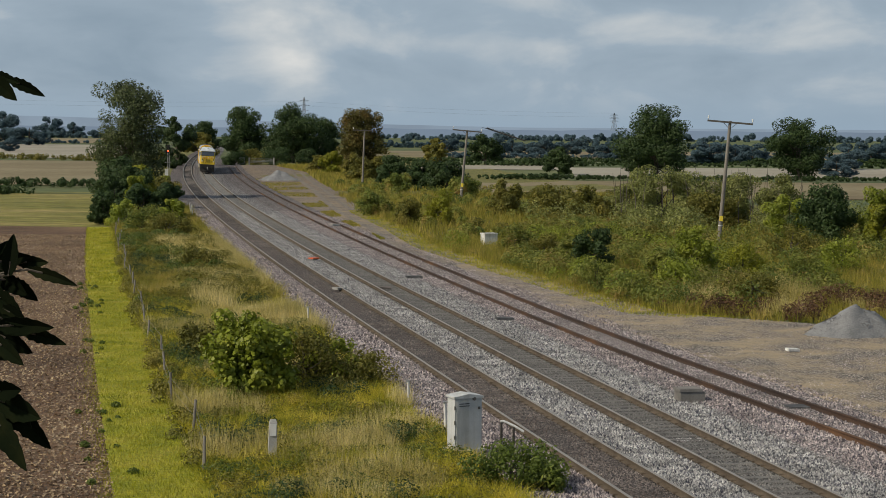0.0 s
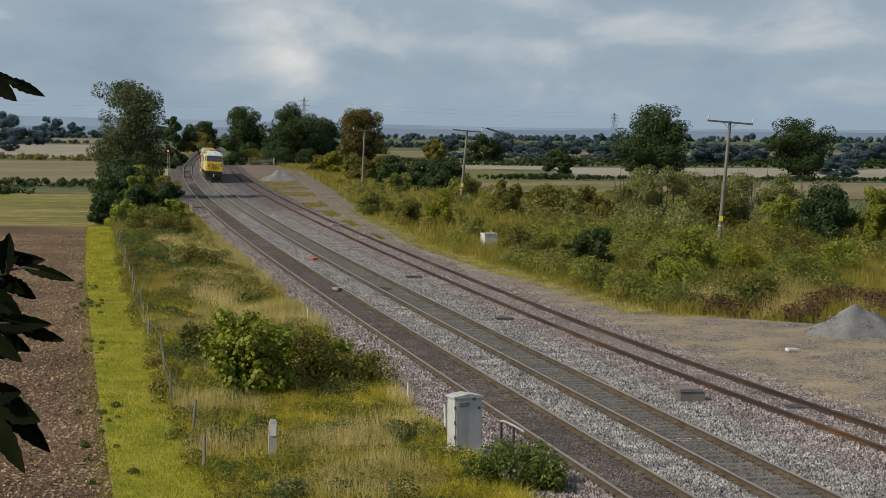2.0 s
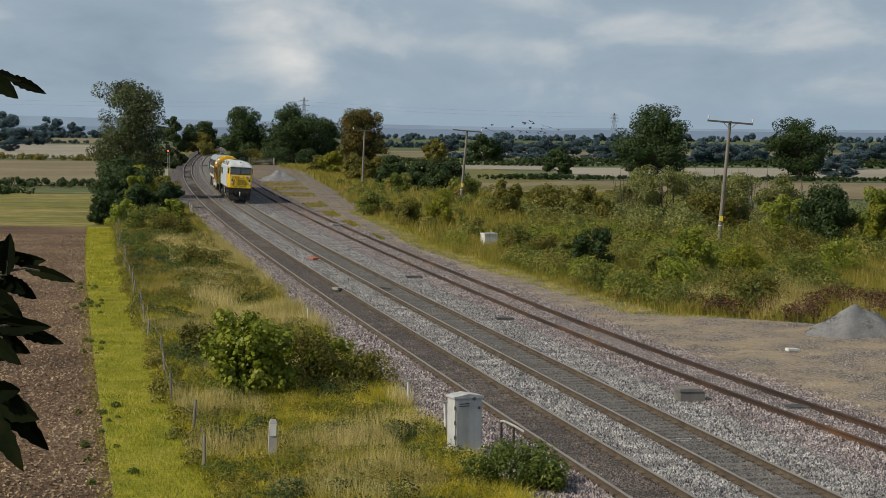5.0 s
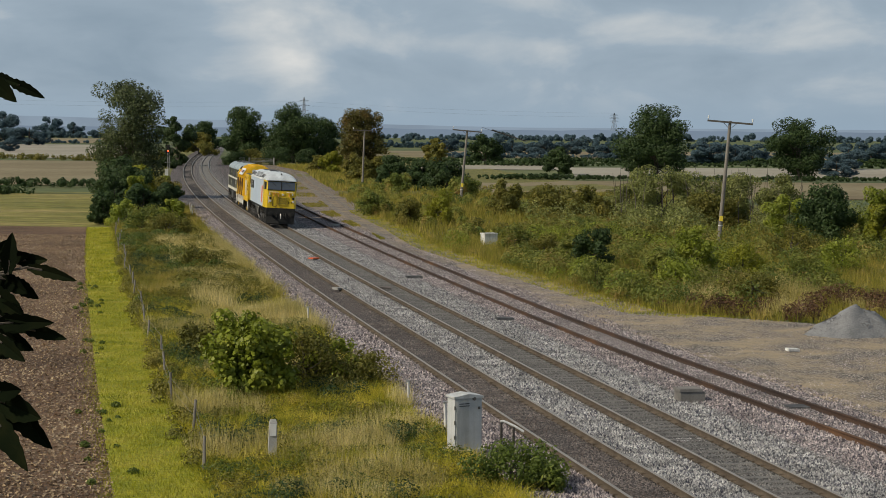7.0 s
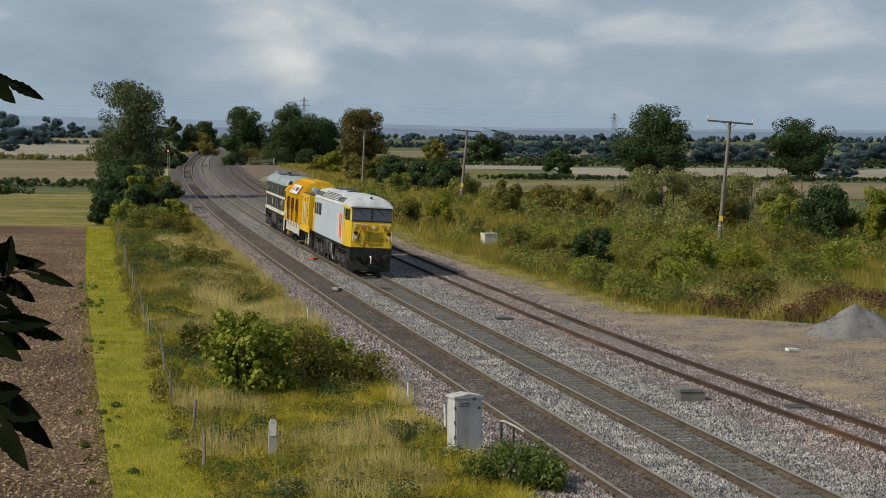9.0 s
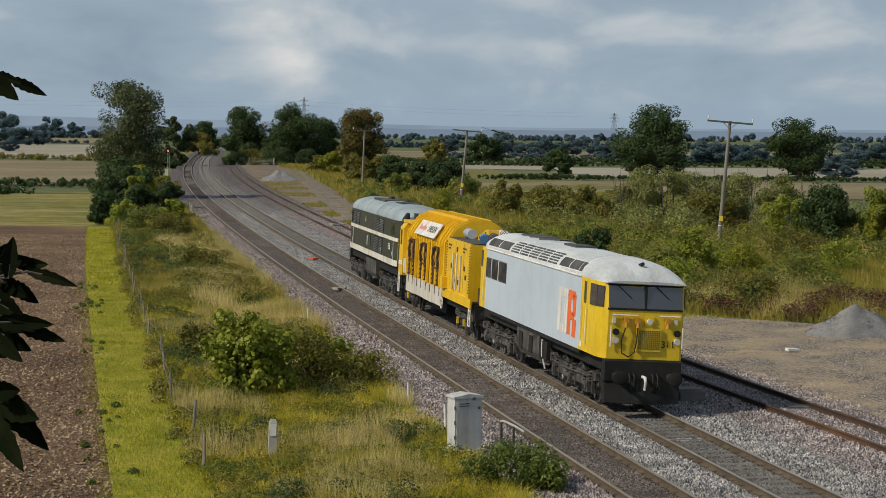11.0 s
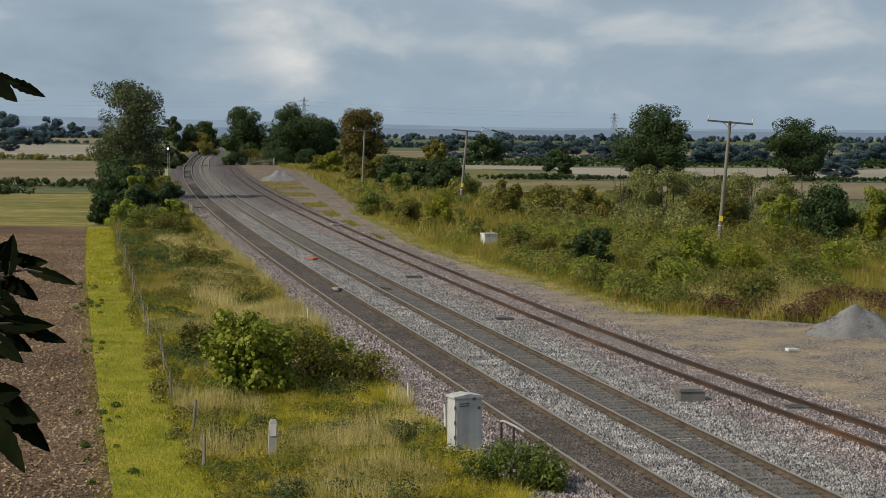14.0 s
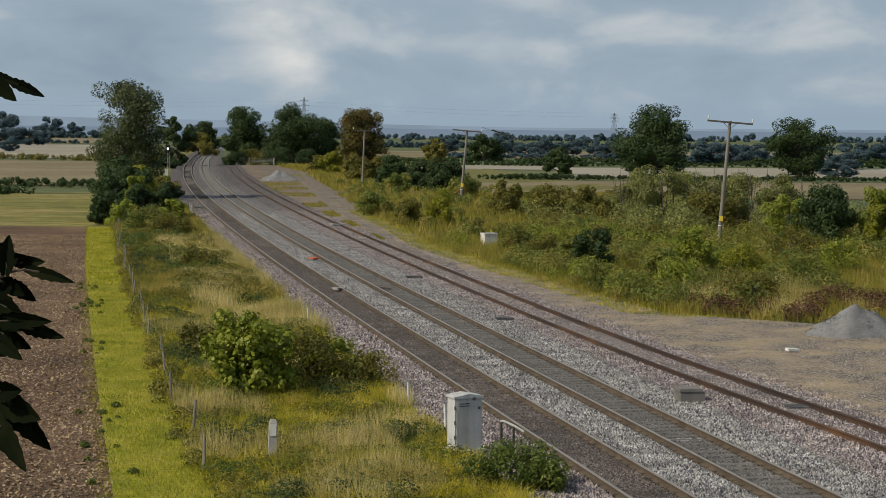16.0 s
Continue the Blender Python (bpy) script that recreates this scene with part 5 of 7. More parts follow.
    for x in (-1.6, 2.9, 6.4):
        pipe("roof_seam", L, M["roof_paint"], [(x, y * 1.004, z + 0.008) for y, z in [(-yy, zz) for yy, zz in [at(i / 6) for i in range(6)]] + [(0, zc)] + [at(i / 6) for i in range(5, -1, -1)]], 0.018, 5)
    disc("horn", L, M["black"], (8.75, 0.0, zs + 0.56), (1, 0, 0.2), 0.06, 0.3, 10)
    # underframe
    bogie(L, 5.6, 3, 2.05)
    bogie(L, -5.1, 3, 2.05)
    bm = bmesh.new()
    loft(bm, [[(x, -1.15, 0.55), (x, -1.3, 0.8), (x, -1.3, 1.5), (x, 1.3, 1.5), (x, 1.3, 0.8), (x, 1.15, 0.55)] for x in (-1.75, 1.6)])
    part("fuel_tank", bm, M["grime"], L, "grimy grey fuel tank", bevel=0.03)
    one_box("underframe", L, M["black"], -8.3, 9.3, -1.1, 1.1, 1.2, zb + 0.01)
    for x in (-1.3, 0.2, 1.9, 2.3):
        one_box("battery_box", L, M["black"], x, x + 0.5, -1.33, -1.2, 0.75, 1.35, bevel=0.02)
    pipe("sand_pipe", L, M["white_paint"], [(2.1, -1.32, 1.4), (2.15, -1.33, 0.9), (2.2, -1.2, 0.4)], 0.03, 6)
    return L


def make_green_loco():
    L = tagged(new("diesel_locomotive"), "old dark green diesel locomotive with white bands trailing the train", "locomotive")
    zb, zs, zc, hw, h = 1.70, 3.98, 4.72, 1.33, 8.2
    bm = bmesh.new()
    plan = [(-h - 0.35, -0.75), (-h - 0.02, -1.22), (-h + 0.45, -hw), (h - 0.45, -hw), (h + 0.02, -1.22), (h + 0.35, -0.75), (h + 0.35, 0.75), (h + 0.02, 1.22), (h - 0.45, hw), (-h + 0.45, hw), (-h - 0.02, 1.22), (-h - 0.35, 0.75)]
    loft(bm, [[(x, y, z) for x, y in plan] for z in (zb, zs)])
    part("body", bm, M["green_paint"], L, "faded dark green body", bevel=0.03)
    at = roof_at(hw + 0.03, zs, zc)
    ring = [(-y, z) for y, z in [at(i / 10) for i in range(10)]] + [(0, zc)] + [(y, z) for y, z in [at(i / 10) for i in range(9, -1, -1)]]
    rows = [(-h - 0.40, 0.62, 0.15), (-h - 0.15, 0.83, 0.5), (-h + 0.5, 0.98, 0.88), (-h + 1.5, 1.0, 1.0), (h - 1.5, 1.0, 1.0), (h - 0.5, 0.98, 0.9), (h + 0.10, 0.86, 0.72), (h + 0.36, 0.64, 0.45)]
    bm = bmesh.new()
    loft(bm, [[(x, y * w, zs + (z - zs) * hh) for y, z in ring] for x, w, hh in rows])
    part("roof", bm, M["green_roof"], L, "weathered blue-grey domed roof", smooth=True)
    # bands follow the plan of the body
    for name, z0, z1, mat, label in (("upper_band", 2.92, 3.10, "cream_paint", "thin white band"), ("lower_band", 1.68, 1.98, "cream_paint", "broad dirty white band")):
        for s in (-1, 1):
            bm = bmesh.new()
            line = [(-h - 0.02, 1.232), (-h + 0.45, hw + 0.008), (h - 0.45, hw + 0.008), (h + 0.02, 1.232)]
            loft(bm, [[(x, s * y, z0), (x, s * (y + 0.012), z0), (x, s * (y + 0.012), z1), (x, s * y, z1)] for x, y in line])
            part(name, bm, M[mat], L, label)
    for s in (-1, 1):
        yy = lambda o: sorted((s * (hw + 0.003), s * (hw + o)))
        for cx in (-h + 1.15, h - 1.15):
            one_box("cab_side_window", L, M["cab_glass"], cx - 0.45, cx + 0.10, *yy(0.012), 3.18, 3.82, "dark cab side window", 0.004)
            one_box("door_seam", L, M["soot_and_shade"], cx - 0.60, cx - 0.57, *yy(0.008), 1.75, 3.9)
            one_box("door_window", L, M["cab_glass"], cx + 0.22, cx + 0.48, *yy(0.012), 3.16, 3.82, "", 0.004)
            pipe("grab_rail", L, M["white_paint"], [(cx + 0.6, s * (hw + 0.06), 2.0), (cx + 0.6, s * (hw + 0.06), 2.9)], 0.015, 6)
        # body side louvres
        for x0, x1, z0, z1 in ((1.1, 2.6, 3.14, 3.84), (2.7, 4.1, 3.14, 3.84), (1.1, 2.6, 2.04, 2.88), (2.7, 3.9, 2.04, 2.88), (-6.9, -5.7, 3.14, 3.85), (-5.6, -4.5, 3.14, 3.85), (-0.6, -0.15, 2.2, 2.86)):
            one_box("louvre_panel", L, M["black"], x0, x1, *yy(0.010), z0, z1, "dark louvred panel")
            for k in range(int((z1 - z0) / 0.085)):
                bm = bmesh.new()
                z = z0 + 0.04 + k * 0.085
                ya, yb = s * (hw + 0.012), s * (hw + 0.05)
                loft(bm, [[(x, ya, z + 0.03), (x, yb, z - 0.015), (x, ya, z - 0.01)] for x in (x0 + 0.05, x1 - 0.05)])
                part("louvre", bm, M["soot_and_shade"], L)
        one_box("crest", L, M["cream_paint"], -1.55, -1.3, *yy(0.010), 2.2, 2.72, "faded pale crest", 0.003)
        one_box("data_panel", L, M["white_paint"], 5.75, 6.35, *yy(0.012), 2.42, 2.72, "white data panel with unreadable writing")
        for k in range(3):
            one_box("writing_bar", L, M["grime"], 5.83, 6.2 + 0.05 * k, *yy(0.016), 2.48 + 0.08 * k, 2.51 + 0.08 * k)
        for x in (-7.0, 3.4, 6.9):
            one_box("label_plate", L, M["white_paint"], x, x + 0.09, *yy(0.012), 2.15, 2.35)
        one_box("cantrail_plate", L, M["white_paint"], -2.3, -2.18, *yy(0.012), 3.45, 3.7)
    for d in (-1, 1):
        x = d * (h + 0.362)
        for y in (-0.5, 0.0, 0.5):
            one_box("end_window", L, M["cab_glass"], x - 0.01, x + 0.02, y - 0.2, y + 0.2, 3.2, 3.8, "dark cab end window", 0.005)
        one_box("end_door", L, M["soot_and_shade"], x - 0.01, x + 0.015, -0.3, 0.3, 1.8, 3.1, "black gangway door", 0.01)
        one_box("headcode_box", L, M["soot_and_shade"], d * (h + 0.12) - 0.25, d * (h + 0.12) + 0.25, -0.55, 0.55, zs + 0.12, zs + 0.42, "dark headcode panel", 0.04)
        one_box("buffer_beam", L, M["black"], min(x - d * 0.3, x + d * 0.1), max(x - d * 0.3, x + d * 0.1), -1.2, 1.2, 0.85, zb, bevel=0.02)
        buffers(L, x + d * 0.08, d)
    for y in (-1.0, 0.55):
        pipe("air_duct", L, M["black"], [(h + 0.05, y * 0.8, 4.25), (h + 0.45, y, 4.05), (h + 0.62, y, 3.5), (h + 0.58, y, 2.6), (h + 0.6, y * 1.05, 1.9)], 0.17, 12, "thick black flexible duct")
    for y, z in ((-0.62, 3.3), (-0.45, 2.9), (-0.2, 2.5), (0.25, 3.0)):
        one_box("end_equipment", L, M["grime"], h + 0.34, h + 0.58, y - 0.13, y + 0.13, z - 0.35, z + 0.2, "grimy equipment box on the cab end", 0.02)
    for s in (-1, 1):
        one_box("corner_panel", L, M["black"], h - 0.02, h + 0.30, *sorted((s * 0.80, s * 1.10)), zb, zs, "black cab corner", 0.02)
        one_box("corner_stripe", L, M["yellow_paint"], h - 0.02, h + 0.02, *sorted((s * 1.215, s * 1.245)), 2.0, 2.9)
    one_box("roof_hatch", L, M["soot_and_shade"], -3.4, 0.4, -0.75, 0.6, zc - 0.14, zc + 0.03, "sooty raised roof hatch", 0.02)
    disc("exhaust", L, M["soot_and_shade"], (-2.2, 0.0, zc + 0.08), (0, 0, 1), 0.2, 0.16, 14)
    one_box("roof_grille", L, M["soot_and_shade"], 2.4, 4.4, -0.5, 0.5, zc - 0.06, zc + 0.03, "dark radiator fan grille", 0.02)
    for x in (-4.6, -2.2, 1.9, 4.9):
        pipe("roof_seam", L, M["green_roof"], [(x, y * 1.003, z + 0.008) for y, z in [(-yy, zz) for yy, zz in [at(i / 6) for i in range(6)]] + [(0, zc)] + [at(i / 6) for i in range(5, -1, -1)]], 0.018, 5)
    bogie(L, 5.3, 3, 2.0, 0.52)
    bogie(L, -5.3, 3, 2.0, 0.52)
    bm = bmesh.new()
    loft(bm, [[(x, -1.1, 0.6), (x, -1.25, 0.8), (x, -1.25, 1.5), (x, 1.25, 1.5), (x, 1.25, 0.8), (x, 1.1, 0.6)] for x in (-1.9, 1.7)])
    part("fuel_tank", bm, M["grime"], L, bevel=0.03)
    one_box("underframe", L, M["black"], -h - 0.2, h + 0.2, -1.1, 1.1, 1.2, zb + 0.01)
    return L


def make_wagon():
    W = tagged(new("vacuum_excavator_wagon"), "bright yellow ribbed rail vacuum wagon with roof hoses and pale skirt", "rail wagon")
    # deck and skirt
    one_box("deck", W, M["black"], -8.7, 8.7, -1.2, 1.2, 1.05, 1.60)
    # ribbed hopper
    prof = [(-1.40, 1.58), (-1.40, 3.66), (-1.02, 4.28), (-0.72, 4.50), (-0.36, 4.65), (0, 4.70), (0.36, 4.65), (0.72, 4.50), (1.02, 4.28), (1.40, 3.66), (1.40, 1.58)]
    bm = bmesh.new()
    loft(bm, [[(x, y, z) for y, z in prof] for x in (-6.5, 3.0)])
    part("hopper", bm, M["wagon_yellow"], W, "yellow hopper with folded sides")
    n = 16
    for i in range(n):
        x = -6.42 + i * (9.34 / (n - 1))
        bm = bmesh.new()
        out = [(y * 1.05, z + (0.08 if z > 3.8 else 0.04 if z > 2 else 0)) for y, z in prof]
        rin = [(y * 1.001, z) for y, z in prof]
        loft(bm, [[(x + dx, y, z) for y, z in out] + [(x + dx, y, z) for y, z in rin[::-1]] for dx in (-0.035, 0.035)])
        part("rib", bm, M["wagon_yellow"], W)
    for y in (-0.5, 0.5):
        one_box("roof_rail", W, M["wagon_yellow"], -6.4, 2.9, y - 0.03, y + 0.03, 4.58, 4.74)
    # sign with bars in place of writing
    for s in (-1, 1):
        bm = bmesh.new()
        p = [Vector((0, s * 1.55, 3.70)), Vector((0, s * 1.14, 4.34))]
        q = Vector((0, s * 0.03, 0.02))
        loft(bm, [[(x, p[0].y, p[0].z), (x, p[1].y, p[1].z), (x, (p[1] + q).y, (p[1] + q).z), (x, (p[0] + q).y, (p[0] + q).z)] for x in (-4.1, 0.75)])
        part("sign_board", bm, M["white_paint"], W, "white sign board")
        def bar(x0, x1, f0, f1, mat, name):
            bm = bmesh.new()
            a, b = p[0].lerp(p[1], f0) + q * 1.02, p[0].lerp(p[1], f1) + q * 1.02
            r = q * 0.25
            loft(bm, [[(x, a.y, a.z), (x, b.y, b.z), (x, (b + r).y, (b + r).z), (x, (a + r).y, (a + r).z)] for x in (x0, x1)])
            part(name, bm, M[mat], W)
        for k in range(7):
            bar(-3.7 + k * 0.24, -3.52 + k * 0.24, 0.36, 0.60 if k not in (0, 4) else 0.72, "red_paint", "emblem_bar")
        word = text_part("sign_word", W, "SWEDEN", 0.46, Matrix.Identity(4), M["grime"], "dark lettering")
        d = (p[1] - p[0]).normalized()
        xa = Vector((1, 0, 0)) if s < 0 else Vector((-1, 0, 0))
        nrm = xa.cross(d)
        m = Matrix((xa, d, nrm)).transposed().to_4x4()
        m.translation = Vector((-0.65, 0, 0)) + p[0].lerp(p[1], 0.5) + q * 1.2
        word.matrix_basis = m
    # three clusters of lift gear on each flank
    for s in (-1, 1):
        for cx in (-4.75, -1.75, 1.25):
            gear = new("side_gear")
            gear.parent = W
            gear["label"] = "grimy brown arm gear against the ribs"
            for dx in (-0.55, 0.55):
                bm = bmesh.new()
                x = cx + dx
                y = s * 1.52
                tube(bm, [(x, y, 1.75), (x + 0.05, y, 2.4), (x - 0.05, y + s * 0.05, 2.9), (x + 0.02, y, 3.35)], [0.025, 0.04, 0.055, 0.05], 7)
                tube(bm, [(x + 0.17, y, 1.8), (x + 0.17, y, 3.2)], 0.022, 6)
                for q in range(6):
                    box(bm, x - 0.05, x + 0.05, y - 0.05, y + 0.05, 1.72 + 0.2 * q, 1.79 + 0.2 * q)
                box(bm, x - 0.13, x + 0.20, y - 0.07, y + 0.07, 3.18, 3.32)
                box(bm, x - 0.08, x + 0.10, y - 0.07, y + 0.07, 2.55, 2.68)
                part("arm", bm, M["brown_steel"], gear, bevel=0.012)
            one_box("cross_bar", gear, M["brown_steel"], cx - 0.5, cx + 0.5, s * 1.5 - 0.04, s * 1.5 + 0.04, 3.34, 3.40)
            for dx in (-0.98, 0.98):
                one_box("guide_post", gear, M["wagon_yellow"], cx + dx - 0.06, cx + dx + 0.06, *sorted((s * 1.44, s * 1.54)), 1.66, 3.5, "yellow guide post", 0.01)
            one_box("cross_bar", gear, M["brown_steel"], cx - 0.4, cx + 0.5, s * 1.5 - 0.03, s * 1.5 + 0.03, 2.42, 2.48)
        for i in range(4):
            x0 = -6.05 + i * 2.22
            one_box("skirt_panel", W, M["skirt_paint"], x0, x0 + 2.19, *sorted((s * 1.44, s * 1.48)), 0.88 + 0.02 * (i % 2), 1.66, "pale grey-cream skirt panel", 0.008)
            for k in (0.55, 1.6):
                one_box("skirt_strap", W, M["brown_steel"], x0 + k, x0 + k + 0.05, *sorted((s * 1.48, s * 1.50)), 1.3, 1.72)
    # rear platform cab
    bm = bmesh.new()
    loft(bm, [[(x, y, z) for y, z in ((-1.42, 1.45), (-1.42, 3.75), (-1.15, 4.1), (1.15, 4.1), (1.42, 3.75), (1.42, 1.45))] for x in (-8.75, -7.75)])
    part("end_cabinet", bm, M["wagon_yellow"], W, "yellow end cabinet with a slot window", bevel=0.03)
    for s in (-1, 1):
        one_box("slot_window", W, M["cab_glass"], -8.45, -8.15, *sorted((s * 1.425, s * 1.44)), 2.95, 3.65, "rounded dark slot window", 0.006)
        one_box("white_stripe", W, M["white_paint"], -8.74, -7.8, *sorted((s * 1.423, s * 1.432)), 1.95, 2.15)
    one_box("back_wall", W, M["wagon_yellow"], -7.75, -6.5, -1.05, 1.05, 1.6, 4.0, bevel=0.02)
    one_box("end_roof", W, M["wagon_yellow"], -8.7, -6.4, -1.3, 1.3, 4.02, 4.14, bevel=0.02)
    one_box("step_box", W, M["skirt_paint"], -7.7, -6.6, -1.38, -1.06, 1.6, 2.3, bevel=0.01)
    bm = bmesh.new()
    loft(bm, [[(-7.9, y, 4.12), (-6.5, y, 4.12), (-6.5, y, 4.55)] for y in (-0.9, 0.9)])
    part("wind_deflector", bm, M["wagon_yellow"], W)
    for s in (-1, 1):
        for x0 in (-8.6, 8.35):
            bm = bmesh.new()
            for dx in (0, 0.36):
                tube(bm, [(x0 + dx, s * 1.42, 0.62), (x0 + dx, s * 1.42, 1.55)], 0.03, 6)
            for z in (0.64, 0.95, 1.25):
                tube(bm, [(x0, s * 1.42, z), (x0 + 0.36, s * 1.42, z)], 0.028, 6)
            part("ladder", bm, M["white_paint"], W, "white step ladder")
    # engine house
    bm = bmesh.new()
    loft(bm, [[(x, y, z) for y, z in ((-1.40, 1.50), (-1.40, 3.92), (1.40, 3.92), (1.40, 1.50))] for x in (3.05, 8.0)])
    part("engine_house", bm, M["wagon_yellow"], W, "yellow engine housing with bolted doors", bevel=0.02)
    one_box("engine_roof", W, M["grime"], 3.05, 8.0, -1.3, 1.3, 3.90, 3.96, "grimy engine roof plate")
    one_box("engine_end", W, M["brown_steel"], 8.0, 8.62, -1.0, 1.0, 1.6, 2.15, "grimy end platform gear", 0.03)
    one_box("end_plate", W, M["white_paint"], 8.0, 8.012, -0.95, -0.75, 3.0, 3.25)
    one_box("side_beam", W, M["wagon_yellow"], 2.9, 8.75, -1.47, -1.40, 1.36, 1.72, "yellow side beam", 0.02)
    one_box("side_beam", W, M["wagon_yellow"], 2.9, 8.75, 1.40, 1.47, 1.36, 1.72, "yellow side beam", 0.02)
    for s in (-1, 1):
        for x in (3.12, 7.9):
            for k in range(17):
                one_box("cooling_slot", W, M["brown_steel"], x - 0.05, x + 0.10, *sorted((s * 1.402, s * 1.412)), 1.9 + k * 0.115, 1.95 + k * 0.115)
        for x in (4.75, 5.5, 6.3):
            pipe("door_bar", W, M["cream_paint"], [(x, s * 1.45, 1.85), (x, s * 1.45, 3.35)], 0.035, 6, "pale locking bar")
        for x in (5.0, 6.75):
            one_box("door_seam", W, M["brown_steel"], x, x + 0.02, *sorted((s * 1.402, s * 1.408)), 1.75, 3.85)
        for x, z in ((4.2, 2.7), (5.1, 2.1), (5.75, 2.1), (6.9, 2.75), (7.2, 2.4), (5.3, 3.45)):
            one_box("latch", W, M["brown_steel"], x, x + 0.17, *sorted((s * 1.402, s * 1.43)), z, z + 0.2, bevel=0.005)
        for x0 in (3.45, 6.5):
            for r in range(2):
                one_box("writing_bar", W, M["brown_steel"], x0, x0 + 0.7 - 0.25 * r, *sorted((s * 1.402, s * 1.407)), 3.62 - 0.14 * r, 3.69 - 0.14 * r)
        one_box("corner_locker", W, M["wagon_yellow"], 2.95, 3.5, *sorted((s * 1.40, s * 1.62)), 1.75, 2.25, "small yellow corner locker", 0.02)
        bm = bmesh.new()
        ring = [(3.1 + 0.22 * math.cos(a), s * 1.52, 1.08 + 0.22 * math.sin(a)) for a in [2 * math.pi * k / 20 for k in range(21)]]
        tube(bm, ring, 0.03, 6)
        tube(bm, [(2.9, s * 1.52, 1.08), (3.3, s * 1.52, 1.08)], 0.022, 6)
        part("hand_wheel", bm, M["white_paint"], W, "white spoked hand brake wheel", smooth=True)
    # hoses and arm on the roof
    pipe("suction_drum", W, M["hose_grey"], [(3.2, -0.55, 4.16), (4.4, -0.6, 4.16)], 0.21, 16, "grey suction drum")
    pipe("blue_hose", W, M["hose_blue"], [(6.6, -0.5, 4.1), (7.2, -0.7, 4.18), (7.5, -0.75, 4.12)], 0.19, 12, "blue hose end")
    pipe("dark_hose", W, M["soot_and_shade"], [(7.2, -0.3, 4.15), (8.2, -0.45, 4.15)], 0.24, 14, "dark hose")
    pipe("silver_duct", W, M["white_paint"], [(3.3, 0.5, 4.15), (5.4, 0.55, 4.24), (6.6, 0.5, 4.22), (8.4, 0.3, 4.12)], [0.16, 0.21, 0.20, 0.16], 16, "silvery ribbed duct")
    for k in range(7):
        disc("duct_ring", W, M["grime"], (5.6 + k * 0.38, 0.53 - k * 0.02, 4.24 - k * 0.01), (1, 0, -0.05), 0.222, 0.04, 16)
    bm = bmesh.new()
    loft(bm, [[(3.9, y, 3.95), (6.5, y, 3.95), (6.4, y, 4.45), (5.9, y, 4.45)] for y in (-0.35, 0.1)])
    part("boom", bm, M["wagon_yellow"], W, "yellow boom with hazard marks", bevel=0.02)
    for k in range(5):
        one_box("hazard_bar", W, M["black"], 4.3 + k * 0.38, 4.45 + k * 0.38, -0.37, -0.355, 4.0, 4.04 + k * 0.08)
    # running gear
    for x in (-6.2, 6.4):
        bogie(W, x, 2, 1.9, 0.46)
    for x in (-8.7, 8.72):
        d = 1 if x > 0 else -1
        one_box("buffer_beam", W, M["black"], min(x - d * 0.2, x + d * 0.06), max(x - d * 0.2, x + d * 0.06), -1.25, 1.25, 0.9, 1.5, bevel=0.02)
        buffers(W, x + d * 0.05, d)
    for x in (5.6, 6.9, -6.4):
        for s in (-1, 1):
            one_box("axle_cover", W, M["yellow_paint"], x, x + 0.13, *sorted((s * 1.25, s * 1.33)), 0.48, 0.76, "yellow axle-end cover", 0.03)
    one_box("under_tank", W, M["black"], -2.6, 1.2, -0.9, 0.9, 0.45, 1.1, bevel=0.04)
    return W


grey_loco = make_grey_loco()
green_loco = make_green_loco()
yellow_wagon = make_wagon()


# ---- lineside things ----
M["case_paint"] = surface("case_paint", [(0.447, 0.456, 0.456), (0.533, 0.542, 0.542), (0.585, 0.593, 0.593)], 1.2, 0.55, fine=0.08, streaks=0.2)
M["galv"] = surface("galvanised_tube", [(0.22, 0.22, 0.22), (0.36, 0.36, 0.36)], 3.0, 0.5, 0.5, fine=0.2)
M["pole_wood"] = surface("pole_wood", [(0.14, 0.125, 0.11), (0.21, 0.19, 0.165), (0.28, 0.255, 0.22)], 1.0, 0.85, fine=0.25, fine_scale=18, stretch=(4, 4, 0.3))
M["pole_dark"] = surface("rusted_tube", [(0.03, 0.028, 0.026), (0.07, 0.062, 0.056)], 3.0, 0.7, 0.2, fine=0.2)
M["arm_wood"] = surface("arm_wood", [(0.06, 0.055, 0.05), (0.11, 0.10, 0.09)], 2.0, 0.8, fine=0.2)
M["sign_yellow"] = surface("sign_yellow", [(0.70, 0.52, 0.04), (0.78, 0.60, 0.06)], 3.0, 0.6)
M["porcelain"] = surface("porcelain", [(0.60, 0.60, 0.58), (0.75, 0.75, 0.73)], 2.0, 0.2)
M["dusty_stone"] = surface("dusty_stone", [(0.136, 0.137, 0.141), (0.185, 0.186, 0.191), (0.236, 0.236, 0.237)], 1.3, 0.95, fine=0.28, fine_scale=16, bump=0.02, bump_scale=22)
M["signal_red"] = glow("signal_red", (1.0, 0.10, 0.03), 4.0)
M["signal_clear"] = glow("signal_clear", (0.85, 1.0, 0.95), 3.0)


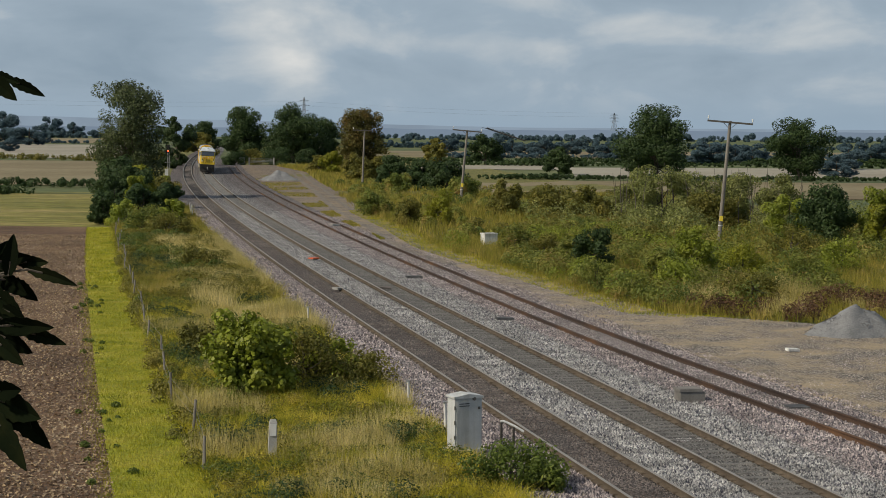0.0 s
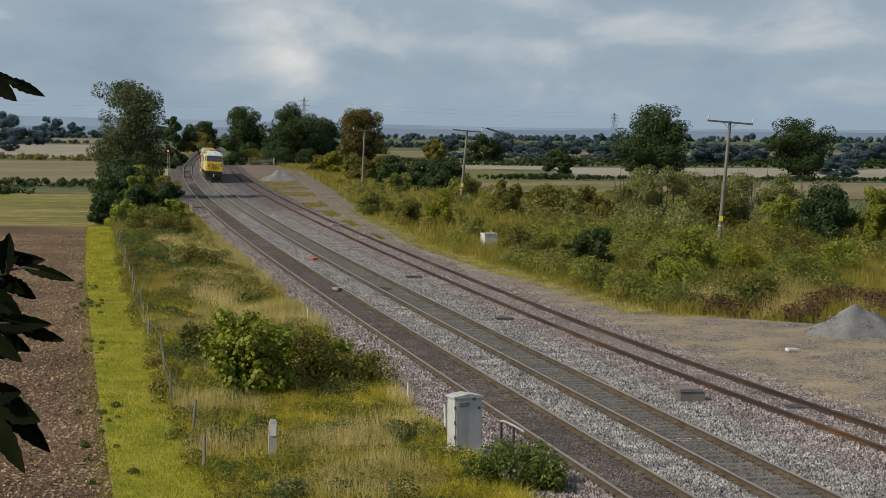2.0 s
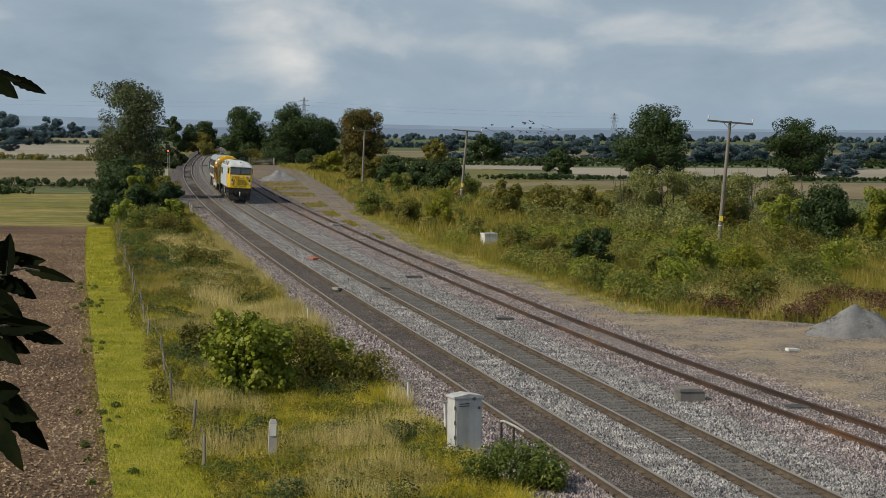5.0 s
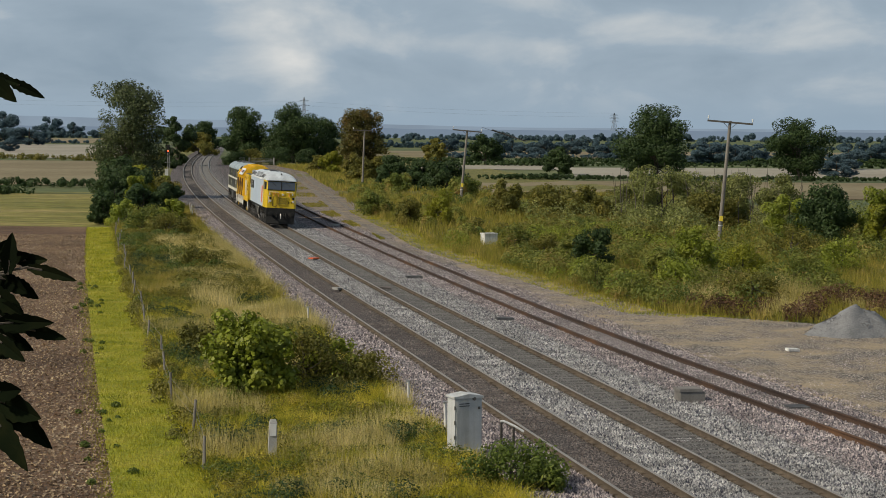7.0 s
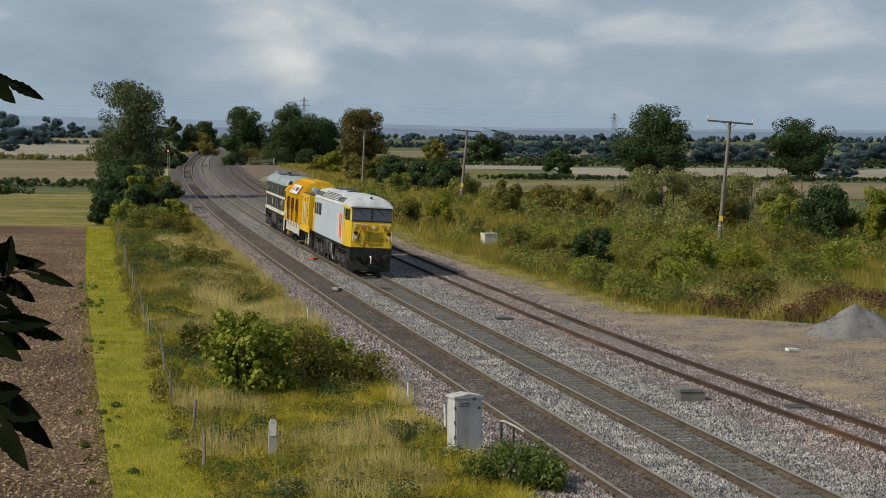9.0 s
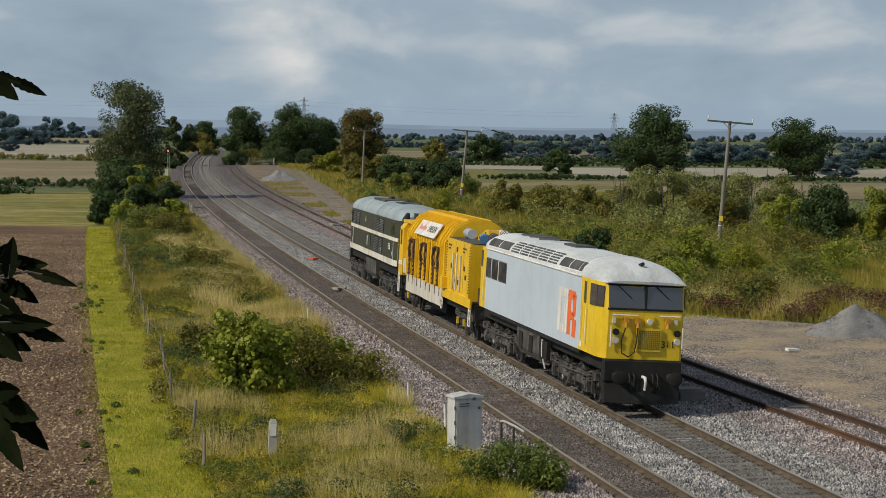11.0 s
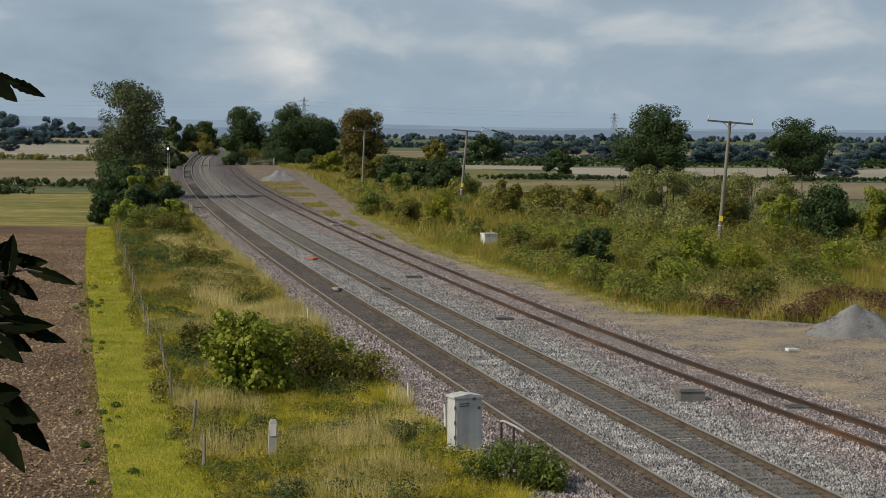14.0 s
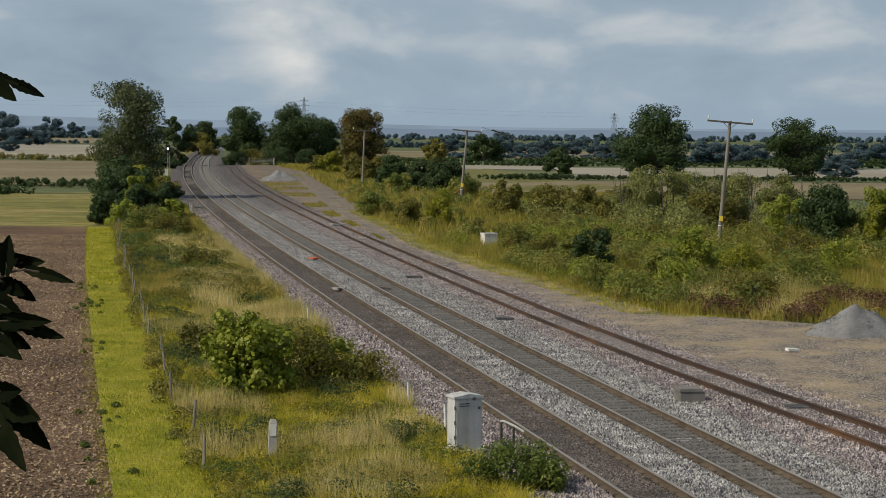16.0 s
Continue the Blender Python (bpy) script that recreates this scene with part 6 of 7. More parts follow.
def make_case():
    T = tagged(new("relay_cabinet"), "weathered pale grey steel relay cabinet standing at the verge edge", "equipment cabinet")
    w, d, h = 0.40, 0.25, 1.46
    bm = bmesh.new()
    box(bm, -w, w, -d, d, 0.06, h)
    part("body", bm, M["case_paint"], T, bevel=0.015)
    bm = bmesh.new()
    loft(bm, [[(-w - 0.04, y, h), (w + 0.04, y, h), (w + 0.04, y, h + 0.05), (0, y, h + 0.12), (-w - 0.04, y, h + 0.05)] for y in (-d - 0.05, d + 0.05)])
    part("lid", bm, M["case_paint"], T, "shallow pitched lid", bevel=0.012)
    one_box("door", T, M["case_paint"], -w + 0.05, w - 0.05, -d - 0.02, -d + 0.005, 0.12, h - 0.05, "flush steel door", 0.008)
    for z in (1.24, 1.30):
        # Dark strips on the door paint in the slots' shade.
        one_box("vent_slot", T, M["soot_and_shade"], -0.28, 0.02, -d - 0.027, -d - 0.02, z, z + 0.022)
    one_box("hasp", T, M["grime"], 0.27, 0.33, -d - 0.06, -d - 0.02, 1.15, 1.22, bevel=0.006)
    disc("top_lamp", T, M["grime"], (0.16, -d - 0.03, h - 0.02), (0, 1, 0), 0.05, 0.05, 12)
    for z in (0.35, 0.75, 1.15):
        one_box("hinge", T, M["grime"], -w - 0.012, -w + 0.01, -d - 0.02, -d + 0.04, z, z + 0.10)
    one_box("plinth", T, M["concrete"], -w - 0.08, w + 0.08, -d - 0.08, d + 0.08, -0.15, 0.06, "rough concrete plinth", 0.02)
    return T


case = make_case()
case.matrix_basis = pose(0.62, 52.1, -0.06, 0, 0, 24)


def make_handrail():
    T = tagged(new("handrail"), "short galvanised tube handrail beside the track", "railing")
    for x in (0.0, 0.34):
        pipe("post", T, M["pole_dark"], [(x, 0, -0.3), (x, 0, 0.88 - x * 0.3)], 0.035)
    pipe("top_rail", T, M["case_paint"], [(-0.03, 0, 0.90), (0.06, 0, 0.92), (0.36, 0.0, 0.80), (0.62, 0.0, 0.66)], 0.032, 8, "pale worn top rail")
    pipe("mid_rail", T, M["galv"], [(0.0, 0, 0.25), (0.34, 0, 0.2)], 0.022)
    return T


make_handrail().matrix_basis = pose(1.60, 51.3, -0.05, 0, 0, -15)


def make_marker():
    T = tagged(new("marker_post"), "short pale concrete marker post in the grass", "marker post")
    bm = bmesh.new()
    loft(bm, [[(-r, -r, z), (r, -r, z), (r, r, z), (-r, r, z)] for z, r in ((-0.4, 0.11), (0.75, 0.10), (0.82, 0.075))])
    part("post", bm, M["concrete"], T, bevel=0.012)
    one_box("plate", T, M["white_paint"], -0.08, 0.08, -0.125, -0.10, 0.40, 0.72, "plain white plate")
    return T


make_marker().matrix_basis = pose(-4.52, 50.9, 0.1, 0, 2, 10)


def make_pole(height, bands=True, lean=0.0):
    """A telegraph pole with a single cross arm, insulators and braces."""
    T = tagged(new("telegraph_pole"), "leaning grey wooden telegraph pole with one dark cross arm", "pole", "telegraph poles")
    bm = bmesh.new()
    tube(bm, [(0, 0, -0.6), (0, 0, height * 0.5), (0, 0, height)], [0.165, 0.14, 0.11], 12)
    part("post", bm, M["pole_wood"], T, smooth=True)
    z = height - 0.18
    one_box("cross_arm", T, M["arm_wood"], -1.72, 1.72, -0.20, -0.09, z, z + 0.14, "dark timber cross arm", 0.012)
    for x in (-1.66, 1.66):
        bm = bmesh.new()
        tube(bm, [(x, -0.14, z + 0.12), (x, -0.14, z + 0.30)], 0.018, 6)
        tube(bm, [(x, -0.14, z + 0.26), (x, -0.14, z + 0.34), (x, -0.14, z + 0.42), (x, -0.14, z + 0.46)], [0.075, 0.05, 0.065, 0.03], 10)
        part("insulator", bm, M["porcelain"], T, "white porcelain insulator", smooth=True)
    for x in (-0.5, 0.5):
        pipe("brace", T, M["grime"], [(x, -0.15, z + 0.02), (0, -0.13, z - 0.45)], 0.018, 6)
    if bands:
        one_box("warning_plate", T, M["sign_yellow"], -0.13, 0.13, -0.19, -0.145, 1.95, 2.35, "small yellow warning plate", 0.01)
        disc("band", T, M["white_paint"], (0, 0, 1.6), (0, 0, 1), 0.17, 0.08, 14, "white painted band")
    return T


for x, y, h, l in ((20.9, 145.9, 9.55, 4.9), (2.0, 225.1, 8.6, 5.4), (-12.0, 284.8, 8.4, 2.4), (-40.0, 467, 8.2, 0.9), (-33.6, 490, 8.2, 3.2)):
    make_pole(h, y < 240).matrix_basis = pose(x, y, -0.2, 0, l - 0.4, -2)

def make_block(w, d, h):
    T = tagged(new("storage_box"), "white painted box at the foot of the scrub", "box")
    one_box("body", T, M["white_paint"], -w / 2, w / 2, -d / 2, d / 2, 0, h, bevel=0.03)
    one_box("lid", T, M["white_paint"], -w / 2 - 0.03, w / 2 + 0.03, -d / 2 - 0.03, d / 2 + 0.03, h, h + 0.08, "flat white lid", 0.02)
    return T


make_block(1.05, 0.8, 0.80).matrix_basis = pose(3.5, 146.3, -0.19, 0, 0, 22)


def make_heap(w, d, h, label, seed, category="heap"):
    T = tagged(new("stone_heap"), label, category)
    v, f = [], []
    n, r = 40, 16
    for j in range(r + 1):
        q = j / r
        for i in range(n):
            a = 2 * math.pi * i / n
            k = 1 + 0.35 * noise.noise(Vector((math.cos(a) * 1.3, math.sin(a) * 1.3, seed)))
            x, y = math.cos(a) * w / 2 * q * k, math.sin(a) * d / 2 * q * k
            z = h * (1 - q ** 1.3) ** 1.1 * (1 + 0.5 * noise.noise(Vector((x * 0.8, y * 0.8, seed + 4)))) + 0.10 * noise.noise(Vector((x * 2.5, y * 2.5, seed))) + 0.05 * noise.noise(Vector((x * 6, y * 6, seed)))
            v.append((x, y, z - 0.05))
    for j in range(r):
        for i in range(n):
            f.append((j * n + i, j * n + (i + 1) % n, (j + 1) * n + (i + 1) % n, (j + 1) * n + i))
    ob = new("mound", mesh_np("mound", v, f, M["dusty_stone"], True))
    ob.parent = T
    c = RNG.normal(size=(900, 3)) * np.array([w * 0.26, d * 0.26, 0])
    q = np.hypot(c[:, 0] / (w / 2), c[:, 1] / (d / 2))
    c[:, 2] = np.maximum(0, h * (1 - q ** 1.15)) + 0.01
    s = RNG.uniform(0.015, 0.04, (900, 1, 1))
    tet = np.array([(1, 1, 1), (-1, -1, 1), (-1, 1, -1), (1, -1, -1)]) * 0.6
    vv = (c[:, None, :] + tet[None] * s * RNG.uniform(0.6, 1.2, (900, 4, 3))).reshape(-1, 3)
    base = np.arange(900)[:, None] * 4
    ff = np.concatenate([base + np.array(t) for t in ((0, 1, 2), (0, 3, 1), (0, 2, 3), (1, 3, 2))])
    ob = new("stone_scatter", mesh_np("stone_scatter", vv, ff, M["stone_grimy"]))
    ob.parent = T
    tagged(ob, kind="stuff")
    return T


M["stone_bits"] = surface("stone_bits", [(0.172, 0.169, 0.167), (0.275, 0.269, 0.268), (0.401, 0.394, 0.392)], 0.8, 0.9, island=0.85, warm=(1.0, 0.95))
M["stone_pink"] = surface("stone_bits_pink", [(0.189, 0.159, 0.158), (0.284, 0.244, 0.242), (0.405, 0.357, 0.356)], 0.8, 0.9, island=0.85, warm=(1.0, 0.95))
M["stone_dark"] = surface("stone_bits_dark", [(0.079, 0.063, 0.058), (0.144, 0.119, 0.109), (0.259, 0.223, 0.210)], 0.8, 0.9, island=0.45, warm=(1.0, 0.95))
M["stone_grimy"] = surface("stone_bits_grimy", [(0.111, 0.104, 0.099), (0.170, 0.160, 0.153), (0.246, 0.235, 0.226)], 0.8, 0.9, island=0.45, warm=(1.0, 0.95))
make_heap(4.8, 3.3, 1.28, "grey heap of stone dust at the edge of the yard", 2.0).matrix_basis = pose(18.0, 83.2, -0.16)
make_heap(7.5, 5.0, 1.5, "low heap of dark stone at the far yard", 6.0).matrix_basis = pose(-26.5, 313, -0.16)


def make_pit(name, w, d, h, label, lid="soot_and_shade"):
    T = tagged(new(name), label, "drain cover")
    bm = bmesh.new()
    for x0, x1, y0, y1 in ((-w, w, -d, -d + 0.12), (-w, w, d - 0.12, d), (-w, -w + 0.12, -d + 0.12, d - 0.12), (w - 0.12, w, -d + 0.12, d - 0.12)):
        box(bm, x0, x1, y0, y1, -0.1, h)
    part("rim", bm, M["concrete_old"], T, bevel=0.015)
    # Default near-black lid stands in for the shade of an open pit.
    one_box("lid", T, M[lid], -w - 0.05, w * 0.7, -d - 0.03, d * 0.8, h, h + 0.09, "thick slab lid", 0.015)
    # Solid dark block in place of the hole's inner shade.
    one_box("opening", T, M["soot_and_shade"], -w + 0.12, w - 0.12, -d + 0.12, d - 0.12, -0.1, h - 0.05, "dark block standing for the shaded opening")
    return T


make_pit("catch_pit", 0.42, 0.36, 0.30, "square concrete catch pit with its lid shifted, beside the siding", "concrete_old").matrix_basis = pose(8.15, 62.9, -0.15, 0, 0, 10)
make_pit("catch_pit", 0.42, 0.35, 0.03, "sunken concrete pit cover in the ballast").matrix_basis = pose(2.95, 89.0, -0.185, 0, 0, 10)
make_pit("catch_pit", 0.50, 0.35, 0.03, "sunken concrete pit cover beside the line").matrix_basis = pose(-1.6, 113.5, -0.185, 0, 0, 10)
make_pit("cable_chamber", 0.35, 0.35, 0.03, "small pit cover by the siding rail").matrix_basis = pose(11.45, 61.3, -0.215, 0, 0, 10)


def make_signal():
    T = tagged(new("colour_light_signal"), "railway colour light signal with a lit lamp by the bend", "signal")
    pipe("post", T, M["galv"], [(0, 0, -0.3), (0, 0, 4.2)], 0.08)
    one_box("signal_head", T, M["black"], -0.26, 0.26, -0.12, 0.10, 4.1, 5.3, "black signal head", 0.03)
    one_box("backboard", T, M["black"], -0.42, 0.42, 0.02, 0.05, 3.95, 5.45, "black backboard")
    disc("red_lamp", T, M["signal_red"], (0.05, -0.15, 4.42), (0, 1, 0), 0.17, 0.06, 14, "lit red lamp")
    disc("clear_lamp", T, M["signal_clear"], (0.05, -0.15, 4.80), (0, 1, 0), 0.17, 0.06, 14, "lit pale lamp")
    # Added plate, not a real part: its slide imitates the lamps switching.
    bm = bmesh.new()
    box(bm, -0.22, 0.22, -0.015, 0.015, -0.19, 0.19)
    part("shutter", bm, M["black"], T, "added black plate hiding the lamp that is off", pose(0.05, -0.21, 4.80), bevel=0.004)
    one_box("cabinet", T, M["case_paint"], -0.5, 0.1, -0.4, 0.0, 0.0, 1.3, "pale location box", 0.02)
    one_box("platform", T, M["galv"], -0.5, 0.5, -0.4, 0.4, 2.4, 2.46)
    pipe("ladder", T, M["galv"], [(0.35, -0.2, -0.2), (0.3, -0.1, 4.2)], 0.04)
    return T


signal = make_signal()
signal.matrix_basis = pose(-47.8, 334, -0.2)


def make_pylon(height):
    """A lattice transmission tower: four legs, crossed bracing, three pairs of arms."""
    T = tagged(new("transmission_tower"), "distant grey lattice electricity pylon", "pylon", "pylons")
    bm = bmesh.new()
    lev = [(0, 4.2), (0.2, 3.2), (0.4, 2.3), (0.58, 1.6), (0.72, 1.2), (0.86, 1.0), (1.0, 0.25)]
    for sx, sy in ((-1, -1), (1, -1), (1, 1), (-1, 1)):
        tube(bm, [(sx * w, sy * w, height * q) for q, w in lev], 0.22, 4)
    for (q0, w0), (q1, w1) in zip(lev, lev[1:]):
        for s in (-1, 1):
            tube(bm, [(-w0, s * w0, height * q0), (w1, s * w1, height * q1)], 0.13, 4)
            tube(bm, [(w0, s * w0, height * q0), (-w1, s * w1, height * q1)], 0.13, 4)
    part("tower", bm, M["pylon_steel"], T)
    for q, w in ((0.62, 6.0), (0.76, 7.0), (0.90, 5.5)):
        bm = bmesh.new()
        tube(bm, [(-w, 0, height * q), (0, 0, height * q + 1.4), (w, 0, height * q)], 0.16, 4)
        tube(bm, [(-w, 0, height * q), (w, 0, height * q)], 0.16, 4)
        part("cross_arm", bm, M["pylon_steel"], T)
    return T


M["pylon_steel"] = surface("pylon_steel", [(0.20, 0.22, 0.25), (0.26, 0.28, 0.31)], 0.5, 0.7, 0.2)
make_pylon(28).matrix_basis = pose(0.0883 * 2500, 2500, -0.3, 0, 0, 20)
make_pylon(43).matrix_basis = pose(-0.0725 * 2300, 2300, -0.3, 0, 0, 20)

M["line_wire"] = surface("line_wire", [(0.20, 0.22, 0.24), (0.26, 0.28, 0.30)], 0.5, 0.6, 0.2)


def make_power_line(a, b, sag, label):
    """Two slack conductors between two towers."""
    T = tagged(new("power_line"), label, "power line", "power lines")
    for dz, dy in ((0, -6), (5, 6)):
        bm = bmesh.new()
        pts = []
        for i in range(21):
            f = i / 20
            p = Vector(a).lerp(Vector(b), f)
            pts.append((p.x, p.y + dy, p.z + dz - 4 * sag * f * (1 - f)))
        tube(bm, pts, 0.045, 4)
        part("conductor", bm, M["line_wire"], T)
    return T


make_power_line((-0.0725 * 2300, 2300, 32.5), (-700, 2200, 36), 4, "faint power conductors strung out to the west")
make_power_line((-0.0725 * 2300, 2300, 32.5), (0.0883 * 2500, 2500, 22.5), 3, "faint power conductors strung between two pylons")

# gate and pale barrier at the far yard
def make_gate():
    T = tagged(new("field_gate"), "grey metal gate at the end of the yard", "gate")
    for x in (0, 5.5):
        one_box("gate_post", T, M["concrete"], x - 0.15, x + 0.15, -0.12, 0.12, -0.2, 1.5, bevel=0.02)
    for z in (0.3, 0.6, 0.9, 1.2):
        pipe("rail_bar", T, M["galv"], [(0, 0, z), (5.5, 0, z)], 0.04)
    pipe("brace", T, M["galv"], [(0, 0, 0.3), (5.5, 0, 1.2)], 0.03)
    one_box("block", T, M["concrete"], -2.2, -1.0, -0.4, 0.4, -0.2, 1.5, "pale concrete block", 0.05)
    return T


make_gate().matrix_basis = pose(-43.6, 432, 0.0, 0, 0, 5)

# broken fence between mown strip and verge: posts, with a slack wire
def make_fence():
    T = tagged(new("wire_fence"), "old leaning timber and wire boundary fence in the grass", "fence")
    tops = []
    for i in range(20):
        y = 52 + i * 6.1
        p = beside(y, -13.9 + 0.15 * math.sin(i * 2.1))
        lean = Vector((0.10 * math.sin(i * 1.7), 0.1 * math.cos(i * 2.3), 0))
        bm = bmesh.new()
        tube(bm, [(p.x, p.y, -0.4), (p.x + lean.x, p.y + lean.y, 0.72 + 0.1 * math.sin(i))], [0.045, 0.04], 7)
        part("post", bm, M["pole_wood"], T, smooth=True)
        tops.append((p.x + lean.x, p.y + lean.y))
    for z in (0.3, 0.62):
        bm = bmesh.new()
        tube(bm, [(x, y, z - 0.03 * (i % 2)) for i, (x, y) in enumerate(tops)], 0.004, 4)
        part("wire", bm, M["galv"], T)
    return T


make_fence()

# short posts and troughing by the line
def make_peg(x, y, h, label="white marker peg beside the track"):
    T = tagged(new("marker_peg"), label, "marker peg", "track pegs")
    bm = bmesh.new()
    tube(bm, [(0, 0, -0.3), (0, 0, h)], 0.045, 8)
    part("stake", bm, M["white_paint"], T, smooth=True)
    one_box("cap", T, M["galv"], -0.06, 0.06, -0.06, 0.06, h, h + 0.03)
    T.matrix_basis = pose(x, y, -0.15, 3, -2, 0)


for y, off, h in ((57.5, -6.4, 0.8), (63, -6.5, 0.7), (72, -6.6, 0.6), (88, -6.6, 0.7), (195, -6.4, 1.1), (188, -6.5, 1.2)):
    p = beside(y, off)
    make_peg(p.x, p.y, h)

# scraps lying about
def make_scrap(x, y, w, d, h, turn, mat, label, name="loose_slab"):
    T = tagged(new(name), label, "debris")
    one_box("slab", T, M[mat], -w / 2, w / 2, -d / 2, d / 2, -0.02, h, bevel=0.01)
    T.matrix_basis = pose(x, y, -0.09, 4, 3, turn)


make_scrap(14.0, 76.6, 0.5, 0.3, 0.08, 20, "white_paint", "white scrap lying on the yard gravel", "scrap_board")
make_scrap(-5.6, 104.0, 0.9, 0.35, 0.10, 60, "concrete", "pale slab left between the rails")
make_scrap(-3.2, 104.8, 0.7, 0.4, 0.08, 10, "sleeper_wood", "short timber offcut beside the rail")
make_scrap(-8.6, 128.0, 1.4, 0.3, 0.06, 75, "orange", "orange cable cover lying by the rail", "cable_cover")
make_scrap(-9.6, 171.0, 0.8, 0.5, 0.12, 30, "concrete", "pale stone block by the yard edge")


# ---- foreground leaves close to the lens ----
# Nearly black base colour: the shade over these leaves is put in here.
M["near_leaf_shaded"] = surface("near_leaf_shaded", [(0.005, 0.008, 0.004), (0.010, 0.015, 0.006), (0.024, 0.026, 0.009)], 6.0, 0.95, island=0.3, each=0.2, thin=0.10, spec=0.05)


def edge_point(px, py, d=4.0):
    """A place d metres out along the view, by shares of the picture's width from its centre."""
    return VIEW @ Vector((px * 2 * math.tan(radians(FOV / 2)) * d, py * 2 * math.tan(radians(FOV / 2)) * d, -d))


def leaf_blade(bm, a, b, width, lobes=0.13, thick=0.0015):
    """A pointed leaf with a notched edge, folded along its midrib, from stalk a to tip b."""
    a, b = Vector(a), Vector(b)
    d = b - a
    side = d.cross(Vector((0, 1, 0))).normalized()
    out = Vector((0, -1, 0))
    n = 11
    rows = []
    for k in range(n + 1):
        u = k / n
        w = width * 0.5 * math.sin(math.pi * min(1, 0.06 + 0.94 * u) ** 0.8) ** 0.8 * (1 + lobes * math.cos(k * 3.0))
        c = a + d * u - Vector((0, 0, 0.10 * d.length * u * u))
        rows.append((c + side * w + out * w * 0.5, c, c - side * w + out * w * 0.35))
    front = [[bm.verts.new(p) for p in r] for r in rows]
    back = [[bm.verts.new(p + Vector((0, thick * 2, 0))) for p in r] for r in rows]
    for k in range(n):
        for j in range(2):
            bm.faces.new((front[k][j], front[k][j + 1], front[k + 1][j + 1], front[k + 1][j]))
            bm.faces.new((back[k + 1][j], back[k + 1][j + 1], back[k][j + 1], back[k][j]))
        for j in (0, 2):
            bm.faces.new((front[k][j], front[k + 1][j], back[k + 1][j], back[k][j]))


def twig(root, leaves, label, depth=4.0):
    """A twig with its leaves. Places are shares of the view's breadth and height from its upper left; root is where it leaves the bough."""
    share = lambda x, y, dd=0.0: edge_point(x - 0.5, 0.28125 - y, depth + dd)
    o = share(*root)
    T = tagged(new("leafy_twig"), label, "twig", "twigs near the camera")
    T.matrix_basis = Matrix.Translation(o)
    unit_w = 2 * math.tan(radians(FOV / 2)) * depth
    for k, (x0, y0, x1, y1, w) in enumerate(leaves):
        a, b = share(x0, y0, 0.03 * (k % 3)) - o, share(x1, y1, 0.03 * (k % 3) - 0.02 * (k % 2)) - o
        pipe("stalk", T, M["bark"], [Vector((0, 0, 0)), a * 0.5 + Vector((0, 0.01, 0.004)), a, a.lerp(b, 0.3)], 0.0028, 5)
        bm = bmesh.new()
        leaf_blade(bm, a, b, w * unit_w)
        part("leaf", bm, M["near_leaf_shaded"], T, smooth=True)
    return T


twigs = [
    twig((-0.030, 0.082), [(-0.012, 0.086, 0.019, 0.110, 0.020), (-0.010, 0.084, 0.022, 0.090, 0.012), (0.010, 0.090, 0.051, 0.105, 0.013)], "dark leaf tips of an overhanging branch"),
    twig((-0.030, 0.320), [(0.008, 0.312, 0.013, 0.260, 0.018), (0.018, 0.298, 0.053, 0.293, 0.015), (0.010, 0.318, 0.042, 0.337, 0.018), (0.030, 0.305, 0.086, 0.316, 0.014), (-0.008, 0.300, 0.006, 0.270, 0.016), (-0.010, 0.310, 0.030, 0.330, 0.022), (-0.012, 0.330, 0.026, 0.356, 0.024), (-0.010, 0.300, 0.034, 0.285, 0.018), (-0.012, 0.335, 0.012, 0.345, 0.026)], "dark green leaves of a twig close by"),
    twig((-0.030, 0.372), [(-0.006, 0.366, 0.060, 0.360, 0.020), (0.024, 0.372, 0.074, 0.380, 0.016), (-0.008, 0.374, 0.036, 0.392, 0.022), (-0.010, 0.380, 0.026, 0.405, 0.020), (-0.010, 0.352, 0.028, 0.372, 0.026), (-0.012, 0.386, 0.008, 0.402, 0.020), (0.000, 0.345, 0.030, 0.362, 0.020)], "dark green leaves of a drooping twig"),
    twig((-0.030, 0.440), [(-0.010, 0.442, 0.024, 0.436, 0.024), (-0.012, 0.448, 0.046, 0.466, 0.034), (0.006, 0.456, 0.058, 0.500, 0.026), (-0.012, 0.462, 0.030, 0.524, 0.026), (-0.012, 0.450, 0.036, 0.478, 0.036), (-0.014, 0.470, 0.010, 0.496, 0.026)], "large dark leaves hanging close by"),
]


def make_sapling():
    """The stem that carries the twigs, just outside the view."""
    T = tagged(new("sapling"), "slender dark sapling beside the viewpoint", "tree")
    up = [edge_point(-0.60, 0.28125 - v, 4.0) for v in (0.56, 0.45, 0.37, 0.32, 0.08, -0.1)]
    foot = Vector((up[0].x - 0.15, up[0].y + 0.1, -0.4))
    bm = bmesh.new()
    tube(bm, [foot, foot.lerp(up[0], 0.5) + Vector((0.05, 0, 0)), *up], [0.06, 0.05, 0.035, 0.03, 0.028, 0.024, 0.016, 0.008], 9)
    part("trunk", bm, M["bark"], T, smooth=True)
    for t_, start in zip(twigs, (up[4], up[3], up[2], up[1])):
        pipe("limb", T, M["bark"], [start, start.lerp(t_.matrix_basis.translation, 0.6) + Vector((0, 0, 0.01)), t_.matrix_basis.translation], 0.006, 6)
    return T


make_sapling()


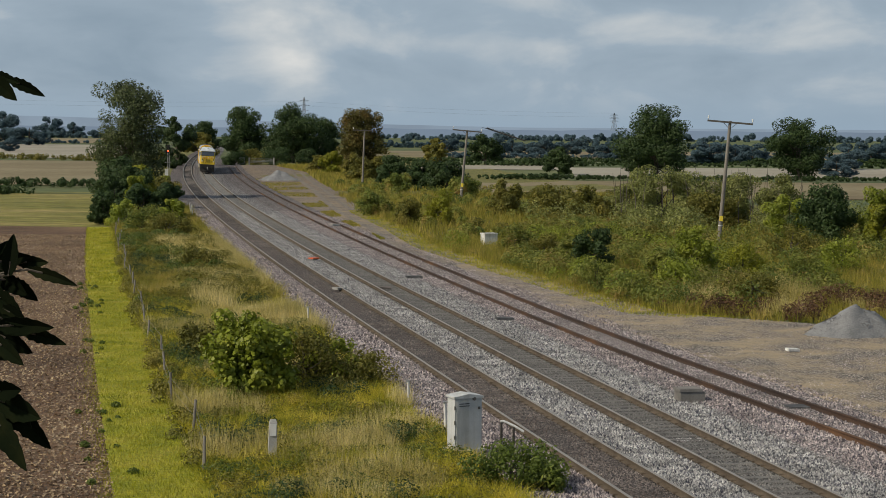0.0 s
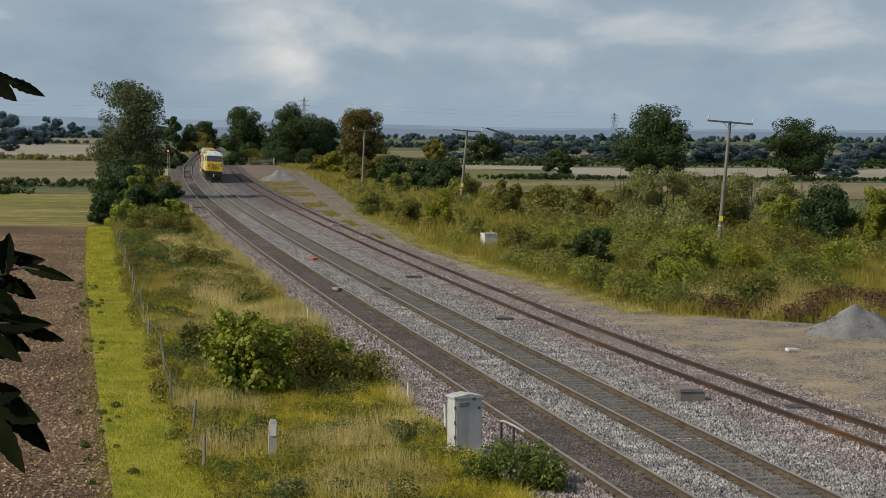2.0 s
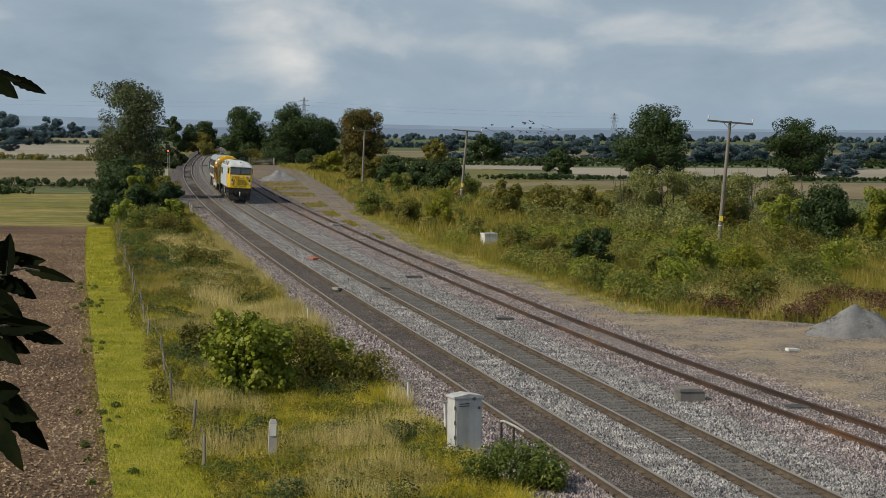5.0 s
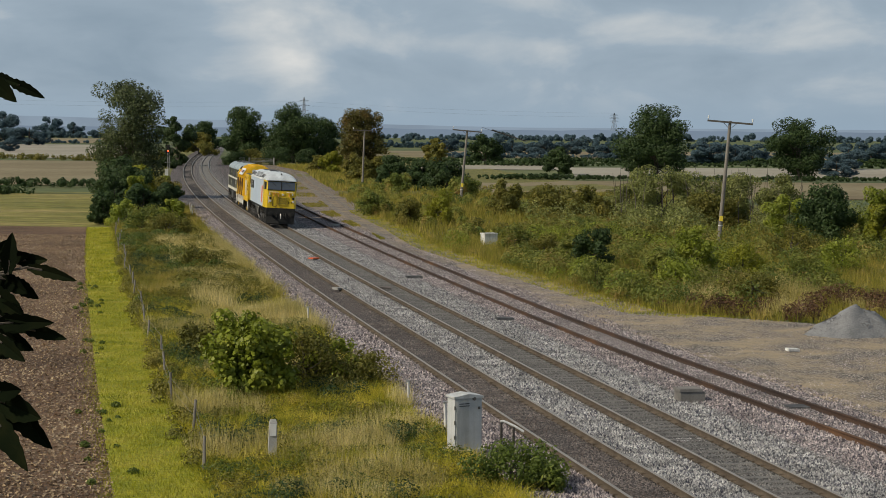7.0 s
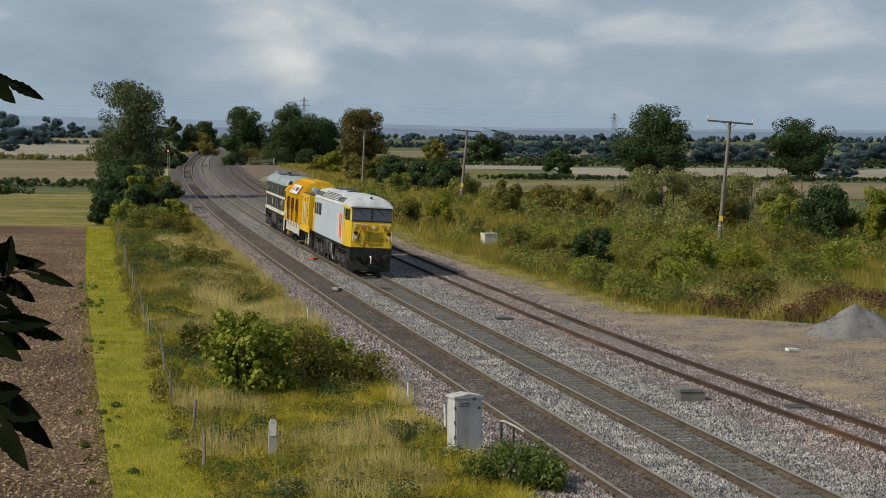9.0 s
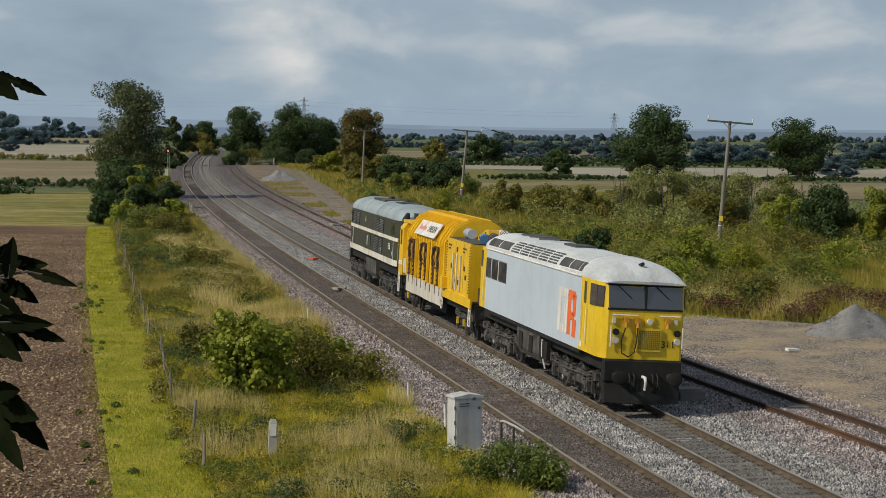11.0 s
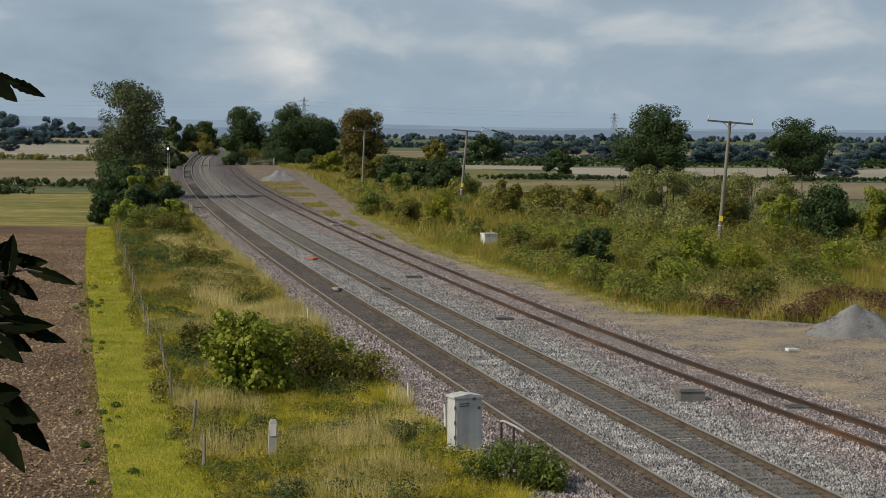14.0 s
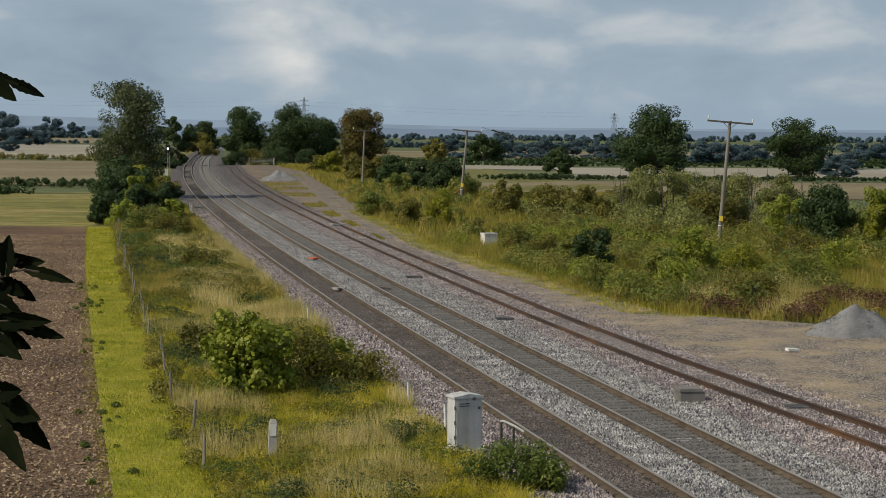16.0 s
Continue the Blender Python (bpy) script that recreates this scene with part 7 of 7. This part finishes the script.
# ---- birds ----
def make_bird():
    T = tagged(new("bird"), "small dark bird in a flock over the trees", "bird", "flock of birds")
    bm = bmesh.new()
    tube(bm, [(-0.17, 0, 0), (-0.08, 0, 0.01), (0.05, 0, 0.015), (0.15, 0, 0.01), (0.22, 0, 0)], [0.03, 0.06, 0.075, 0.045, 0.01], 7)
    part("body", bm, M["soot_and_shade"], T, smooth=True)
    for s in (-1, 1):
        bm = bmesh.new()
        loft(bm, [[(0.09, s * 0.04, 0.02), (-0.09, s * 0.04, 0.02), (-0.09, s * 0.04, 0.03), (0.09, s * 0.04, 0.03)], [(0.11, s * 0.24, 0.10), (-0.06, s * 0.24, 0.10), (-0.06, s * 0.24, 0.11), (0.11, s * 0.24, 0.11)], [(0.0, s * 0.46, 0.05), (-0.05, s * 0.46, 0.05), (-0.05, s * 0.46, 0.055), (0.0, s * 0.46, 0.055)]])
        part("wing", bm, M["soot_and_shade"], T)
    return T


# the wire on which the flock sits, from the pole's arm down to a far tree
WIRE_A, WIRE_B = Vector((4.4, 225.1, 8.72)), Vector((22.0, 365.0, 4.5))


def on_wire(f):
    p = WIRE_A.lerp(WIRE_B, f)
    return p - Vector((0, 0, 4 * 0.25 * f * (1 - f)))


bm = bmesh.new()
tube(bm, [on_wire(i / 24) for i in range(25)], 0.018, 5)
tagged(part("overhead_wire", bm, M["soot_and_shade"], smooth=True), "slack dark wire from the pole down to a far tree", "wire")


# ---- sleepers and stones ----
def sleeper_mesh(w, l, h, material):
    bm = bmesh.new()
    t = 0.02
    loft(bm, [[(-l / 2, -w / 2, 0), (l / 2, -w / 2, 0), (l / 2, w / 2, 0), (-l / 2, w / 2, 0)], [(-l / 2, -w / 2, h - t), (l / 2, -w / 2, h - t), (l / 2, w / 2, h - t), (-l / 2, w / 2, h - t)], [(-l / 2 + t, -w / 2 + t, h), (l / 2 - t, -w / 2 + t, h), (l / 2 - t, w / 2 - t, h), (-l / 2 + t, w / 2 - t, h)]])
    me = bpy.data.meshes.new("sleeper")
    bmesh.ops.recalc_face_normals(bm, faces=bm.faces)
    bm.to_mesh(me)
    bm.free()
    me.materials.append(material)
    return me


def lay_sleepers(parent, y0, y1, pitch, off, me, top, cant, limit, label):
    y, k = y0, 0
    rest = []
    while y < y1:
        o = off(y)
        p = beside(y, o)
        m = pose(p.x, p.y, top - 0.2, 0, math.degrees(math.atan(cant / 0.77)), -math.degrees(math.atan(line_slope(y))) + random.uniform(-0.6, 0.6))
        if k < limit:
            ob = new("sleeper", me)
            ob.parent, ob.matrix_basis = parent, m
        else:
            rest.append(m)
        y += pitch / math.hypot(1, line_slope(y))
        k += 1
    if rest:
        n = len(me.vertices)
        base = np.array([tuple(v.co) for v in me.vertices])
        faces = np.array([tuple(p.vertices) for p in me.polygons if len(p.vertices) == 4])
        V = np.concatenate([base @ np.array(m.to_3x3()).T + np.array(m.translation) for m in rest])
        F = np.concatenate([faces + n * i for i in range(len(rest))])
        ob = new("sleeper_row", mesh_np("sleeper_row", V, F, me.materials[0]))
        ob.parent = parent
        tagged(ob, label, kind="stuff")


wood = sleeper_mesh(0.25, 2.6, 0.16, M["sleeper_wood"])
conc = sleeper_mesh(0.24, 2.5, 0.16, M["sleeper_concrete"])
lay_sleepers(track_left, 40, 560, 0.66, lambda y: -3.5, wood, -0.155, 0.0, 200, "further dark sleepers of the nearer line")
lay_sleepers(track_mid, 40, 560, 0.66, lambda y: 0.0, conc, -0.145, 0.0, 200, "further concrete sleepers of the middle line")
lay_sleepers(track_side, 40, 200, 0.75, siding, wood, -0.150, 0.0, 120, "further sunken sleepers of the siding")


def chairs(parent, y0, y1, pitch, off, label):
    """Rail fastenings at every sleeper, joined."""
    V, F = [], []
    y = y0
    box_v = np.array([(x, yy, z) for x in (-0.125, 0.125) for yy in (-0.06, 0.06) for z in (-0.175, -0.125)])
    box_f = np.array([(0, 1, 3, 2), (4, 6, 7, 5), (0, 4, 5, 1), (2, 3, 7, 6), (1, 5, 7, 3), (0, 2, 6, 4)])
    while y < y1:
        for s in (-1, 1):
            p = beside(y, off(y) + s * 0.77)
            F.append(box_f + 8 * len(V))
            V.append(box_v + np.array([p.x, p.y, 0.0]))
        y += pitch / math.hypot(1, line_slope(y))
    ob = new("rail_fastenings", mesh_np("rail_fastenings", np.concatenate(V), np.concatenate(F), M["rail_run"]))
    ob.parent = parent
    tagged(ob, label, kind="stuff")


chairs(track_left, 40, 140, 0.66, lambda y: -3.5, "rusty chairs holding the rails")
chairs(track_mid, 40, 140, 0.66, lambda y: 0.0, "rusty clips holding the rails")


def loose(name, count, y0, y1, lo, hi, z, s0, s1, material, label):
    """Loose stones, each a rough four-cornered lump."""
    p = scatter(count, y0, y1, lo, hi, 1.9)
    p[:, 2] = z
    n = len(p)
    s = RNG.uniform(s0 * 1.25, s1 * 1.35, (n, 1, 1))
    turn = RNG.uniform(0, 2 * math.pi, (n, 1)) + np.array([0, 2.1, 4.2]) + RNG.uniform(-0.4, 0.4, (n, 3))
    foot = np.stack([np.cos(turn) * 0.62, np.sin(turn) * 0.62, np.full((n, 3), -0.45)], 2)
    peak = np.concatenate([RNG.uniform(-0.35, 0.35, (n, 1, 2)), RNG.uniform(0.25, 0.62, (n, 1, 1))], 2)
    v = (p[:, None, :] + np.concatenate([foot, peak], 1) * s * np.array([1.1, 1.1, 1.0])).reshape(-1, 3)
    base = np.arange(n)[:, None] * 4
    f = np.concatenate([base + np.array(t) for t in ((0, 1, 3), (1, 2, 3), (2, 0, 3))])
    stuff(name, v, f, material, label)


loose("ballast_stones", 30000, 43, 200, lambda y: -2.62, lambda y: -0.95, -0.165, 0.03, 0.065, "stone_bits", "clean grey stones between the tracks")
loose("ballast_stones", 30000, 43, 200, lambda y: 0.95, lambda y: 3.0, -0.165, 0.03, 0.065, "stone_bits", "clean grey stones beside the middle line")
loose("ballast_stones", 15000, 43, 200, lambda y: -0.68, lambda y: 0.68, -0.190, 0.025, 0.05, "stone_grimy", "grimy stones between the middle rails")
loose("ballast_stones", 17000, 43, 200, lambda y: -4.18, lambda y: -2.82, -0.188, 0.03, 0.06, "stone_dark", "dark oily stones between the nearer rails")
loose("ballast_stones", 26000, 43, 200, lambda y: -6.7, lambda y: -4.4, -0.160, 0.03, 0.07, "stone_pink", "pinkish stones on the ballast shoulder")
loose("ballast_stones", 17000, 43, 200, lambda y: 2.9, lambda y: siding(y) - 0.85, -0.140, 0.03, 0.065, "stone_pink", "pinkish stones before the siding")
loose("ballast_stones", 12000, 43, 200, lambda y: siding(y) - 0.66, lambda y: siding(y) + 0.66, -0.145, 0.03, 0.06, "stone_pink", "pinkish stones between the siding rails")
loose("ballast_stones", 16000, 43, 200, lambda y: siding(y) + 0.9, lambda y: siding(y) + 2.6, -0.140, 0.03, 0.065, "stone_pink", "pinkish stones beyond the siding")
loose("yard_stones", 16000, 48, 115, lambda y: siding(y) + 2.0, lambda y: min(bank_edge(y), 17), -0.15, 0.02, 0.05, "stone_pink", "scattered small stones on the yard")


# ---- train ----
def line_table():
    y, out = 51.2, [51.2]
    for _ in range(840):
        y += 0.5 / math.hypot(1, line_slope(y))
        out.append(y)
    out.reverse()
    y = 51.2
    for _ in range(500):
        y -= 0.5 / math.hypot(1, line_slope(y))
        out.append(y)
    return out


PATH_Y = line_table()
first = make_bird()
flock = [first] + [copy_thing(first, pose(0, 0, 0)) for _ in range(25)]
CANT = 0.05


def on_line(s):
    i = int(math.floor((s + 420) / 0.5))
    w = (s + 420) / 0.5 - i
    y = PATH_Y[i] * (1 - w) + PATH_Y[i + 1] * w
    return Vector((line_x(y), y, 0.0))


def vehicle_pose(s_front, length):
    """A vehicle whose front buffers are at s_front: x forward, y to its left, z up, leaning into the curve."""
    a, b = on_line(s_front - length * 0.15), on_line(s_front - length * 0.85)
    fwd = (a - b).normalized()
    left = Vector((0, 0, 1)).cross(fwd)
    up = (Vector((0, 0, 1)) + CANT * left).normalized()
    left = up.cross(fwd).normalized()
    c = (a + b) / 2
    m = Matrix((fwd, left, up)).transposed().to_4x4()
    m.translation = c
    return m


def travel(t):
    """Metres gone by the leading buffers: 0 at 11.3 s, nearly steady speed."""
    d = t - 11.3
    return 0.55 + 27.6 * d + 0.075 * d * d


def motions():
    times = [0.25 * i for i in range(65)]
    for thing, back, length in ((grey_loco, 0.0, 19.36), (yellow_wagon, 18.97, 17.6), (green_loco, 37.2, 18.2)):
        walk(thing, [(t, vehicle_pose(travel(t) - back, length)) for t in times])
    # the near twigs sway a little
    for k, t_ in enumerate(twigs):
        base = t_.matrix_basis.copy()
        walk(t_, [(0.5 * i, base @ pose(0.003 * math.sin(0.9 * i + k), 0, 0.004 * math.sin(1.3 * i + 2 * k), 0.8 * math.sin(0.7 * i + k), 1.5 * math.sin(1.1 * i + k), 0)) for i in range(33)])
    # the added plate drops from the clear lamp to the red one, as if they switched
    shutter = [o for o in signal.children if o.name.startswith("shutter")][0]
    up, down = pose(0.05, -0.21, 4.80), pose(0.05, -0.21, 4.42)
    walk(shutter, [(0.0, up), (11.6, up), (11.9, down), (16.0, down)])
    # the flock sits on the wire, takes off, wheels above it and settles again
    for k, b in enumerate(flock):
        rng = random.Random(k)
        seat = on_wire(0.04 + 0.40 * (k + 0.5) / len(flock)) + Vector((0, 0, 0.09))
        back = on_wire(0.05 + 0.40 * rng.random()) + Vector((0, 0, 0.07))
        dx, dz, ph = rng.uniform(-2.5, 6.0), rng.uniform(-0.3, 1.9), rng.uniform(0, 6.28)
        face = rng.uniform(-60, 60)
        rows = [(0.0, pose(*seat, 0, 0, face)), (3.0 + 0.2 * rng.random(), pose(*seat, 0, 0, face))]
        for t, w in ((3.4, 0.55), (3.7, 0.85), (4.0, 1.0), (4.4, 1.15), (4.9, 1.0), (5.4, 0.6)):
            c = seat.lerp(back, (t - 3.2) / 2.8)
            rows.append((t, pose(c.x + dx * w + 0.4 * math.sin(5 * t + ph), c.y + 4 * w * math.sin(ph), c.z + dz * w + 0.3 * math.sin(7 * t + ph), 20 * math.sin(9 * t + ph), -10, face + 60 * w * math.sin(ph))))
        rows += [(6.0, pose(*back, 0, 0, face + 20)), (16.0, pose(*back, 0, 0, face + 20))]
        walk(b, rows)


motions()
